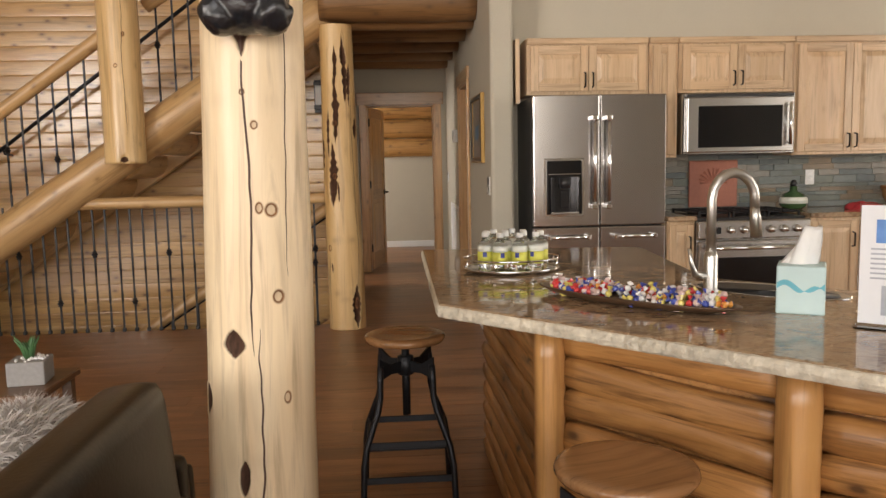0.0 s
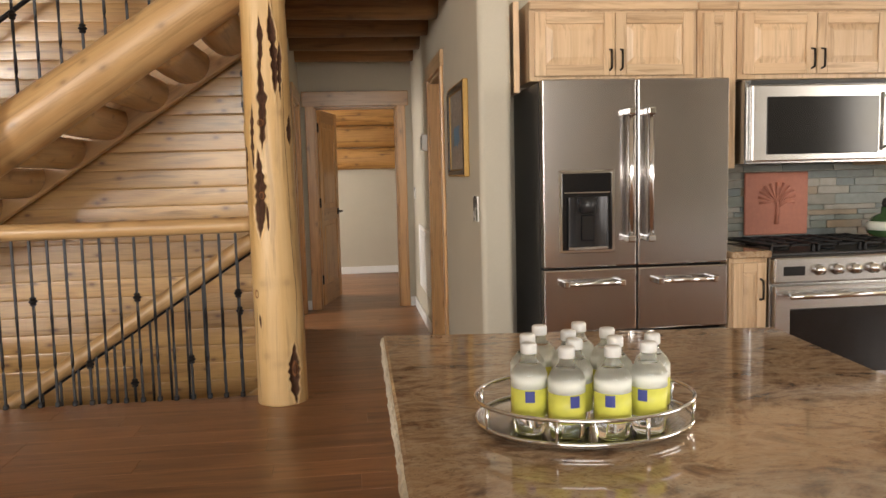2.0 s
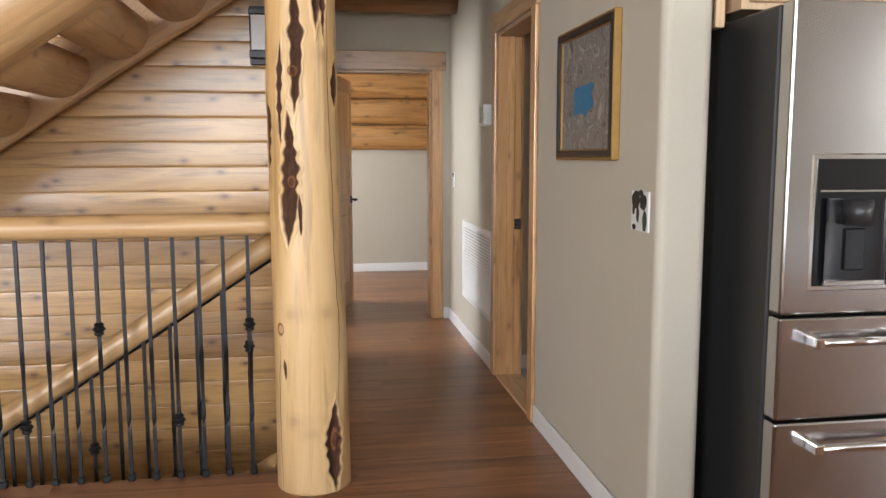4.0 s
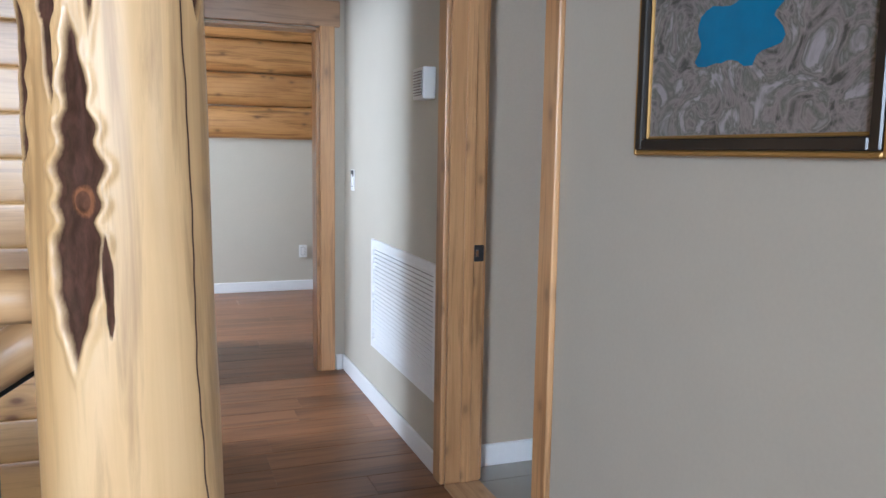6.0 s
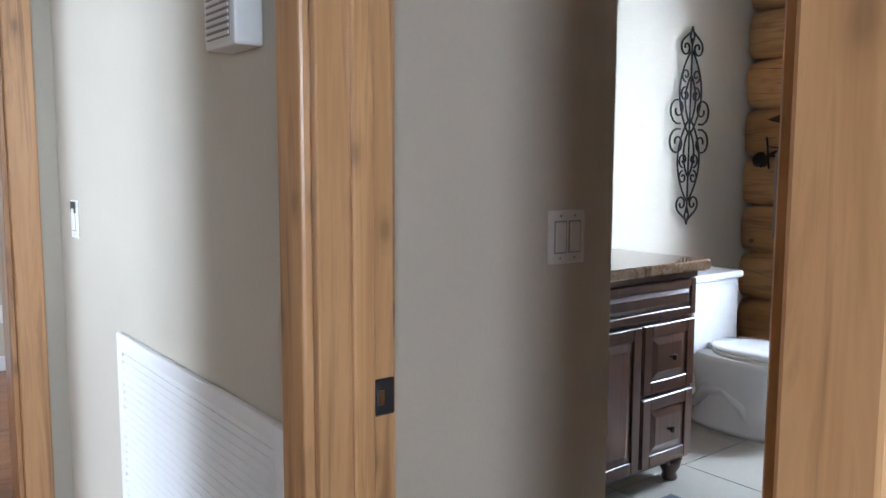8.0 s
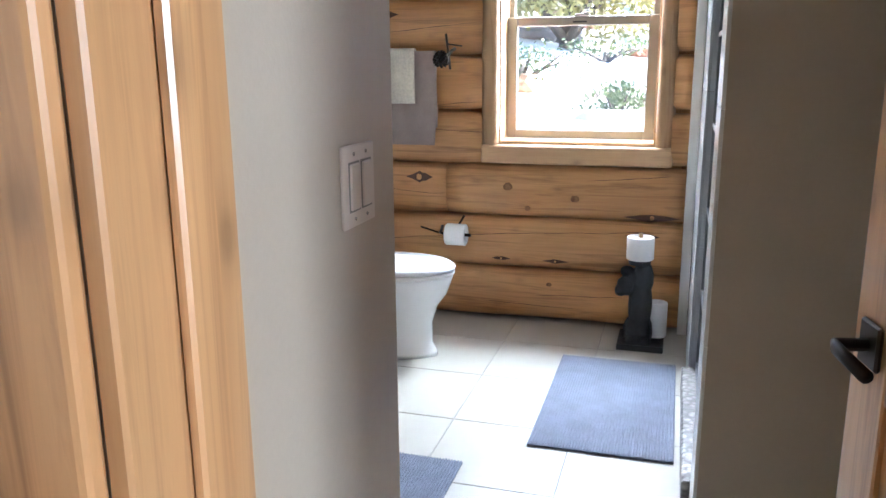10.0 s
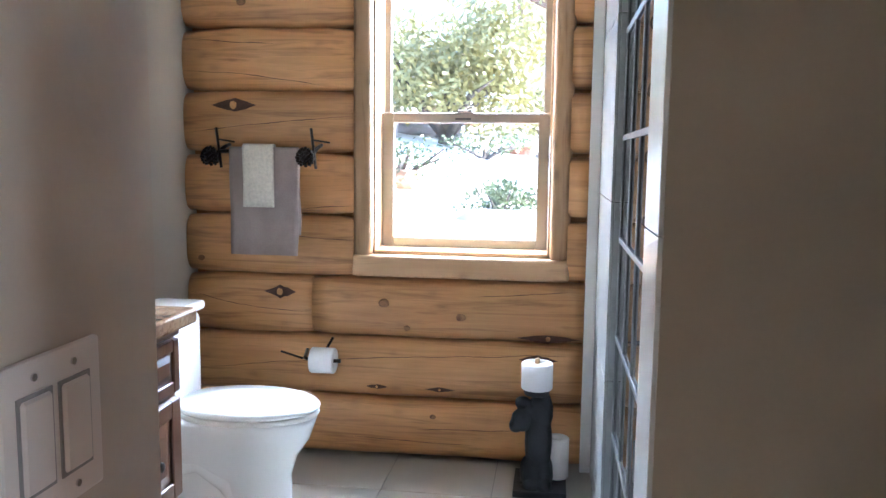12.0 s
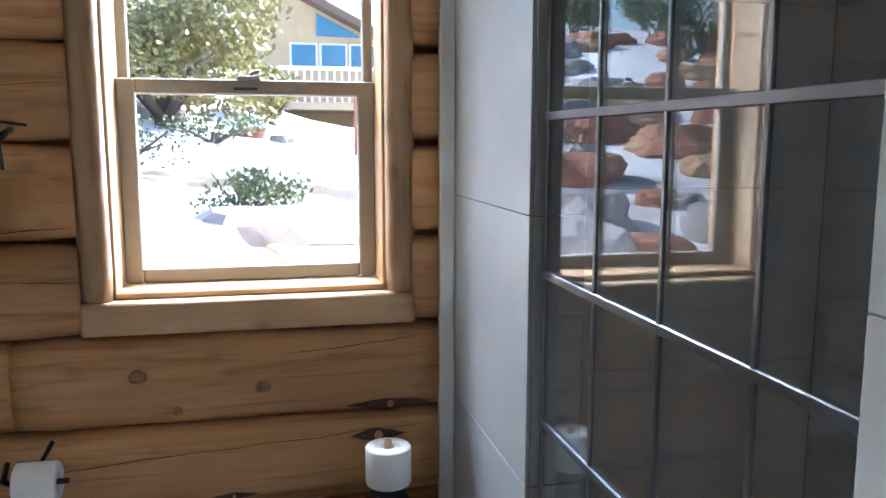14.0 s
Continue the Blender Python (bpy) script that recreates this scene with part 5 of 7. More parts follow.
rod("lever", fc, M_SATIN, [(-0.02, 0, 0.08), (-0.06, 0, 0.085), (-0.075, 0, 0.12), (-0.085, 0.0, 0.17)], [0.013, 0.012, 0.008, 0.006], 10)
sk = thing("sink", "dark undermount island sink with steel rim", "sink", (1.40, 1.74, 0.92), -48)
turned("rim", sk, M_STEELX, [(0.17, 0.0005), (0.185, 0.003), (0.19, 0.0035), (0.195, 0.0005)], 32, sx=1.25, sy=0.6)
turned("basin", sk, M_BLACK, [(0.001, 0.0012), (0.17, 0.0014)], 32, sx=1.25, sy=0.6)

# tissue box
M_TISSUEBOX = plain("pale_blue_card", (0.52, 0.68, 0.68), 0.55, 0, 6, 0.14, 0.0)
M_SWOOSH = plain("turquoise_print", (0.12, 0.46, 0.56), 0.55, 0, 12, 0.3, 0.0)
M_TISSUE = plain("white_tissue", (0.84, 0.84, 0.83), 0.9, 0, 60, 0.04, 0.4, 0, 0.004)
tb = thing("tissue_box", "pale blue printed tissue box with tissue", "tissue box", (1.338, 1.425, 0.92), -30)
box("carton", tb, M_TISSUEBOX, -0.058, 0.058, -0.058, 0.058, 0, 0.125, 0.003)
for s in range(4):
    bm = bmesh.new()
    n = 14
    lo = [bm.verts.new((-0.056 + 0.112 * i / n, -0.0586, 0.066 + 0.010 * math.sin(i * 0.7 + s))) for i in range(n + 1)]
    hi = [bm.verts.new((-0.056 + 0.112 * i / n, -0.0586, 0.074 + 0.016 * math.sin(i * 0.45 + s + 0.5))) for i in range(n + 1)]
    for i in range(n):
        bm.faces.new((lo[i], lo[i + 1], hi[i + 1], hi[i]))
    w = part("printed_wave", bm, M_SWOOSH, tb)
    w.matrix_basis = pose(0, 0, 0, 0, 0, 90 * s)
bm = bmesh.new()
rings = []
for i in range(9):
    z = 0.118 + i * 0.0125
    r = 0.036 * (1 - 0.62 * i / 8) + 0.004
    rings.append([bm.verts.new((r * (1 + 0.35 * math.sin(3 * a + i * 0.3)) * math.cos(a) + 0.004 * i - 0.008, 0.45 * r * (1 + 0.3 * math.cos(4 * a + i * 0.2)) * math.sin(a), z + 0.008 * math.sin(2 * a + 1))) for a in (2 * math.pi * k / 20 for k in range(20))])
for p, q in zip(rings, rings[1:]):
    for k in range(20):
        bm.faces.new((p[k], p[(k + 1) % 20], q[(k + 1) % 20], q[k]))
bm.faces.new(rings[-1])
part("tissue", bm, M_TISSUE, tb, "crumpled white tissue", True)

# leaflet stand
M_ACRYL = glass("clear_acrylic", (0.98, 0.99, 1), 0.0)
M_PAPER = plain("white_paper", (0.80, 0.81, 0.84), 0.6, 0, 30, 0.03, 0.0)
M_PRINTB = plain("blue_print", (0.12, 0.28, 0.62), 0.6, 0, 30, 0.3, 0.0)
M_PRINTG = plain("grey_print", (0.42, 0.44, 0.50), 0.6, 0, 60, 0.2, 0.0)
ls = thing("leaflet_stand", "upright clear stand holding a printed page", "sign holder", (1.455, 1.16, 0.92), -40)
lp = box("page", ls, M_PAPER, -0.108, 0.108, -0.001, 0.0, 0.008, 0.288, 0, "white printed page")
box("holder", ls, M_ACRYL, -0.112, 0.112, 0.002, 0.005, 0.0, 0.292, 0.001)
box("foot", ls, M_ACRYL, -0.112, 0.112, -0.04, 0.05, 0.0, 0.004, 0.001)
box("picture", lp, M_PRINTB, -0.075, 0.075, -0.0026, -0.0012, 0.20, 0.255, 0)
box("picture", lp, M_PRINTG, -0.06, 0.06, -0.0026, -0.0012, 0.03, 0.10, 0)
for i in range(7):
    box("text_line", lp, M_PRINTG, -0.085, 0.085 - 0.03 * (i % 3), -0.0026, -0.0012, 0.115 + i * 0.0115, 0.119 + i * 0.0115, 0)


# ---- kitchen wall details ----
M_SLATE = []
SLATES = ((0.13, 0.145, 0.125), (0.17, 0.16, 0.135), (0.10, 0.12, 0.12), (0.21, 0.16, 0.11), (0.15, 0.17, 0.16), (0.235, 0.22, 0.19))
for i, c in enumerate(SLATES):
    M_SLATE.append(plain("slate_tone", c, 0.45, 0, 26, 0.3, 0.6, 0, 0.004))
bs = structure(new("backsplash"), "grey-green and rust slate strip backsplash", "backsplash")
rb = random.Random(11)
z = 0.922
while z < 1.322:
    h = rb.choice((0.03, 0.045, 0.06))
    h = min(h, 1.334 - z)
    x = 2.17 - rb.random() * 0.2
    while x < 4.9:
        w = rb.uniform(0.10, 0.34)
        x0, x1 = max(x, 2.17), min(x + w, 4.9)
        if x1 - x0 > 0.02:
            y = 5.284 - rb.uniform(0, 0.006)
            box("slate_strip", bs, rb.choice(M_SLATE), x0 + 0.001, x1 - 0.001, y, 5.299, z + 0.001, z + h - 0.001, 0.0015)
        x += w
    z += h
M_TERRA = plain("terracotta_relief", (0.36, 0.13, 0.085), 0.6, 0, 40, 0.18, 0.4)
pq = thing("relief_plaque", "red terracotta tile with a raised tree", "plaque", (2.735, 5.262, 0.94))
box("tile", pq, M_TERRA, -0.19, 0.19, 0, 0.014, 0, 0.352, 0.006)
rod("tree_trunk", pq, M_TERRA, [(0, 0.0, 0.06), (0.004, -0.002, 0.16), (0, 0.0, 0.24)], [0.014, 0.010, 0.006], 8)
for k in range(11):
    a = radians(-20 + k * 22)
    rod("tree_branch", pq, M_TERRA, [(0, 0.0, 0.15 + 0.004 * k), (0.06 * math.cos(a), -0.003, 0.20 + 0.05 * math.sin(a)), (0.11 * math.cos(a), 0.0, 0.21 + 0.085 * math.sin(a))], [0.006, 0.006, 0.009], 6)
ol = thing("outlet_plate", "white outlet cover on the slate backsplash", "outlet", (3.50, 5.272, 1.15))
box("plate", ol, M_PLASTIC, -0.036, 0.036, 0, 0.008, -0.058, 0.058, 0.003)
for s in (-1, 1):
    box("socket", ol, M_WHITE, -0.017, 0.017, -0.003, 0.001, s * 0.022 - 0.015, s * 0.022 + 0.015, 0.004)

# ornaments at the range
jar = thing("glass_jar", "squat green glass jar with pale label", "jar", (3.27, 5.08, 0.92))
turned("body", jar, plain("green_glaze", (0.05, 0.11, 0.045), 0.12, 0, 30, 0.3, 0.0, 0.4), [(0.001, 0), (0.06, 0), (0.095, 0.03), (0.098, 0.07), (0.07, 0.115), (0.028, 0.135), (0.026, 0.17), (0.001, 0.17)], 28)
turned("label", jar, M_LABELW, [(0.0985, 0.045), (0.099, 0.075), (0.088, 0.092)], 28)
turned("stopper", jar, M_BLACK, [(0.001, 0.17), (0.02, 0.17), (0.024, 0.19), (0.015, 0.215), (0.001, 0.218)], 16)
M_REDCLOTH = plain("red_cloth", (0.45, 0.03, 0.04), 0.85, 0, 60, 0.25, 0.5, 0, 0.004)
bm = bmesh.new()
bmesh.ops.create_icosphere(bm, subdivisions=4, radius=1.0, matrix=Matrix.Diagonal((0.14, 0.09, 0.05, 1)))
for v in bm.verts:
    v.co.z = max(v.co.z + 0.03 * noise.noise(v.co * 22), 0.0)
cl = finish("dish_towel", bm, M_REDCLOTH, None, "", True)
cl.location = (3.72, 4.92, 0.9205)
tagged(cl, "crumpled red dish towel on the counter", "towel")
M_BASKET = wood("woven_basket", (0.34, 0.17, 0.06), (0.22, 0.10, 0.035), (0.05, 0.02, 0.01), "x", 0.6, 0.4, 3.0, 0.1)
bk = thing("basket", "brown woven basket with striped cloth", "basket", (4.15, 5.05, 0.92))
turned("weave", bk, M_BASKET, [(0.001, 0), (0.12, 0), (0.16, 0.08), (0.17, 0.16), (0.16, 0.16), (0.11, 0.02), (0.001, 0.02)], 28, sx=1.2, sy=0.8)
for k in range(5):
    turned("weave_band", bk, M_BASKET, [(0.126 + 0.0105 * k, 0.012 + k * 0.03), (0.135 + 0.0105 * k, 0.024 + k * 0.03), (0.13 + 0.0105 * k, 0.036 + k * 0.03)], 28, (0, 0), "", 1.2, 0.8)
bm = bmesh.new()
bmesh.ops.create_icosphere(bm, subdivisions=4, radius=1.0, matrix=Matrix.Translation((-0.02, -0.02, 0.15)) @ Matrix.Diagonal((0.17, 0.1, 0.06, 1)))
for v in bm.verts:
    v.co += Vector((0, 0, 0.025 * noise.noise(v.co * 20)))
part("cloth", bm, M_PLASTIC, bk, "crumpled pale cloth", True)


# ---- sofa, cushion, planter ----
sofa = thing("sofa", "dark brown leather sofa with padded back", "sofa", (-0.31, 1.27, 0), -90)


def cushion_box(name, parent, material, size, at, soft=0.05, puff=0.02, rot=(0, 0, 0), label=""):
    bm = bmesh.new()
    sx, sy, sz = size
    add_box(bm, -sx / 2, sx / 2, -sy / 2, sy / 2, -sz / 2, sz / 2)
    bmesh.ops.bevel(bm, geom=list(bm.edges), offset=soft, segments=4, affect="EDGES", profile=0.6)
    bmesh.ops.subdivide_edges(bm, edges=[e for e in bm.edges if e.calc_length() > 0.12], cuts=6, use_grid_fill=True)
    for v in bm.verts:
        k = (1 - (2 * v.co.x / sx) ** 2) * (1 - (2 * v.co.z / sz) ** 2)
        v.co.y += math.copysign(puff * max(0, k), v.co.y)
        v.co += Vector((0, 1, 0.6)) * 0.006 * noise.noise(v.co * 6)
    ob = part(name, bm, material, parent, label, True)
    ob.matrix_basis = pose(*at, *rot)
    return ob


cushion_box("back_cushion", sofa, M_LEATHER, (0.98, 0.15, 0.46), (0.49, -0.005, 0.62), 0.055, 0.015, (6, 0, 0), "padded leather back cushion")
cushion_box("back_cushion", sofa, M_LEATHER, (0.98, 0.15, 0.46), (1.49, -0.005, 0.62), 0.055, 0.015, (6, 0, 0), "padded leather back cushion")
cushion_box("back_frame", sofa, M_LEATHER, (2.0, 0.10, 0.50), (1.0, 0.05, 0.32), 0.03, 0.0)
cushion_box("arm", sofa, M_LEATHER, (0.09, 0.95, 0.50), (-0.10, -0.42, 0.37), 0.035, 0.0)
cushion_box("arm_pad", sofa, M_LEATHER, (0.05, 0.90, 0.46), (-0.175, -0.40, 0.34), 0.022, 0.0)
cushion_box("seat_cushion", sofa, M_LEATHER, (0.98, 0.70, 0.20), (0.49, -0.46, 0.36), 0.06, 0.0)
cushion_box("seat_cushion", sofa, M_LEATHER, (0.98, 0.70, 0.20), (1.49, -0.46, 0.36), 0.06, 0.0)
cushion_box("seat_base", sofa, M_LEATHER, (2.0, 0.85, 0.20), (1.0, -0.38, 0.16), 0.03, 0.0)
for x, y in ((0.0, 0.0), (1.85, 0.0), (0.0, -0.7), (1.85, -0.7)):
    box("foot", sofa, M_BLACK, x - 0.03, x + 0.03, y - 0.03, y + 0.03, 0, 0.07, 0.004)

M_FUR = plain("pale_faux_fur", (0.62, 0.58, 0.55), 0.95, 0, 50, 0.2, 0.3, 0, 0.01)
fur = thing("fur_cushion", "shaggy pale faux-fur cushion on the sofa", "cushion", (-0.56, 1.17, 0.64), 80)
bm = bmesh.new()
bmesh.ops.create_icosphere(bm, subdivisions=4, radius=1.0, matrix=Matrix.Diagonal((0.24, 0.10, 0.17, 1)))
part("cover", bm, M_FUR, fur, "", True)
bm = bmesh.new()
rf = random.Random(8)
for i in range(5200):
    a, u = rf.uniform(0, 2 * math.pi), rf.uniform(-1, 1)
    s = math.sqrt(1 - u * u)
    n = Vector((s * math.cos(a), s * math.sin(a), u))
    p = Vector((n.x * 0.24, n.y * 0.10, n.z * 0.17))
    d = (n + Vector((rf.uniform(-0.7, 0.7), rf.uniform(-0.7, 0.7), rf.uniform(-0.8, 0.3)))).normalized()
    sd = d.orthogonal().normalized() * 0.0022
    q = p + d * rf.uniform(0.03, 0.06) + Vector((0, 0, -0.008))
    m = p + d * 0.022
    v = [bm.verts.new(c) for c in (p - sd, p + sd, m + sd * 0.8, q, m - sd * 0.8)]
    bm.faces.new(v)
part("pile", bm, M_FUR, fur)["kind"] = "stuff"

M_LEAF = plain("succulent_green", (0.06, 0.16, 0.06), 0.45, 0, 30, 0.3, 0.1)
pl = thing("planter", "small pale box planter with a green succulent", "planter", (-1.50, 3.34, 0.30), 8)
bm = bmesh.new()
add_box(bm, -0.085, 0.085, -0.085, 0.085, 0.0, 0.115, 0.004)
part("pot", bm, M_CONCRETE, pl)
rp = random.Random(5)
for i in range(60):
    a, r = rp.uniform(0, 6.28), rp.uniform(0.02, 0.08)
    bm = bmesh.new()
    bmesh.ops.create_icosphere(bm, subdivisions=1, radius=rp.uniform(0.006, 0.011))
    o = part("pebble", bm, M_WHITE, pl)
    o.location = (r * math.cos(a), r * math.sin(a), 0.118)
    if i > 28:
        break
for i in range(22):
    a = i * 2.4
    l = rp.uniform(0.07, 0.12)
    e = rp.uniform(0.25, 0.9)
    rod("leaf", pl, M_LEAF, [(0.01 * math.cos(a), 0.01 * math.sin(a), 0.115), (0.35 * l * e * math.cos(a), 0.35 * l * e * math.sin(a), 0.115 + l * 0.6), (0.7 * l * e * math.cos(a), 0.7 * l * e * math.sin(a), 0.115 + l)], [0.011, 0.010, 0.001], 6)
M_TABLE = wood("dark_table_wood", (0.16, 0.08, 0.04), (0.11, 0.05, 0.025), (0.04, 0.02, 0.01), "x", 0.35, 0.2, 1.0, 0.0)
et = thing("side_table", "dark wooden side table under the planter", "table", (-1.62, 3.34, 0))
box("tabletop", et, M_TABLE, -0.3, 0.26, -0.25, 0.25, 0.265, 0.30, 0.005)
for x in (-0.26, 0.21):
    for y in (-0.21, 0.21):
        box("leg", et, M_TABLE, x - 0.025, x + 0.025, y - 0.025, y + 0.025, 0, 0.265, 0.003)


# ---- hallway things ----
M_GOLD = plain("gilt_frame", (0.40, 0.235, 0.07), 0.38, 0.5, 40, 0.15, 0.1)
M_BLKWOOD = plain("black_lacquer", (0.02, 0.016, 0.013), 0.3, 0, 30, 0.2, 0.05)
m, nt, b = mat("painted_map")
v = coords(nt, jitter=False)
n1 = noise_tex(nt, v, 11, 4, 0.55, 2.5)
n2 = noise_tex(nt, v, 60, 4, 0.7, 0.6)
c = ramp(nt, n1, [(0.34, (0.06, 0.06, 0.05)), (0.46, (0.25, 0.22, 0.21)), (0.54, (0.12, 0.125, 0.10)), (0.66, (0.36, 0.33, 0.34))])
c = mixc(nt, ramp(nt, n2, [(0.48, (0, 0, 0)), (0.7, (0.4, 0.4, 0.4))]), c, (0.30, 0.27, 0.26))
nt.links.new(c, b.inputs["Base Color"])
b.inputs["Roughness"].default_value = 0.35
bump(nt, b, n1, 0.6, 0.006)
M_MAP = m
M_LAKE = plain("painted_lake", (0.012, 0.17, 0.33), 0.35, 0, 20, 0.2, 0.1)
pic = thing("wall_picture", "aerial landscape with blue lake in gold frame", "picture", (HX, 5.627, 1.31))
PW, PH = 0.33, 0.52
box("canvas", pic, M_MAP, -0.016, -0.006, -PW + 0.039, PW - 0.039, 0.039, PH - 0.039, 0, "grey-brown aerial landscape print")
for d, (w0, w1, dx, mm) in enumerate(((0.0, 0.011, -0.030, M_GOLD), (0.011, 0.034, -0.034, M_BLKWOOD), (0.034, 0.041, -0.022, M_GOLD))):
    nm = ("outer_frame", "frame", "inner_frame")[d]
    for y0, y1, z0, z1 in ((-PW + w0, -PW + w1, w0, PH - w0), (PW - w1, PW - w0, w0, PH - w0), (-PW + w1, PW - w1, w0, w1), (-PW + w1, PW - w1, PH - w1, PH - w0)):
        box(nm, pic, mm, dx, -0.001, y0, y1, z0, z1, 0.003)
bm = bmesh.new()
pts = []
for k in range(40):
    a = 2 * math.pi * k / 40
    r = 1 + 0.5 * noise.noise(Vector((math.cos(a) * 1.9, math.sin(a) * 1.9, 7.3))) + 0.08 * noise.noise(Vector((math.cos(a) * 6, math.sin(a) * 6, 1.0)))
    pts.append(bm.verts.new((-0.0175, 0.02 - r * 0.112 * math.cos(a), 0.235 + r * 0.066 * math.sin(a) + 0.012 * math.cos(a))))
bm.faces.new(pts)
part("lake", bm, M_LAKE, pic, "bright blue lake")


def switch_plate(name, at, turn, label, w=0.116, h=0.114, rockers=2, material=M_PLASTIC):
    """A cover plate whose face looks to local -y."""
    s = thing(name, label, "switch", at, turn)
    box("plate", s, material, -w / 2, w / 2, -0.007, 0.0, -h / 2, h / 2, 0.003, "", 2)
    for i in range(rockers):
        x = (i - (rockers - 1) / 2) * 0.046
        box("rocker", s, material, x - 0.0165, x + 0.0165, -0.011, -0.006, -0.034, 0.034, 0.002)
        # dark slab behind the rocker stands for the shade in its gap
        box("recess", s, M_GROUT, x - 0.0195, x + 0.0195, -0.0082, -0.0065, -0.037, 0.037, 0)
        for z in (-0.048, 0.048):
            bm = bmesh.new()
            tube(bm, [(x, -0.0065, z), (x, -0.0085, z)], 0.003, 8)
            part("screw", bm, M_CHROME, s)
    return s


sw = switch_plate("light_switch", (HX, 5.095, 1.145), -90, "white switch cover with black bear silhouettes", 0.14, 0.132, 0)
M_PRINTGR = plain("dark_green_print", (0.03, 0.07, 0.035), 0.5, 0, 40, 0.3, 0.0)
for k, (x, z, rx, rz, mm) in enumerate(((-0.03, 0.036, 0.034, 0.03, M_BLACK), (0.03, 0.03, 0.028, 0.026, M_BLACK), (-0.012, -0.012, 0.012, 0.026, M_BLACK), (-0.04, -0.054, 0.016, 0.01, M_BLACK), (0.045, -0.03, 0.018, 0.034, M_PRINTGR), (-0.045, 0.004, 0.012, 0.018, M_BLACK), (0.012, 0.06, 0.02, 0.01, M_BLACK))):
    bm = bmesh.new()
    ring = [bm.verts.new((x + rx * (1 + 0.3 * noise.noise(Vector((math.cos(a) * 2, math.sin(a) * 2, k)))) * math.cos(a), -0.0078 - 0.0002 * k, z + rz * (1 + 0.3 * noise.noise(Vector((math.cos(a) * 2, k, math.sin(a) * 2)))) * math.sin(a))) for a in (2 * math.pi * j / 24 for j in range(24))]
    bm.faces.new(ring[::-1])
    part("silhouette", bm, mm, sw)
switch_plate("light_switch", (HX, 8.745, 1.145), -90, "white hallway switch with dark upper half", 0.075, 0.118, 1)
box("shade_strip", bpy.data.objects["light_switch.001"], M_BLACK, -0.025, 0.03, -0.0105, -0.0072, 0.02, 0.055, 0.001, "black upper half")
switch_plate("light_switch", (1.712, 7.34, 1.155), 0, "double beige rocker switch on painted wall", 0.118, 0.122, 2, M_BEIGEPL)
switch_plate("outlet_plate", (1.233, 11.702, 0.37), 0, "white outlet on the bedroom wall", 0.075, 0.118, 1)

ch = thing("door_chime", "white rectangular door chime box with grille", "chime", (HX, 7.44, 1.515))
box("housing", ch, M_PLASTIC, -0.055, -0.001, -0.065, 0.065, 0, 0.125, 0.006, "", 2)
box("grille", ch, M_GROUT, -0.058, -0.054, -0.05, 0.05, 0.015, 0.11, 0.002)
for k in range(8):
    box("louvre", ch, M_PLASTIC, -0.0605, -0.057, -0.05, 0.05, 0.018 + k * 0.0115, 0.024 + k * 0.0115, 0.001)

vent = thing("return_air_grille", "white metal louvred air return low on wall", "vent", (HX, 7.795, 0.306))
VW, VH = 0.496, 0.56
box("backing", vent, M_GROUT, -0.006, -0.001, -VW + 0.02, VW - 0.02, 0.02, VH - 0.02, 0)
for y0, y1, z0, z1 in ((-VW, -VW + 0.035, 0, VH), (VW - 0.035, VW, 0, VH), (-VW + 0.035, VW - 0.035, 0, 0.035), (-VW + 0.035, VW - 0.035, VH - 0.035, VH)):
    box("frame", vent, M_WHITE, -0.017, -0.0008, y0, y1, z0, z1, 0.003)
n = 24
slat = None
for k in range(n):
    z = 0.043 + k * (VH - 0.086) / (n - 1)
    if slat is None:
        bm = bmesh.new()
        vs = [bm.verts.new(p) for p in ((-0.016, -VW + 0.035, -0.0035), (-0.006, -VW + 0.035, 0.0065), (-0.0055, -VW + 0.035, 0.0045), (-0.0155, -VW + 0.035, -0.0055))]
        ws = [bm.verts.new((p.co.x, VW - 0.035, p.co.z)) for p in vs]
        for i in range(4):
            bm.faces.new((vs[i], vs[(i + 1) % 4], ws[(i + 1) % 4], ws[i]))
        slat = part("slat", bm, M_WHITE, vent)
        slat.location.z = z
    else:
        s = new("slat", slat.data)
        s.parent, s.location = vent, (0, 0, z)

# ---- bathroom: window ----
win = structure(new("window_bath"), "almond vinyl sash window in pine trim", "window")
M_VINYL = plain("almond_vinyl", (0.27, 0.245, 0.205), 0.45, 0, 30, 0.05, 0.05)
WY0, WY1, WZ0, WZ1 = 6.975, 7.775, 0.93, 2.2


def log_trim(name, a, b, r, seed, squash=0.55):
    t = log(name, a, b, r, M_TRIMLOG, win, seed=seed, squash=squash, flat=0.02, wob=0.05, power=0.75)
    return t


M_TRIMLOG = wood("window_trim_log", (0.40, 0.25, 0.13), (0.32, 0.19, 0.09), (0.08, 0.04, 0.02), "x", 0.42, 0.5, 0.6, 0.06, 0.1)
bm = bmesh.new()
for y0, y1 in ((6.905, WY0 + 0.005), (WY1 - 0.005, 7.845)):
    for z0, z1 in ((WZ0 - 0.005, WZ1 + 0.1),):
        log_trim("side_trim", (4.60, (y0 + y1) / 2, z0), (4.60, (y0 + y1) / 2, z1), 0.044, 500 + int(y0 * 10), 1.0)
bm.free()
box("sill_trim", win, M_TRIM_Y, 4.548, 4.66, 6.90, 7.85, 0.832, 0.928, 0.014, "thick pine sill board", 3)
box("head_trim", win, M_TRIM_Y, 4.55, 4.66, 6.90, 7.85, 2.205, 2.30, 0.012)
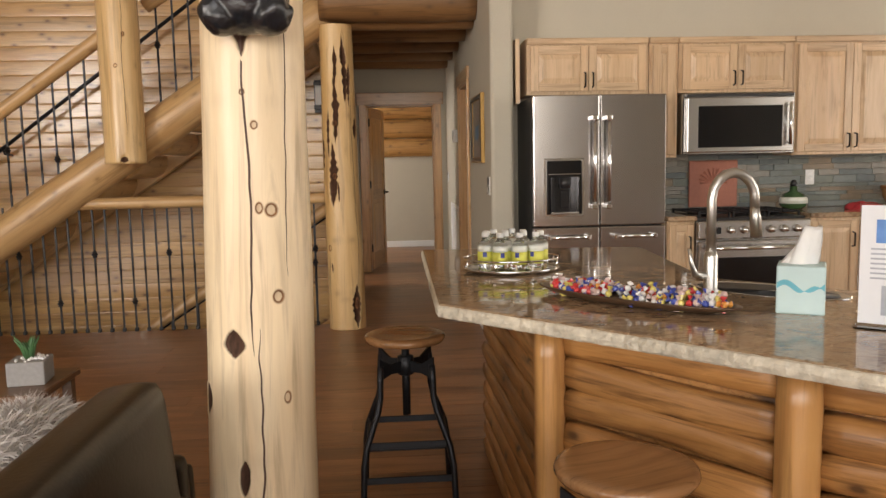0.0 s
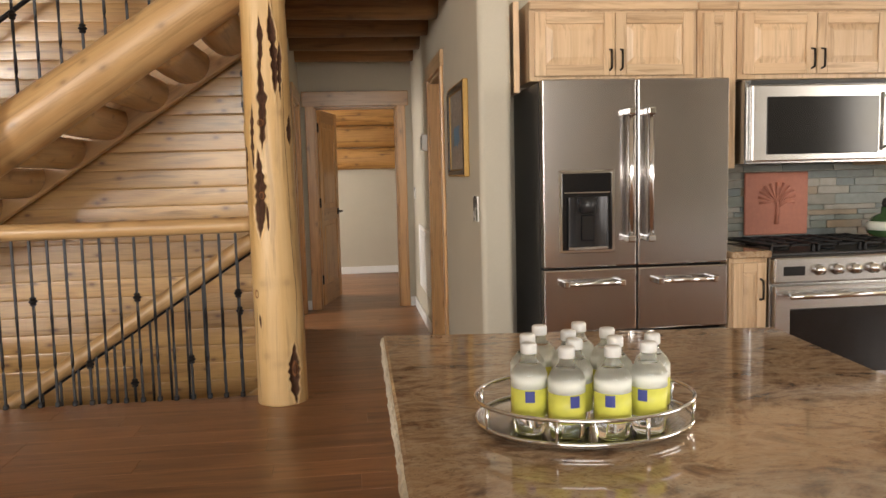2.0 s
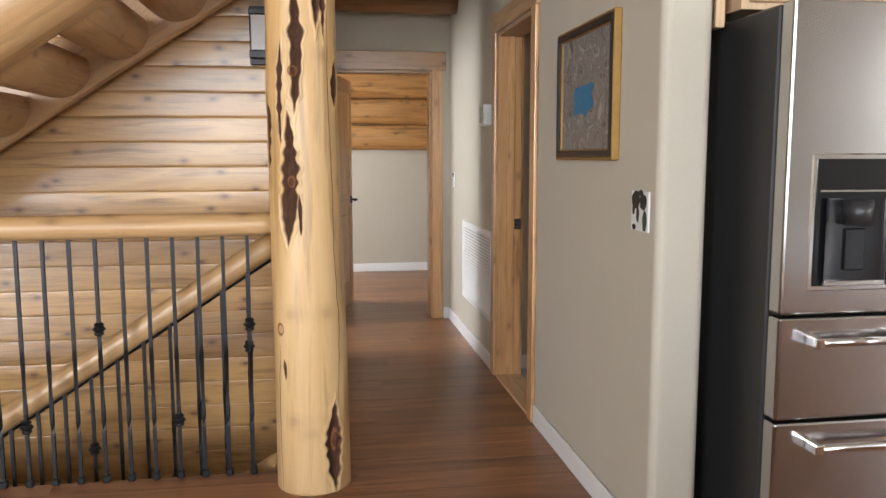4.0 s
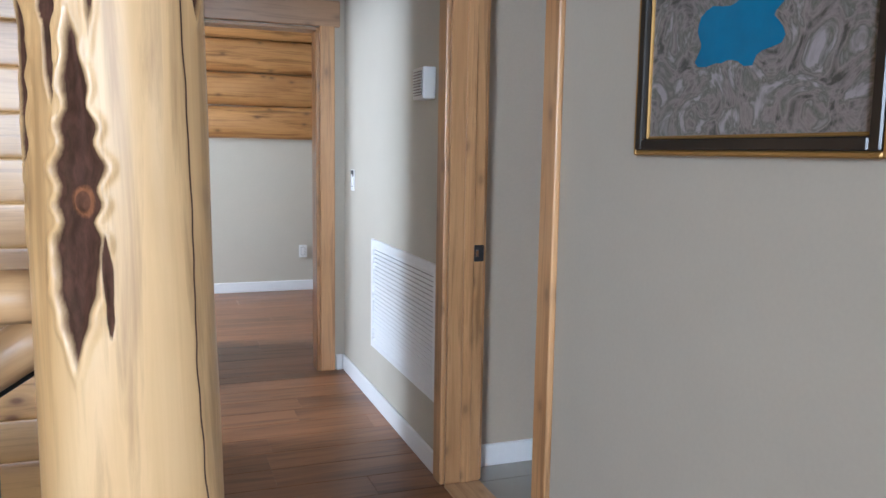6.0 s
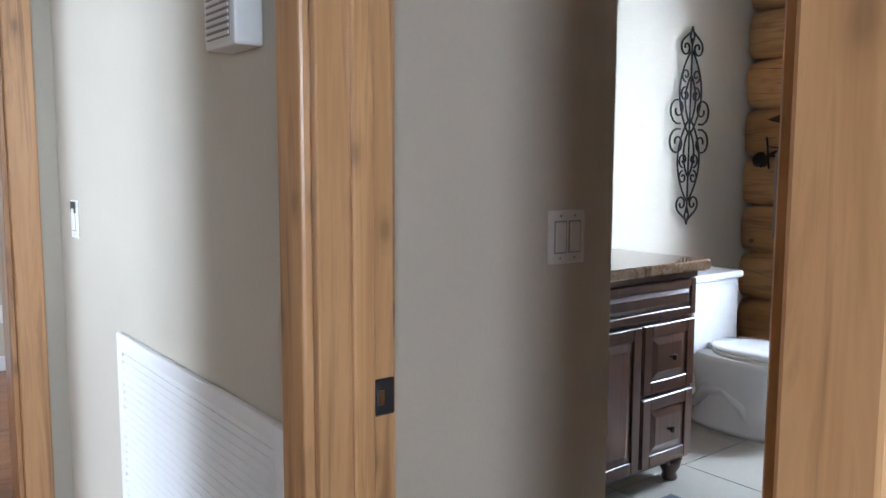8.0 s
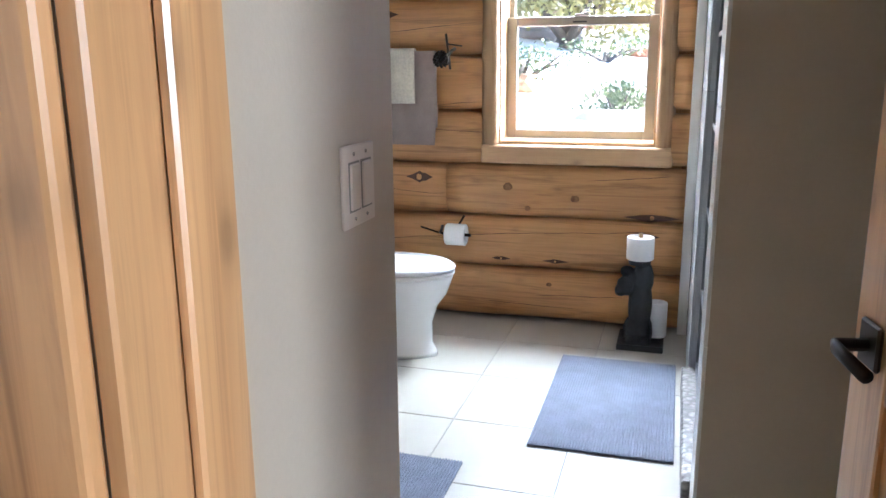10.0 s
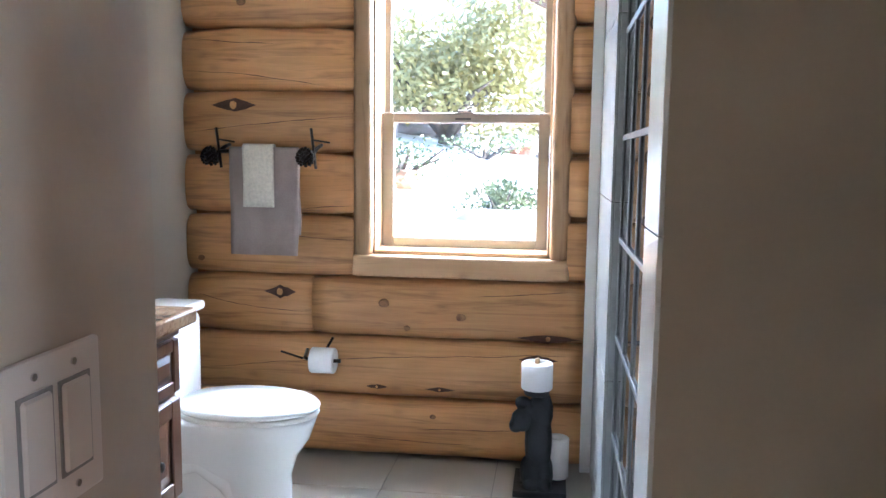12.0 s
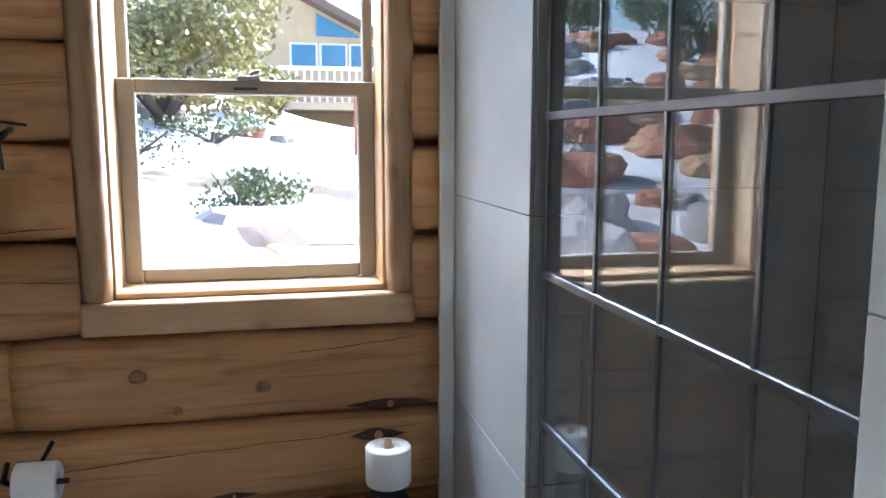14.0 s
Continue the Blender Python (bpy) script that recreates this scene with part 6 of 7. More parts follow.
for y0, y1 in ((WY0 - 0.002, WY0 + 0.02), (WY1 - 0.02, WY1 + 0.002)):
    box("jamb_board", win, M_TRIM_Z, 4.60, 4.76, y0, y1, WZ0, WZ1, 0.003)
box("stool_board", win, M_TRIM_Y, 4.60, 4.76, WY0, WY1, WZ0 - 0.002, WZ0 + 0.018, 0.004)
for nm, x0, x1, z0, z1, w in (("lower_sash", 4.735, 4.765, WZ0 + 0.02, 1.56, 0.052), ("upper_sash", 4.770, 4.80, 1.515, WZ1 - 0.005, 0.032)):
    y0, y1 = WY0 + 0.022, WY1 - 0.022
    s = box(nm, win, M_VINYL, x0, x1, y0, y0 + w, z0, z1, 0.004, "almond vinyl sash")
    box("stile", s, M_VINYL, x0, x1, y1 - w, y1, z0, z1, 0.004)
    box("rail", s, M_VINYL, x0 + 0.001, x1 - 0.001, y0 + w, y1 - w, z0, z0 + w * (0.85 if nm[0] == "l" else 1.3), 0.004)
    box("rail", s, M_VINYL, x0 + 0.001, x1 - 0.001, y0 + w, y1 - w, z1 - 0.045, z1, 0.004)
    g = box("pane", s, M_GLASS, (x0 + x1) / 2 - 0.002, (x0 + x1) / 2 + 0.002, y0 + w - 0.004, y1 - w + 0.004, z0 + 0.03, z1 - 0.03, 0)
    g.visible_shadow = False
lk = box("sash_lock", win, M_VINYL, 4.725, 4.768, 7.34, 7.41, 1.56, 1.572, 0.004)
rod("lock_lever", lk, M_VINYL, [(4.74, 7.375, 1.57), (4.735, 7.36, 1.582), (4.73, 7.34, 1.584)], 0.006, 8)
box("latch", lk, M_BLACK, 4.732, 4.7345, 7.35, 7.42, 1.528, 1.536, 0)

# ---- bathroom: vanity ----
van = thing("vanity", "dark cherry bathroom vanity with raised panels", "vanity", (0, 0, 0))
VX0, VX1, VY = 1.888, 3.19, 7.985
box("body", van, M_VANITY, VX0, VX1, VY + 0.014, 8.618, 0.10, 0.895, 0.003)
box("top_rail", van, M_VANITY, VX0, VX1, VY - 0.004, VY + 0.014, 0.868, 0.895, 0.004)
raised_door("drawer_front", van, VX0 + 0.03, VX1 - 0.015, VY, 0.715, 0.865, M_VANITY, M_VANITY, 0.034)
for i in range(2):
    d = raised_door("door", van, VX0 + 0.03 + i * 0.46, VX0 + 0.03 + (i + 1) * 0.46 - 0.004, VY, 0.12, 0.70, M_VANITY, M_VANITY, 0.05)
    bm = bmesh.new()
    lathe(bm, [(0.001, -0.03), (0.012, -0.028), (0.014, -0.02), (0.006, -0.012), (0.006, 0.0)], 14)
    k = part("knob", bm, M_BRONZE, d, "dark round knob", True)
    k.matrix_basis = pose(VX0 + 0.45 + i * 0.08, VY - 0.012, 0.58, -90, 0, 0)
for z0, z1 in ((0.42, 0.70), (0.12, 0.405)):
    d = raised_door("drawer", van, VX0 + 0.96, VX1 - 0.015, VY, z0, z1, M_VANITY, M_VANITY, 0.05)
    bm = bmesh.new()
    lathe(bm, [(0.001, -0.03), (0.012, -0.028), (0.014, -0.02), (0.006, -0.012), (0.006, 0.0)], 14)
    k = part("knob", bm, M_BRONZE, d, "dark round knob", True)
    k.matrix_basis = pose((VX0 + 0.96 + VX1 - 0.015) / 2, VY - 0.012, (z0 + z1) / 2, -90, 0, 0)
for x in (VX0 + 0.05, VX1 - 0.06):
    turned("foot", van, M_VANITY, [(0.03, 0.0), (0.035, 0.01), (0.028, 0.03), (0.045, 0.06), (0.05, 0.10)], 16, (x, VY + 0.06))
    box("foot_block", van, M_VANITY, x - 0.05, x + 0.05, VY + 0.03, VY + 0.10, 0.075, 0.101, 0.004)
vt = box("vanity_countertop", None, M_GRANITE, 1.876, 3.225, 7.945, 8.617, 0.896, 0.94, 0.008, "", 2)
tagged(vt, "polished brown granite vanity top", "countertop")
vb = thing("vessel_sink", "clear glass vessel sink with dark pump on vanity", "sink", (2.22, 8.22, 0.94))
turned("bowl", vb, M_BOTTLE, [(0.001, 0.0), (0.07, 0.0), (0.15, 0.05), (0.19, 0.13), (0.183, 0.13), (0.14, 0.055), (0.06, 0.012), (0.001, 0.012)], 32)
sd = thing("soap_pump", "dark soap pump bottle beside the sink", "soap dispenser", (2.36, 8.06, 0.94))
turned("bottle", sd, M_BLACK, [(0.001, 0), (0.032, 0), (0.034, 0.01), (0.034, 0.10), (0.015, 0.125), (0.012, 0.15), (0.001, 0.15)], 20)
rod("pump", sd, M_CHROME, [(0, 0, 0.15), (0, 0, 0.18), (-0.03, 0, 0.18)], 0.006, 8)
tc = thing("tissue_box", "dark grey tissue box with white tissue on vanity", "tissue box", (2.72, 8.42, 0.94))
box("carton", tc, plain("dark_card", (0.06, 0.065, 0.055), 0.6, 0, 20, 0.3, 0.0), -0.115, 0.115, -0.06, 0.06, 0, 0.09, 0.003)
bm = bmesh.new()
bmesh.ops.create_cone(bm, cap_ends=True, segments=16, radius1=0.04, radius2=0.008, depth=0.1, matrix=Matrix.Translation((0, 0, 0.135)))
bmesh.ops.subdivide_edges(bm, edges=list(bm.edges), cuts=3, use_grid_fill=True)
for v in bm.verts:
    v.co += Vector((0.012 * noise.noise(v.co * 40), 0.008 * noise.noise(v.co * 35 + Vector((3, 0, 0))), 0))
part("tissue", bm, M_TISSUE, tc, "white tissue", True)

# ---- toilet: back to the north wall, bowl to the south ----
TX, TYB = 3.95, 8.575
to = thing("toilet", "white two-piece elongated toilet with closed lid", "toilet", (TX, TYB, 0))


def oval(w, l0, l1, n=40, pw=2.3):
    """An elongated seat outline: y from -l1 (front) to -l0 (back)."""
    out = []
    cy, b = -(l0 + l1) / 2, (l1 - l0) / 2
    for k in range(n):
        a = 2 * math.pi * k / n
        c, s = math.cos(a), math.sin(a)
        q = pw if s > 0 else 2.0
        out.append((w / 2 * math.copysign(abs(c) ** (2 / q), c) * (1.0 if s > 0 else 1 - 0.06 * s * s), cy + b * math.copysign(abs(s) ** (2 / q), s)))
    return out


def loft(bm, rings):
    vr = [[bm.verts.new(p) for p in r] for r in rings]
    for a, b in zip(vr, vr[1:]):
        for k in range(len(a)):
            bm.faces.new((a[k], a[(k + 1) % len(a)], b[(k + 1) % len(b)], b[k]))
    bm.faces.new(vr[0][::-1])
    bm.faces.new(vr[-1])
    bmesh.ops.recalc_face_normals(bm, faces=bm.faces)
    return bm


def ring(w, l0, l1, z, pw=2.3):
    return [(x, y, z) for x, y in oval(w, l0, l1, 40, pw)]


part("bowl", loft(bmesh.new(), [ring(0.25, 0.08, 0.67, 0.0), ring(0.245, 0.08, 0.665, 0.02), ring(0.225, 0.10, 0.645, 0.06), ring(0.22, 0.11, 0.645, 0.16), ring(0.25, 0.10, 0.67, 0.24), ring(0.31, 0.08, 0.715, 0.30), ring(0.355, 0.06, 0.735, 0.355), ring(0.37, 0.05, 0.745, 0.385), ring(0.365, 0.05, 0.742, 0.392)]), M_PORC, to, "", True)
part("seat", loft(bmesh.new(), [ring(0.372, 0.22, 0.748, 0.394), ring(0.378, 0.22, 0.752, 0.400), ring(0.378, 0.22, 0.752, 0.410), ring(0.370, 0.225, 0.747, 0.414)]), M_PLASTIC, to, "white plastic seat", True)
part("lid", loft(bmesh.new(), [ring(0.374, 0.215, 0.750, 0.417), ring(0.382, 0.212, 0.755, 0.422), ring(0.382, 0.212, 0.755, 0.432), ring(0.36, 0.225, 0.74, 0.442), ring(0.2, 0.32, 0.6, 0.446)]), M_PORC, to, "closed white lid", True)
box("tank", to, M_PORC, -0.215, 0.215, -0.20, -0.008, 0.37, 0.735, 0.03, "white porcelain tank", 4)
tl = box("tank_lid", to, M_PORC, -0.228, 0.228, -0.212, -0.002, 0.737, 0.775, 0.014, "", 3)
turned("flush_button", tl, M_CHROME, [(0.024, 0.774), (0.024, 0.778), (0.001, 0.780)], 20, (0, -0.10), "chrome flush button")
for s in (-1, 1):
    rod("trapway", to, M_PORC, [(s * 0.085, -0.14, 0.10), (s * 0.088, -0.22, 0.19), (s * 0.088, -0.32, 0.21), (s * 0.085, -0.42, 0.14), (s * 0.078, -0.46, 0.05)], [0.024, 0.034, 0.034, 0.034, 0.024], 16)
box("hinge_block", to, M_PLASTIC, -0.09, 0.09, -0.235, -0.205, 0.394, 0.43, 0.008)

# ---- scrollwork on the north wall ----
scr = thing("iron_scrollwork", "black wrought-iron scroll panel on cream wall", "wall decor", (3.985, 8.60, 1.01))


def scroll(cx, cz, r, turns, start, sx, lead=()):
    pts = list(lead)
    n = int(14 * abs(turns))
    for i in range(n + 1):
        u = i / n
        a = start + turns * 2 * math.pi * u
        rr = r * (1 - 0.78 * u)
        pts.append((cx + sx * rr * math.cos(a), 0, cz + rr * math.sin(a)))
    return pts


TH = 1.03
for s in (-1, 1):
    for z0, z1, w in ((0.12, 0.56, 0.095), (0.47, 0.91, 0.095), (0.25, 0.50, 0.045), (0.53, 0.78, 0.045)):
        rod("leaf_loop", scr, M_IRON, [(s * w * math.sin(math.pi * u) ** 0.8, 0.0, z0 + (z1 - z0) * u) for u in [i / 14 for i in range(15)]], 0.0055, 6)
    for cz, r, st in ((0.60, 0.075, -1.9), (0.43, 0.075, 1.9)):
        rod("scroll", scr, M_IRON, scroll(s * 0.105, cz, r, 1.35 if st < 0 else -1.35, st, s), 0.0055, 6)
    for cz, r, d in ((0.78, 0.036, 1), (0.68, 0.04, -1), (0.34, 0.04, 1), (0.25, 0.036, -1)):
        rod("scroll", scr, M_IRON, scroll(s * 0.045, cz, r, 1.2 * d, -1.5 * d, s), 0.005, 6)
    for cz, d in ((0.11, 1), (0.92, -1)):
        rod("scroll", scr, M_IRON, scroll(s * 0.05, cz, 0.048, 1.25 * d, -1.2 * d, s, [(0, 0, cz - d * 0.09)]), 0.0055, 6)
rod("tip", scr, M_IRON, [(0, 0, 0.0), (0.018, 0, 0.05), (0, 0, 0.10), (-0.018, 0, 0.05), (0, 0, 0.0)], 0.005, 6)
rod("tip", scr, M_IRON, [(0, 0, TH), (0.018, 0, TH - 0.05), (0, 0, TH - 0.10), (-0.018, 0, TH - 0.05), (0, 0, TH)], 0.005, 6)
rod("stem", scr, M_IRON, [(0, 0.0, 0.06), (0, 0.0, 0.97)], 0.005, 6)

# ---- drying cracks and knots on the bathroom logs ----
lb = bpy.data.objects["logs_bath"]


def log_face(z):
    """How far the logs' front lies in at a height, and the row's middle."""
    zc = LOG_Z + LOG_P * (math.floor((z - LOG_Z) / LOG_P) + 0.5)
    rel = min(0.97, abs(z - zc) / 0.1362)
    return 4.62 - 0.1362 * 0.58 * (1 - rel ** (2 / 0.74)) ** (0.74 / 2)


def log_crack(points, width, seed):
    """A drying crack along (y, z) points, drawn on the logs' rounded fronts."""
    bm = bmesh.new()
    prev = None
    span = sum(abs(q[0] - p[0]) for p, q in zip(points, points[1:]))
    done = 0.0
    for p, q in zip(points, points[1:]):
        n = max(6, int(abs(q[0] - p[0]) / 0.012))
        for j in range(n + 1):
            u = j / n
            y, z = p[0] + (q[0] - p[0]) * u, p[1] + (q[1] - p[1]) * u
            z += 0.006 * noise.noise(Vector((y * 7, seed, 0))) + 0.0015 * noise.noise(Vector((y * 45, seed, 4)))
            v = (done + abs(q[0] - p[0]) * u) / span
            h = width * (0.35 + 0.9 * abs(noise.noise(Vector((y * 9, seed, 2))))) * min(1, 6 * v + 0.15, 6 * (1 - v) + 0.15)
            x = log_face(z) - 0.0065
            row = [bm.verts.new((x, y, z - h)), bm.verts.new((x, y, z + h))]
            if prev:
                bm.faces.new((prev[0], row[0], row[1], prev[1]))
            prev = row
        done += abs(q[0] - p[0])
    part("crack", bm, M_BARK, lb, "dark drying crack")


def log_knot(y, z, r, tail, seed, eye=True):
    """A knot; an eye has a dark pointed hollow round a paler core."""
    x = log_face(z)
    if eye:
        bm = bmesh.new()
        bmesh.ops.create_icosphere(bm, subdivisions=4, radius=1.0)
        for v in bm.verts:
            c = v.co.copy()
            pinch = max(0.0, 1 - abs(c.y)) ** 0.6
            lift = 1 + 0.35 * noise.noise(Vector((c.y * 3, seed, 1)))
            v.co = Vector((c.x * 0.006, c.y * tail, math.copysign(min(abs(c.z), 1) * r * 1.15 * pinch * lift, c.z)))
        part("knot_hollow", bm, M_BARK, lb, "dark pointed knot hollow", True).location = (x - 0.002, y, z)
    bm = bmesh.new()
    bmesh.ops.create_icosphere(bm, subdivisions=4, radius=1.0)
    for v in bm.verts:
        k = 1 + 0.2 * noise.noise(v.co * 2.5 + Vector((seed, 0, 0)))
        v.co = Vector((v.co.x * (0.009 if eye else 0.005), v.co.y * r * k * (0.8 if eye else 1.1), v.co.z * r * k * (0.8 if eye else 0.9)))
    part("knot", bm, M_BATHLOG if eye else M_KNOT, lb, "round knot", True).location = (x - 0.002, y, z)


CRACKS = (((8.60, 1.728), (8.34, 1.714), (7.99, 1.666)), ((8.60, 1.455), (8.34, 1.491), (7.85, 1.531)), ((8.11, 1.008), (7.85, 0.991)),
          ((8.60, 0.741), (8.37, 0.686), (8.05, 0.664)), ((8.60, 0.379), (8.19, 0.433), (7.64, 0.475), (6.90, 0.515)), ((8.11, 1.123), (7.85, 1.144)),
          ((7.55, 0.15), (7.1, 0.17)), ((7.85, 0.10), (7.3, 0.09)), ((8.55, 1.86), (8.2, 1.84)), ((6.90, 0.79), (7.3, 0.76)))
for i, pts in enumerate(CRACKS):
    log_crack(pts, 0.0024, i * 1.7)
for i, (y, z, r, tail, eye) in enumerate(((8.383, 1.578, 0.026, 0.105, True), (8.179, 0.752, 0.024, 0.075, True), (7.702, 0.717, 0.021, 0, False), (7.359, 0.666, 0.019, 0, False),
                                          (7.60, 0.607, 0.014, 0, False), (7.735, 0.335, 0.010, 0.05, True), (7.45, 0.335, 0.009, 0.07, True), (8.55, 0.895, 0.014, 0, False),
                                          (6.98, 0.583, 0.017, 0.14, True), (7.02, 0.490, 0.022, 0.085, True), (8.34, 2.02, 0.018, 0, False), (8.1, 2.28, 0.016, 0, False), (7.48, 0.21, 0.012, 0, False))):
    log_knot(y, z, r, tail, i * 2.3, eye)

# ---- towel bar, towels ----
M_TOWEL = plain("taupe_terry", (0.27, 0.215, 0.19), 0.95, 0, 220, 0.15, 0.6, 0, 0.003)
M_LACE = plain("cream_lace", (0.60, 0.56, 0.47), 0.9, 0, 90, 0.25, 0.8, 0, 0.004)
tb2 = thing("towel_bar", "dark iron twig towel bar with pinecone ends", "towel bar", (4.42, 8.20, 1.375))
rod("bar", tb2, M_BRONZE, [(0, -0.22, 0.0), (0.004, 0, 0.005), (0, 0.20, 0)], 0.008, 8)
for y in (-0.22, 0.20):
    rod("bracket", tb2, M_BRONZE, [(0, y, 0), (0.06, y, 0.02), (0.11, y, 0.03)], 0.009, 8)
    rod("twig", tb2, M_BRONZE, [(-0.005, y - 0.01, -0.07), (0.0, y, 0.0), (0.0, y + 0.012, 0.10)], 0.006, 6)
    rod("twig", tb2, M_BRONZE, [(0.0, y, 0.05), (0.0, y - 0.07, 0.04)], 0.004, 6)
    bm = bmesh.new()
    for i in range(60):
        u = i / 60
        a = i * 2.4
        r = 0.032 * math.sin(math.pi * (0.12 + 0.85 * u)) ** 0.8
        bmesh.ops.create_cone(bm, cap_ends=True, segments=5, radius1=0.009, radius2=0.001, depth=0.014, matrix=Matrix.Translation((r * math.cos(a), 0.04 + 0.002 + r * math.sin(a) - 0.04, -0.035 + 0.07 * u)) @ Euler((a, 1.3, 0)).to_matrix().to_4x4())
    bmesh.ops.create_icosphere(bm, subdivisions=2, radius=0.026)
    pc = part("pinecone", bm, M_BRONZE, tb2, "dark metal pinecone")
    pc.location = (-0.02, y + 0.03, -0.02)


def hung_towel(name, label, y0, y1, ztop, zf, zb, x, material, thick=0.012, seed=0):
    """A towel folded over the bar, both leaves hanging."""
    bm = bmesh.new()
    prof = [(x - 0.020, zf)]
    for i in range(1, 9):
        prof.append((x - 0.020, zf + (ztop - 0.02 - zf) * i / 8))
    for i in range(1, 7):
        a = math.pi - math.pi * i / 6
        prof.append((x + 0.020 * math.cos(a), ztop - 0.02 + 0.02 * math.sin(a)))
    for i in range(1, 7):
        prof.append((x + 0.020, ztop - 0.02 - (ztop - 0.02 - zb) * i / 6))
    n = 14
    rows = []
    for px, pz in prof:
        rows.append([bm.verts.new((px + 0.010 * noise.noise(Vector((j * 0.35 + seed, pz * 3, seed))), y0 + (y1 - y0) * j / n + 0.006 * noise.noise(Vector((pz * 6, j, seed))), pz)) for j in range(n + 1)])
    for a, b in zip(rows, rows[1:]):
        for j in range(n):
            bm.faces.new((a[j], a[j + 1], b[j + 1], b[j]))
    bmesh.ops.recalc_face_normals(bm, faces=bm.faces)
    ob = finish(name, bm, material, None, "", True)
    md = ob.modifiers.new("thick", "SOLIDIFY")
    md.thickness = thick
    return tagged(ob, label, "towel")


hung_towel("bath_towel", "taupe terry towel folded over the bar", 8.045, 8.345, 1.395, 0.935, 1.02, 4.415, M_TOWEL, 0.014, 1)
hung_towel("lace_hand_towel", "cream lace hand towel over taupe towel", 8.145, 8.28, 1.408, 1.14, 1.25, 4.412, M_LACE, 0.006, 5)
bpy.data.objects["lace_hand_towel"].location.x = -0.012

# ---- paper holders ----
M_TP = plain("white_paper_roll", (0.80, 0.80, 0.79), 0.9, 0, 90, 0.04, 0.4, 0, 0.002)


def paper_roll(parent, name="roll", r=0.056, w=0.105):
    bm = bmesh.new()
    lathe(bm, [(0.02, 0.002), (r - 0.003, 0.0), (r, 0.004), (r, w - 0.004), (r - 0.003, w), (0.02, w - 0.002), (0.02, 0.002)], 32)
    bmesh.ops.recalc_face_normals(bm, faces=bm.faces)
    return part(name, bm, M_TP, parent, "white paper roll", True)


th = thing("paper_holder", "dark iron twig holder with paper roll", "toilet paper holder", (4.43, 7.98, 0.475))
rod("arm", th, M_BRONZE, [(0.10, 0.07, 0.02), (0.03, 0.06, 0.0), (0.0, 0.03, 0.0), (0.0, -0.11, 0.0)], 0.008, 8)
rod("twig", th, M_BRONZE, [(-0.01, 0.155, 0.035), (0.0, 0.06, 0.005)], 0.005, 6)
rod("twig", th, M_BRONZE, [(0.06, -0.06, 0.09), (0.06, -0.02, 0.02), (0.1, 0.04, 0.02)], 0.006, 6)
pr = paper_roll(th)
pr.matrix_basis = pose(0, 0.02, 0, 90, 0, 0)
bm = bmesh.new()
for cx, cy, cz, rx, ry, rz in ((0, -0.012, 0.20, 0.058, 0.056, 0.16), (0, -0.02, 0.33, 0.052, 0.05, 0.09), (-0.015, 0.055, 0.295, 0.045, 0.045, 0.05), (-0.03, 0.08, 0.275, 0.032, 0.03, 0.03), (-0.01, 0.055, 0.365, 0.026, 0.034, 0.026),
                               (0, 0.02, 0.34, 0.04, 0.05, 0.035), (0, 0.012, 0.07, 0.065, 0.05, 0.08), (0, -0.035, 0.07, 0.065, 0.04, 0.08), (-0.05, 0.012, 0.035, 0.045, 0.036, 0.03), (-0.05, -0.04, 0.035, 0.045, 0.032, 0.03)):
    bmesh.ops.create_icosphere(bm, subdivisions=3, radius=1.0, matrix=Matrix.Translation((cx, cy, cz)) @ Matrix.Diagonal((rx, ry, rz, 1)))
for v in bm.verts:
    v.co += Vector((v.co.x, v.co.y, 0)).normalized() * 0.004 * noise.noise(v.co * 60)
add_box(bm, -0.11, 0.13, -0.13, 0.085, 0.0, 0.028)
lathe(bm, [(0.001, 0.40), (0.05, 0.40), (0.055, 0.425), (0.001, 0.425)], 20)
bs2 = finish("bear_paper_stand", bm, plain("black_cast_bear", (0.012, 0.013, 0.016), 0.5, 0, 80, 0.3, 0.6, 0, 0.004), None, "", True)
bs2.location = (4.345, 7.02, 0.0)
md = bs2.modifiers.new("blend", "REMESH")
md.mode, md.voxel_size, md.use_smooth_shade = "VOXEL", 0.004, True
tagged(bs2, "black bear figure stand for spare paper rolls", "paper stand")
rl = thing("paper_roll", "white paper roll on the bear stand", "paper roll", (4.345, 7.02, 0.425))
paper_roll(rl, "paper", 0.064, 0.108)
rod("dowel", rl, M_TRIM_Z, [(0, 0, 0.0), (0, 0, 0.125)], 0.010, 10, "pale wooden dowel")
r2 = thing("paper_roll", "spare white paper roll standing behind bear", "paper roll", (4.41, 6.93, 0.03))
paper_roll(r2, "paper", 0.05, 0.17)

# ---- rugs ----
M_RUG = plain("blue_grey_chenille", (0.15, 0.165, 0.21), 0.95, 0, 160, 0.25, 0.9, 0, 0.006)


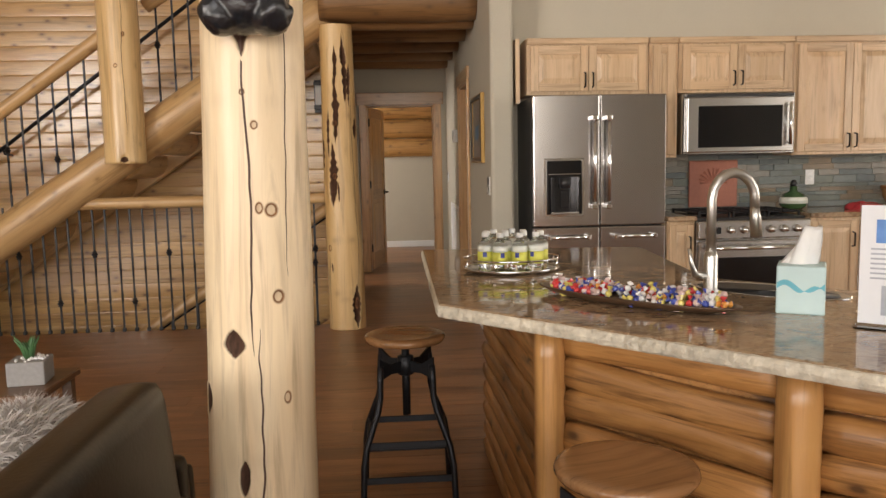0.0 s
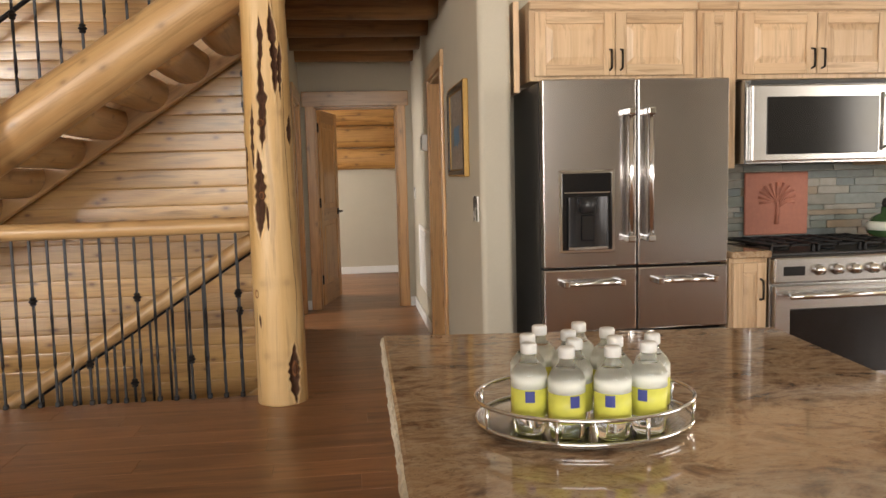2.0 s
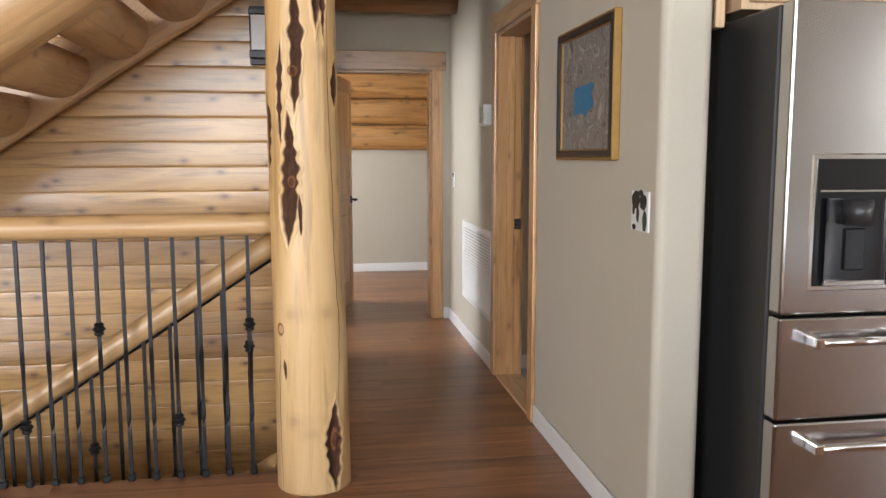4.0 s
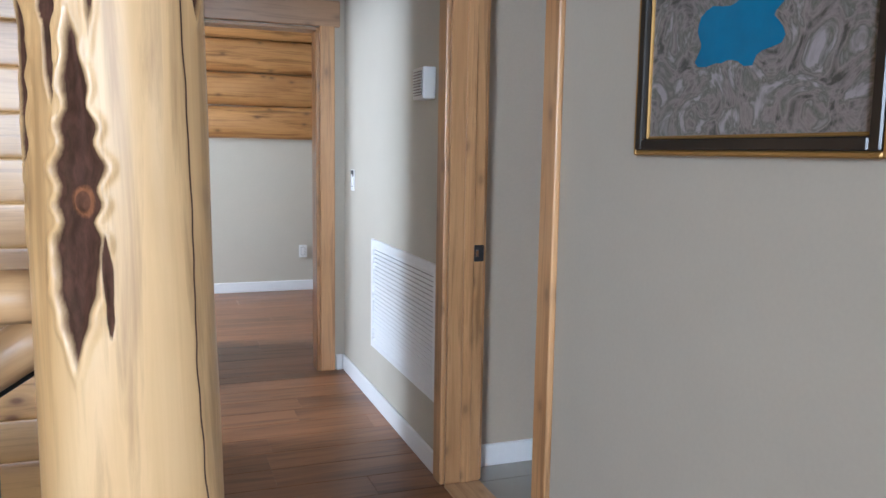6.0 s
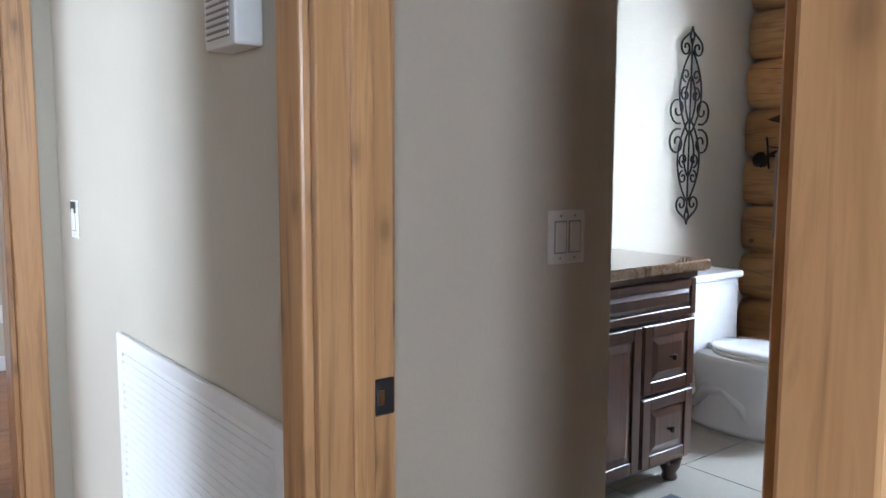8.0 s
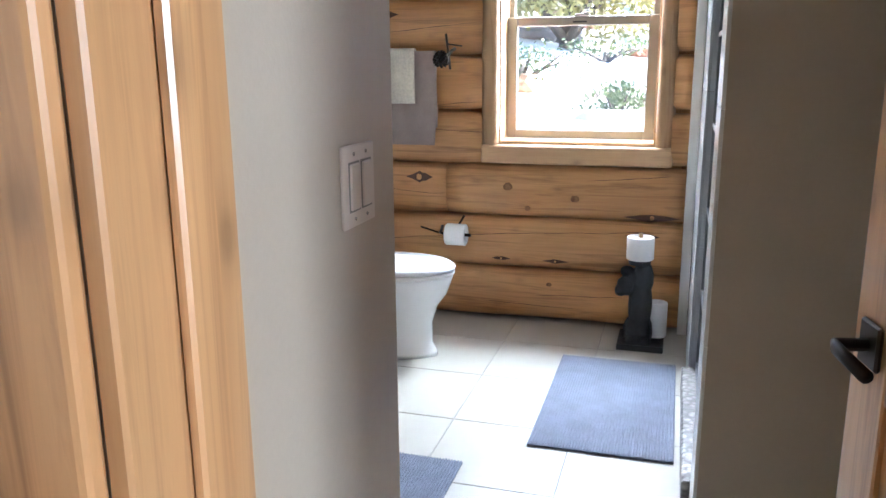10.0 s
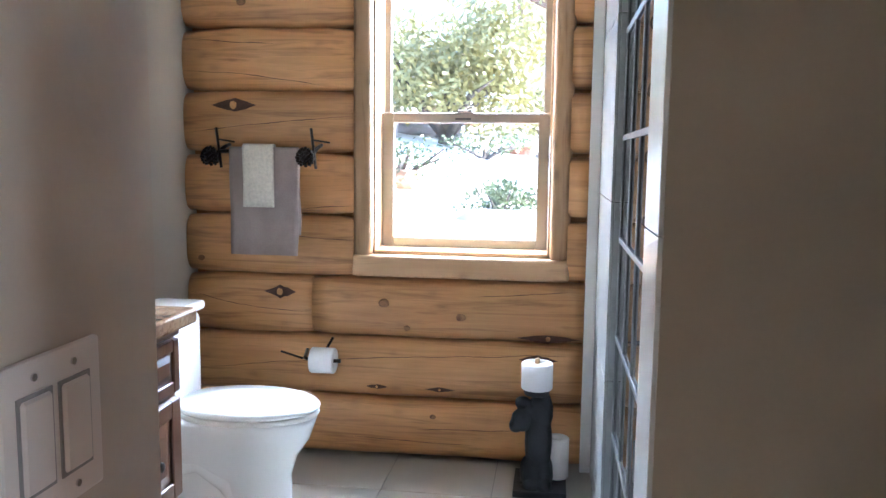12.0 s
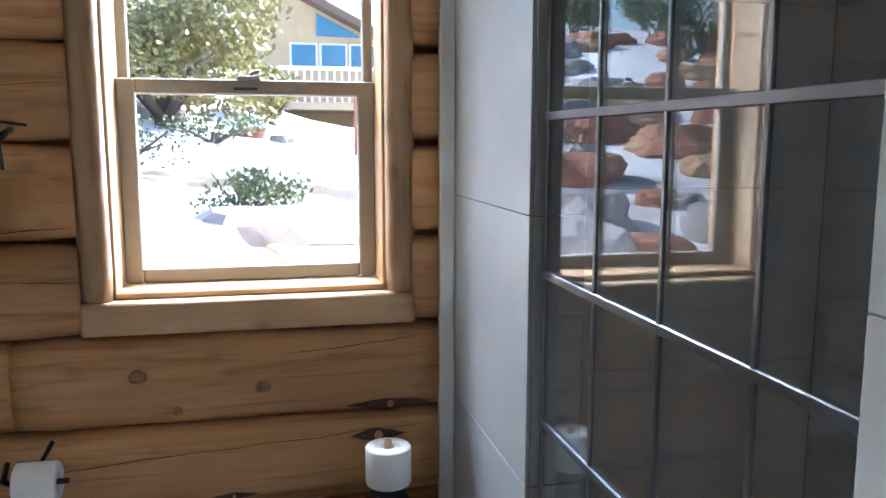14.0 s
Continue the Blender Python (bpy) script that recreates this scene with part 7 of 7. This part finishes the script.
def rug(name, x0, x1, y0, y1, label):
    t = thing(name, label, "bath mat", ((x0 + x1) / 2, (y0 + y1) / 2, 0.0))
    box("backing", t, M_RUG, -(x1 - x0) / 2, (x1 - x0) / 2, -(y1 - y0) / 2, (y1 - y0) / 2, 0.001, 0.008, 0.002)
    bm = bmesh.new()
    n = int((y1 - y0) / 0.0105)
    nx = 60
    for i in range(n):
        y = -(y1 - y0) / 2 + 0.006 + i * (y1 - y0 - 0.012) / (n - 1)
        prev = None
        for j in range(nx + 1):
            x = -(x1 - x0) / 2 + (x1 - x0) * j / nx
            h = 0.0145 + 0.003 * noise.noise(Vector((x * 30, i * 1.7, 0)))
            row = [bm.verts.new((x, y - 0.0048, 0.0075)), bm.verts.new((x, y + 0.001 * noise.noise(Vector((x * 40, i, 2))), h)), bm.verts.new((x, y + 0.0048, 0.0075))]
            if prev:
                for k in range(2):
                    bm.faces.new((prev[k], row[k], row[k + 1], prev[k + 1]))
            prev = row
    part("pile", bm, M_RUG, t, "ribbed blue-grey pile", True)["kind"] = "stuff"


rug("bath_rug", 3.17, 4.08, 6.83, 7.335, "blue-grey ribbed bath mat by the shower")
rug("vanity_rug", 2.30, 2.98, 7.52, 7.93, "blue-grey ribbed bath mat by vanity")

# ---- shower ----
sh = structure(new("wall_shower_tiled"), "pale grey tiled shower walls", "wall")


def tiled(plane, at, thick, u0, u1, z0, z1, tw, thh, face, mt=M_WTILE):
    """Tiles on a plane; face: +1 or -1 side that shows."""
    nu, nz = max(1, round((u1 - u0) / tw)), max(1, math.ceil((z1 - z0) / thh))
    for i in range(nu):
        for j in range(nz):
            a, b_ = u0 + (u1 - u0) * i / nu, u0 + (u1 - u0) * (i + 1) / nu
            c, d = z0 + j * thh, min(z1, z0 + (j + 1) * thh)
            lo, hi = (at, at + thick) if face > 0 else (at - thick, at)
            if plane == "x":
                box("tile", sh, mt, lo, hi, a + 0.001, b_ - 0.001, c + 0.001, d - 0.001, 0.0015)
            else:
                box("tile", sh, mt, a + 0.001, b_ - 0.001, lo, hi, c + 0.001, d - 0.001, 0.0015)


wall("wall_shower_pier", 3.86, 4.655, 6.65, 6.775, 0, 2.62, M_GROUT, "tiled pier at the shower's end, shade in its colour")
tiled("x", 3.86, 0.010, 6.65, 6.775, 0.0, 2.62, 0.3, 0.61, -1, M_PIERTILE)
tiled("y", 6.775, 0.010, 3.85, 4.56, 0.0, 2.62, 0.71, 0.61, 1, M_PIERTILE)
box("edge_trim", sh, M_WTILE, 4.535, 4.56, 6.785, 6.83, 0.0, 2.62, 0.003)
tiled("x", 4.655, 0.010, 5.431, 6.65, 0.0, 2.62, 0.6, 0.61, -1)
tiled("y", 5.42, 0.010, 2.88, 4.645, 0.0, 2.62, 0.61, 0.61, 1)
tiled("x", 2.87, 0.010, 5.44, 6.77, 0.0, 2.62, 0.61, 0.61, 1)
tiled("y", 6.775, 0.010, 2.665, 2.88, 0.0, 2.62, 0.3, 0.61, 1)
curb = structure(box("shower_curb", None, pebbled("river_pebble", (0.42, 0.40, 0.36), (0.10, 0.09, 0.085), 38, 0.35, 0.5), 2.882, 3.848, 6.65, 6.81, 0.0, 0.10, 0.006), "pebble-topped shower kerb", "kerb")
panel = thing("shower_screen", "fixed glass shower screen with black metal grid", "shower screen", (0, 0, 0))
GX0, GX1, GY, GZ0, GZ1 = 2.885, 3.846, 6.745, 0.105, 2.3
gl = box("glass", panel, glass("screen_glass", (0.97, 0.985, 0.975)), GX0, GX1, GY - 0.004, GY + 0.004, GZ0, GZ1, 0, "clear glass pane")
gl.visible_shadow = False
M_GRID = plain("dark_satin_metal", (0.20, 0.205, 0.215), 0.32, 0.85, 30, 0.1, 0.05)
for x in (GX0 + 0.012, 3.09, 3.33, 3.575, GX1 - 0.012):
    box("upright", panel, M_GRID, x - 0.006, x + 0.006, GY + 0.004, GY + 0.011, GZ0, GZ1, 0.002, "black grid bar")
for z in (GZ0 + 0.015, 0.43, 0.765, 1.095, 1.43, 1.77, GZ1 - 0.2):
    box("crossbar", panel, M_GRID, GX0, GX1, GY + 0.0045, GY + 0.0115, z - 0.009, z + 0.009, 0.002, "black grid bar")
structure(box("shower_floor", None, M_TILE, 2.88, 4.65, 5.43, 6.65, 0.0, 0.012, 0.002), "grey shower floor", "floor")

# ---- outdoors, east of the bathroom window ----
m, nt, b = mat("snow")
v = coords(nt, jitter=False)
n1 = noise_tex(nt, v, 0.5, 6, 0.6, 0.5)
n2 = noise_tex(nt, v, 8, 5, 0.6)
c = ramp(nt, n1, [(0.36, (0.16, 0.12, 0.09)), (0.44, (0.80, 0.82, 0.85))])
c = mixc(nt, ramp(nt, n2, [(0.66, (0, 0, 0)), (0.74, (0.5, 0.5, 0.5))]), c, (0.20, 0.16, 0.11))
nt.links.new(c, b.inputs["Base Color"])
b.inputs["Roughness"].default_value = 0.7
bump(nt, b, n2, 0.5, 0.06)
M_SNOW = m


def ground_z(x, y):
    d = max(0.0, x - 5.5)
    h = 0.30 + 0.085 * min(d, 16) + 0.16 * max(0.0, min(d - 1, 26)) * max(0.0, min(1, (y - 5.8) / 7)) + 0.18 * noise.noise(Vector((x * 0.35, y * 0.35, 0))) * min(1, d / 2)
    far = max(0.0, math.hypot(x - 5, y - 7) - 60)
    return (h if x > 5.4 else 0.0) + far * 0.02 - 0.35 * (1 if x <= 5.4 else 0)


bm = bmesh.new()
xs = [-3000, -600, -120, -20, -8, 4.93, 5.4, 5.6] + [6 + 0.7 * i for i in range(40)] + [36, 42, 52, 70, 110, 300, 1200, 3000]
ys = [-3000, -800, -200, -60, -25, -14] + [-9 + 0.9 * i for i in range(44)] + [34, 42, 60, 100, 300, 1200, 3000]
grid = [[bm.verts.new((x, y, (ground_z(x, y) if x > 5 else -2.75))) for y in ys] for x in xs]
for i in range(len(xs) - 1):
    for j in range(len(ys) - 1):
        bm.faces.new((grid[i][j], grid[i + 1][j], grid[i + 1][j + 1], grid[i][j + 1]))
structure(finish("ground", bm, M_SNOW, None, "", True), "snow-covered rocky slope outside", "ground")

M_ROCK = []
for nme, col in (("tan_rock", (0.36, 0.24, 0.14)), ("red_rock", (0.28, 0.13, 0.085)), ("grey_rock", (0.24, 0.23, 0.24))):
    M_ROCK.append((nme.split("_")[0], plain(nme, col, 0.85, 0, 5, 0.3, 0.6, 0, 0.03)))
ro = random.Random(21)
spots = [(7.3, 7.95, 0.58), (7.7, 7.2, 0.6), (7.5, 6.5, 0.55), (7.0, 7.45, 0.42), (8.3, 8.6, 0.55), (7.9, 5.9, 0.5), (7.2, 8.6, 0.42), (7.1, 6.95, 0.46)]
spots += [(ro.uniform(7.5, 20), ro.uniform(8.8, 20), ro.uniform(0.16, 0.5)) for _ in range(95)]
spots += [(ro.uniform(8.5, 16), ro.uniform(3, 8), ro.uniform(0.1, 0.25)) for _ in range(10)]
for i, (x, y, r) in enumerate(spots):
    bm = bmesh.new()
    bmesh.ops.create_icosphere(bm, subdivisions=3, radius=r)
    for v in bm.verts:
        n = v.co.normalized()
        k = 1 + 0.35 * noise.noise(n * 1.6 + Vector((i * 3.1, 0, 0))) + 0.1 * noise.noise(n * 5 + Vector((i, 3, 0)))
        v.co = Vector((n.x * 1.2, n.y * 1.0, n.z * 0.75)) * r * k
        v.co.z = min(v.co.z, r * 0.5)
    nme, mm = M_ROCK[ro.randrange(3)]
    rk = finish("boulder", bm, mm, None, "", False)
    rk.matrix_basis = pose(x, y, ground_z(x, y) + r * 0.12, 0, 0, ro.uniform(0, 360))
    tagged(rk, "angular %s boulder half buried in snow" % nme, "rock", "boulders on the slope")


def leaf_crown(rad, count, seed, size, lobes):
    r = random.Random(seed)
    verts, faces = [], []
    centres = [(Vector((r.uniform(-1, 1) * rad[0] * 0.6, r.uniform(-1, 1) * rad[1] * 0.6, r.uniform(-0.5, 0.9) * rad[2] * 0.6)), r.uniform(0.3, 0.55)) for _ in range(lobes)]
    for _ in range(count):
        c, k = r.choice(centres)
        d = Vector((r.gauss(0, 1), r.gauss(0, 1), r.gauss(0, 1))).normalized() * r.uniform(0.35, 1.0) ** 0.6
        p = c + Vector((d.x * rad[0] * k, d.y * rad[1] * k, d.z * rad[2] * k))
        a = Vector((r.gauss(0, 1), r.gauss(0, 1), r.gauss(0, 1))).normalized()
        s = a.orthogonal().normalized() * size * 0.35
        a *= size * r.uniform(0.6, 1.3)
        i = len(verts)
        verts += [p - a * 0.5, p + s, p + a * 0.5, p - s]
        faces.append((i, i + 1, i + 2, i + 3))
    me = bpy.data.meshes.new("crown")
    me.from_pydata([tuple(v) for v in verts], [], faces)
    return me


M_OLIVE = plain("olive_leaves", (0.34, 0.31, 0.13), 0.6, 0, 3, 0.4, 0.0)
M_JUNIPER = plain("juniper_leaves", (0.13, 0.165, 0.075), 0.6, 0, 3, 0.4, 0.0)
M_TRUNK = plain("grey_bark", (0.12, 0.10, 0.085), 0.9, 0, 12, 0.3, 0.8, 0, 0.02)


def shrub(name, at, rad, count, seed, size, lobes, material, label, category, trunk=0.4):
    z = ground_z(*at)
    t = thing(name, label, category, (at[0], at[1], z - 0.05))
    me = leaf_crown(rad, count, seed, size, lobes)
    me.materials.append(material)
    cr = new("crown", me)
    cr.parent, cr.location = t, (0, 0, trunk + rad[2] * 0.55)
    rod("trunk", t, M_TRUNK, [(0, 0, 0), (0.04, 0.03, trunk * 0.6), (0, 0, trunk + rad[2] * 0.5)], [0.1 * rad[0], 0.07 * rad[0], 0.03 * rad[0]], 10)
    r = random.Random(seed)
    for k in range(7):
        a = r.uniform(0, 6.28)
        rod("limb", t, M_TRUNK, [(0, 0, trunk * 0.7), (0.35 * rad[0] * math.cos(a), 0.35 * rad[1] * math.sin(a), trunk + rad[2] * 0.4), (0.7 * rad[0] * math.cos(a), 0.7 * rad[1] * math.sin(a), trunk + rad[2] * r.uniform(0.5, 1.2))], [0.045 * rad[0], 0.03 * rad[0], 0.008], 7)


shrub("tree", (14.2, 8.75), (1.7, 1.7, 1.55), 9000, 3, 0.12, 18, M_OLIVE, "bushy olive-leaved tree on the snowy slope", "tree", 0.2)
shrub("tree", (17.5, 7.2), (0.8, 0.8, 0.7), 2500, 6, 0.11, 9, M_OLIVE, "small olive-leaved tree before the house", "tree", 0.2)
shrub("shrub", (9.0, 7.5), (0.45, 0.55, 0.3), 800, 9, 0.055, 12, M_JUNIPER, "low sparse green shrub in the snow", "shrub", 0.05)
shrub("shrub", (11.0, 8.9), (0.8, 0.9, 0.4), 700, 12, 0.06, 12, M_JUNIPER, "low sparse green shrub in the snow", "shrub", 0.05)
shrub("shrub", (13, 8.0), (0.6, 0.7, 0.3), 400, 15, 0.06, 9, M_JUNIPER, "low sparse green shrub in the snow", "shrub", 0.05)
for i, (x, y) in enumerate(((17, 15), (20, 19), (24, 22), (15, 19), (27, 26), (22, 14), (30, 20), (19, 24))):
    shrub("tree", (x, y), (1.1, 1.2, 1.1), 1800, 40 + i, 0.16, 10, M_JUNIPER, "dark green juniper on the snowy hillside", "tree", 0.3)

# neighbour's house
M_STUCCO = plain("tan_siding", (0.55, 0.42, 0.25), 0.8, 0, 6, 0.12, 0.3)
M_ROOF = plain("brown_roof", (0.17, 0.11, 0.08), 0.8, 0, 9, 0.2, 0.4)
M_BLUEGL = plain("blue_reflecting_glass", (0.06, 0.20, 0.34), 0.08, 0, 1, 0.3, 0.0, 0.3)
hs = thing("house", "tan gabled house with blue-glazed windows and deck", "house", (25.0, 4.4, 1.6))
bm = bmesh.new()
pts = [(-1.3, 0), (3.6, 0), (3.6, 4.46), (-1.3, 2.01)]
f0 = [bm.verts.new((0, y, z)) for y, z in pts]
f1 = [bm.verts.new((9, y, z)) for y, z in pts]
bm.faces.new(f0), bm.faces.new(f1[::-1])
for i in range(4):
    bm.faces.new((f0[i], f1[i], f1[(i + 1) % 4], f0[(i + 1) % 4]))
bmesh.ops.recalc_face_normals(bm, faces=bm.faces)
part("wall", bm, M_STUCCO, hs)
bm = bmesh.new()
for x0, x1 in ((-0.7, 9.5),):
    vs = [bm.verts.new(p) for p in ((x0, 3.9, 4.62), (x1, 3.9, 4.62), (x1, -1.8, 1.77), (x0, -1.8, 1.77), (x0, 3.9, 4.84), (x1, 3.9, 4.84), (x1, -1.8, 1.99), (x0, -1.8, 1.99))]
    for f in ((0, 1, 2, 3), (7, 6, 5, 4), (0, 4, 5, 1), (1, 5, 6, 2), (2, 6, 7, 3), (3, 7, 4, 0)):
        bm.faces.new([vs[i] for i in f])
part("roof", bm, M_ROOF, hs)
for y0 in (2.25, 1.42, 0.60):
    w = box("window", hs, M_WHITE, -0.05, 0.02, y0 - 0.78, y0, 1.75, 2.48, 0.01)
    box("pane", w, M_BLUEGL, -0.07, -0.045, y0 - 0.72, y0 - 0.06, 1.81, 2.42, 0)
bm = bmesh.new()
vs = [bm.verts.new((-0.06, y, z)) for y, z in ((1.5, 2.66), (0.3, 2.64), (0.3, 2.70), (1.5, 3.28))]
bm.faces.new(vs)
part("gable_window", bm, M_BLUEGL, hs)
dk = box("deck", hs, M_STUCCO, -2.2, 0.0, -1.3, 2.6, 0.55, 0.75, 0.02)
box("deck_rail", dk, M_WHITE, -2.2, -2.12, -1.3, 2.6, 1.55, 1.65, 0.01, "white deck rail")
for i in range(20):
    box("deck_baluster", dk, M_WHITE, -2.18, -2.14, 2.5 - i * 0.19, 2.55 - i * 0.19, 0.75, 1.55, 0)
fn = thing("wood_fence", "reddish board fence on the slope", "fence", (15.5, 0, 0))
M_FENCE = plain("red_fence_board", (0.40, 0.16, 0.11), 0.85, 0, 9, 0.2, 0.4)
for i in range(26):
    y = 5.9 - i * 0.21
    zz = ground_z(15.5, y)
    box("board", fn, M_FENCE, -0.012, 0.012, y - 0.20, y, zz - 0.05, zz + 1.0, 0.003)

# ---- floor pieces ----
rq = random.Random(2)


def plank_mesh(l, w):
    bm = bmesh.new()
    add_box(bm, 0, l, 0.0006, w - 0.0006, -0.012, 0.0, 0.0012)
    me = bpy.data.meshes.new("plank")
    bm.to_mesh(me)
    bm.free()
    me.materials.append(M_FLOOR)
    return me


shapes = {}
count = 0
far = bmesh.new()
PWD = 0.182


def lay(x0, x1, y0, y1, near):
    global count
    y = y0
    while y < y1 - 0.01:
        w = min(PWD, y1 - y)
        x = x0 - rq.uniform(0, 1.2)
        while x < x1:
            a, b = max(x, x0), min(x + 1.22, x1)
            if b - a > 0.02:
                if near and count < 296:
                    key = (round(b - a, 2), round(w, 3))
                    if key not in shapes:
                        shapes[key] = plank_mesh(b - a, w)
                    p = new("plank", shapes[key])
                    p.parent, p.location = floor, (a, y, 0)
                    count += 1
                else:
                    add_box(far, a, b - 0.001, y + 0.0006, y + w - 0.0006, -0.012, 0.0)
            x += 1.22
        y += w


lay(-0.12, 1.0, 5.93, 8.96, True)
lay(-0.6, 2.3, 8.96, 11.72, True)
lay(-2.7, 1.3, 0.9, 5.93, True)
lay(-6.4, -2.7, -5.9, 5.93, False)
lay(-2.7, 1.3, -5.9, 0.9, False)
lay(1.3, 6.95, -5.9, 5.3, False)
lay(-2.18, -0.6, 8.96, 11.72, False)
lay(-2.3, -0.12, 7.12, 8.84, False)
ob = finish("far_planks", far, M_FLOOR)
tagged(ob, "dark brown floor planks across the great room", "floor", kind="stuff")

bf = bpy.data.objects["floor_bath"]
tile_shapes = {}
for i in range(8):
    for j in range(8):
        x0, x1 = 4.60 - 0.455 * (i + 1) - 0.38 + 0.455, 4.60 - 0.455 * i - 0.38 + 0.455
        y0, y1 = 7.645 - 0.455 * (j - 2), 7.645 - 0.455 * (j - 3)
        x0, x1, y0, y1 = max(x0, 1.13), min(x1, 4.66), max(y0, 6.37), min(y1, 8.62)
        if x1 - x0 > 0.03 and y1 - y0 > 0.03 and not (x1 < 1.86 and y0 > 7.3):
            key = (round(x1 - x0, 3), round(y1 - y0, 3))
            if key not in tile_shapes:
                bm = bmesh.new()
                add_box(bm, 0.002, x1 - x0 - 0.002, 0.002, y1 - y0 - 0.002, -0.006, 0.0, 0.0015)
                me = bpy.data.meshes.new("tile")
                bm.to_mesh(me)
                bm.free()
                me.materials.append(M_TILE)
                tile_shapes[key] = me
            t = new("tile", tile_shapes[key])
            t.parent, t.location = bf, (x0, y0, 0.0)
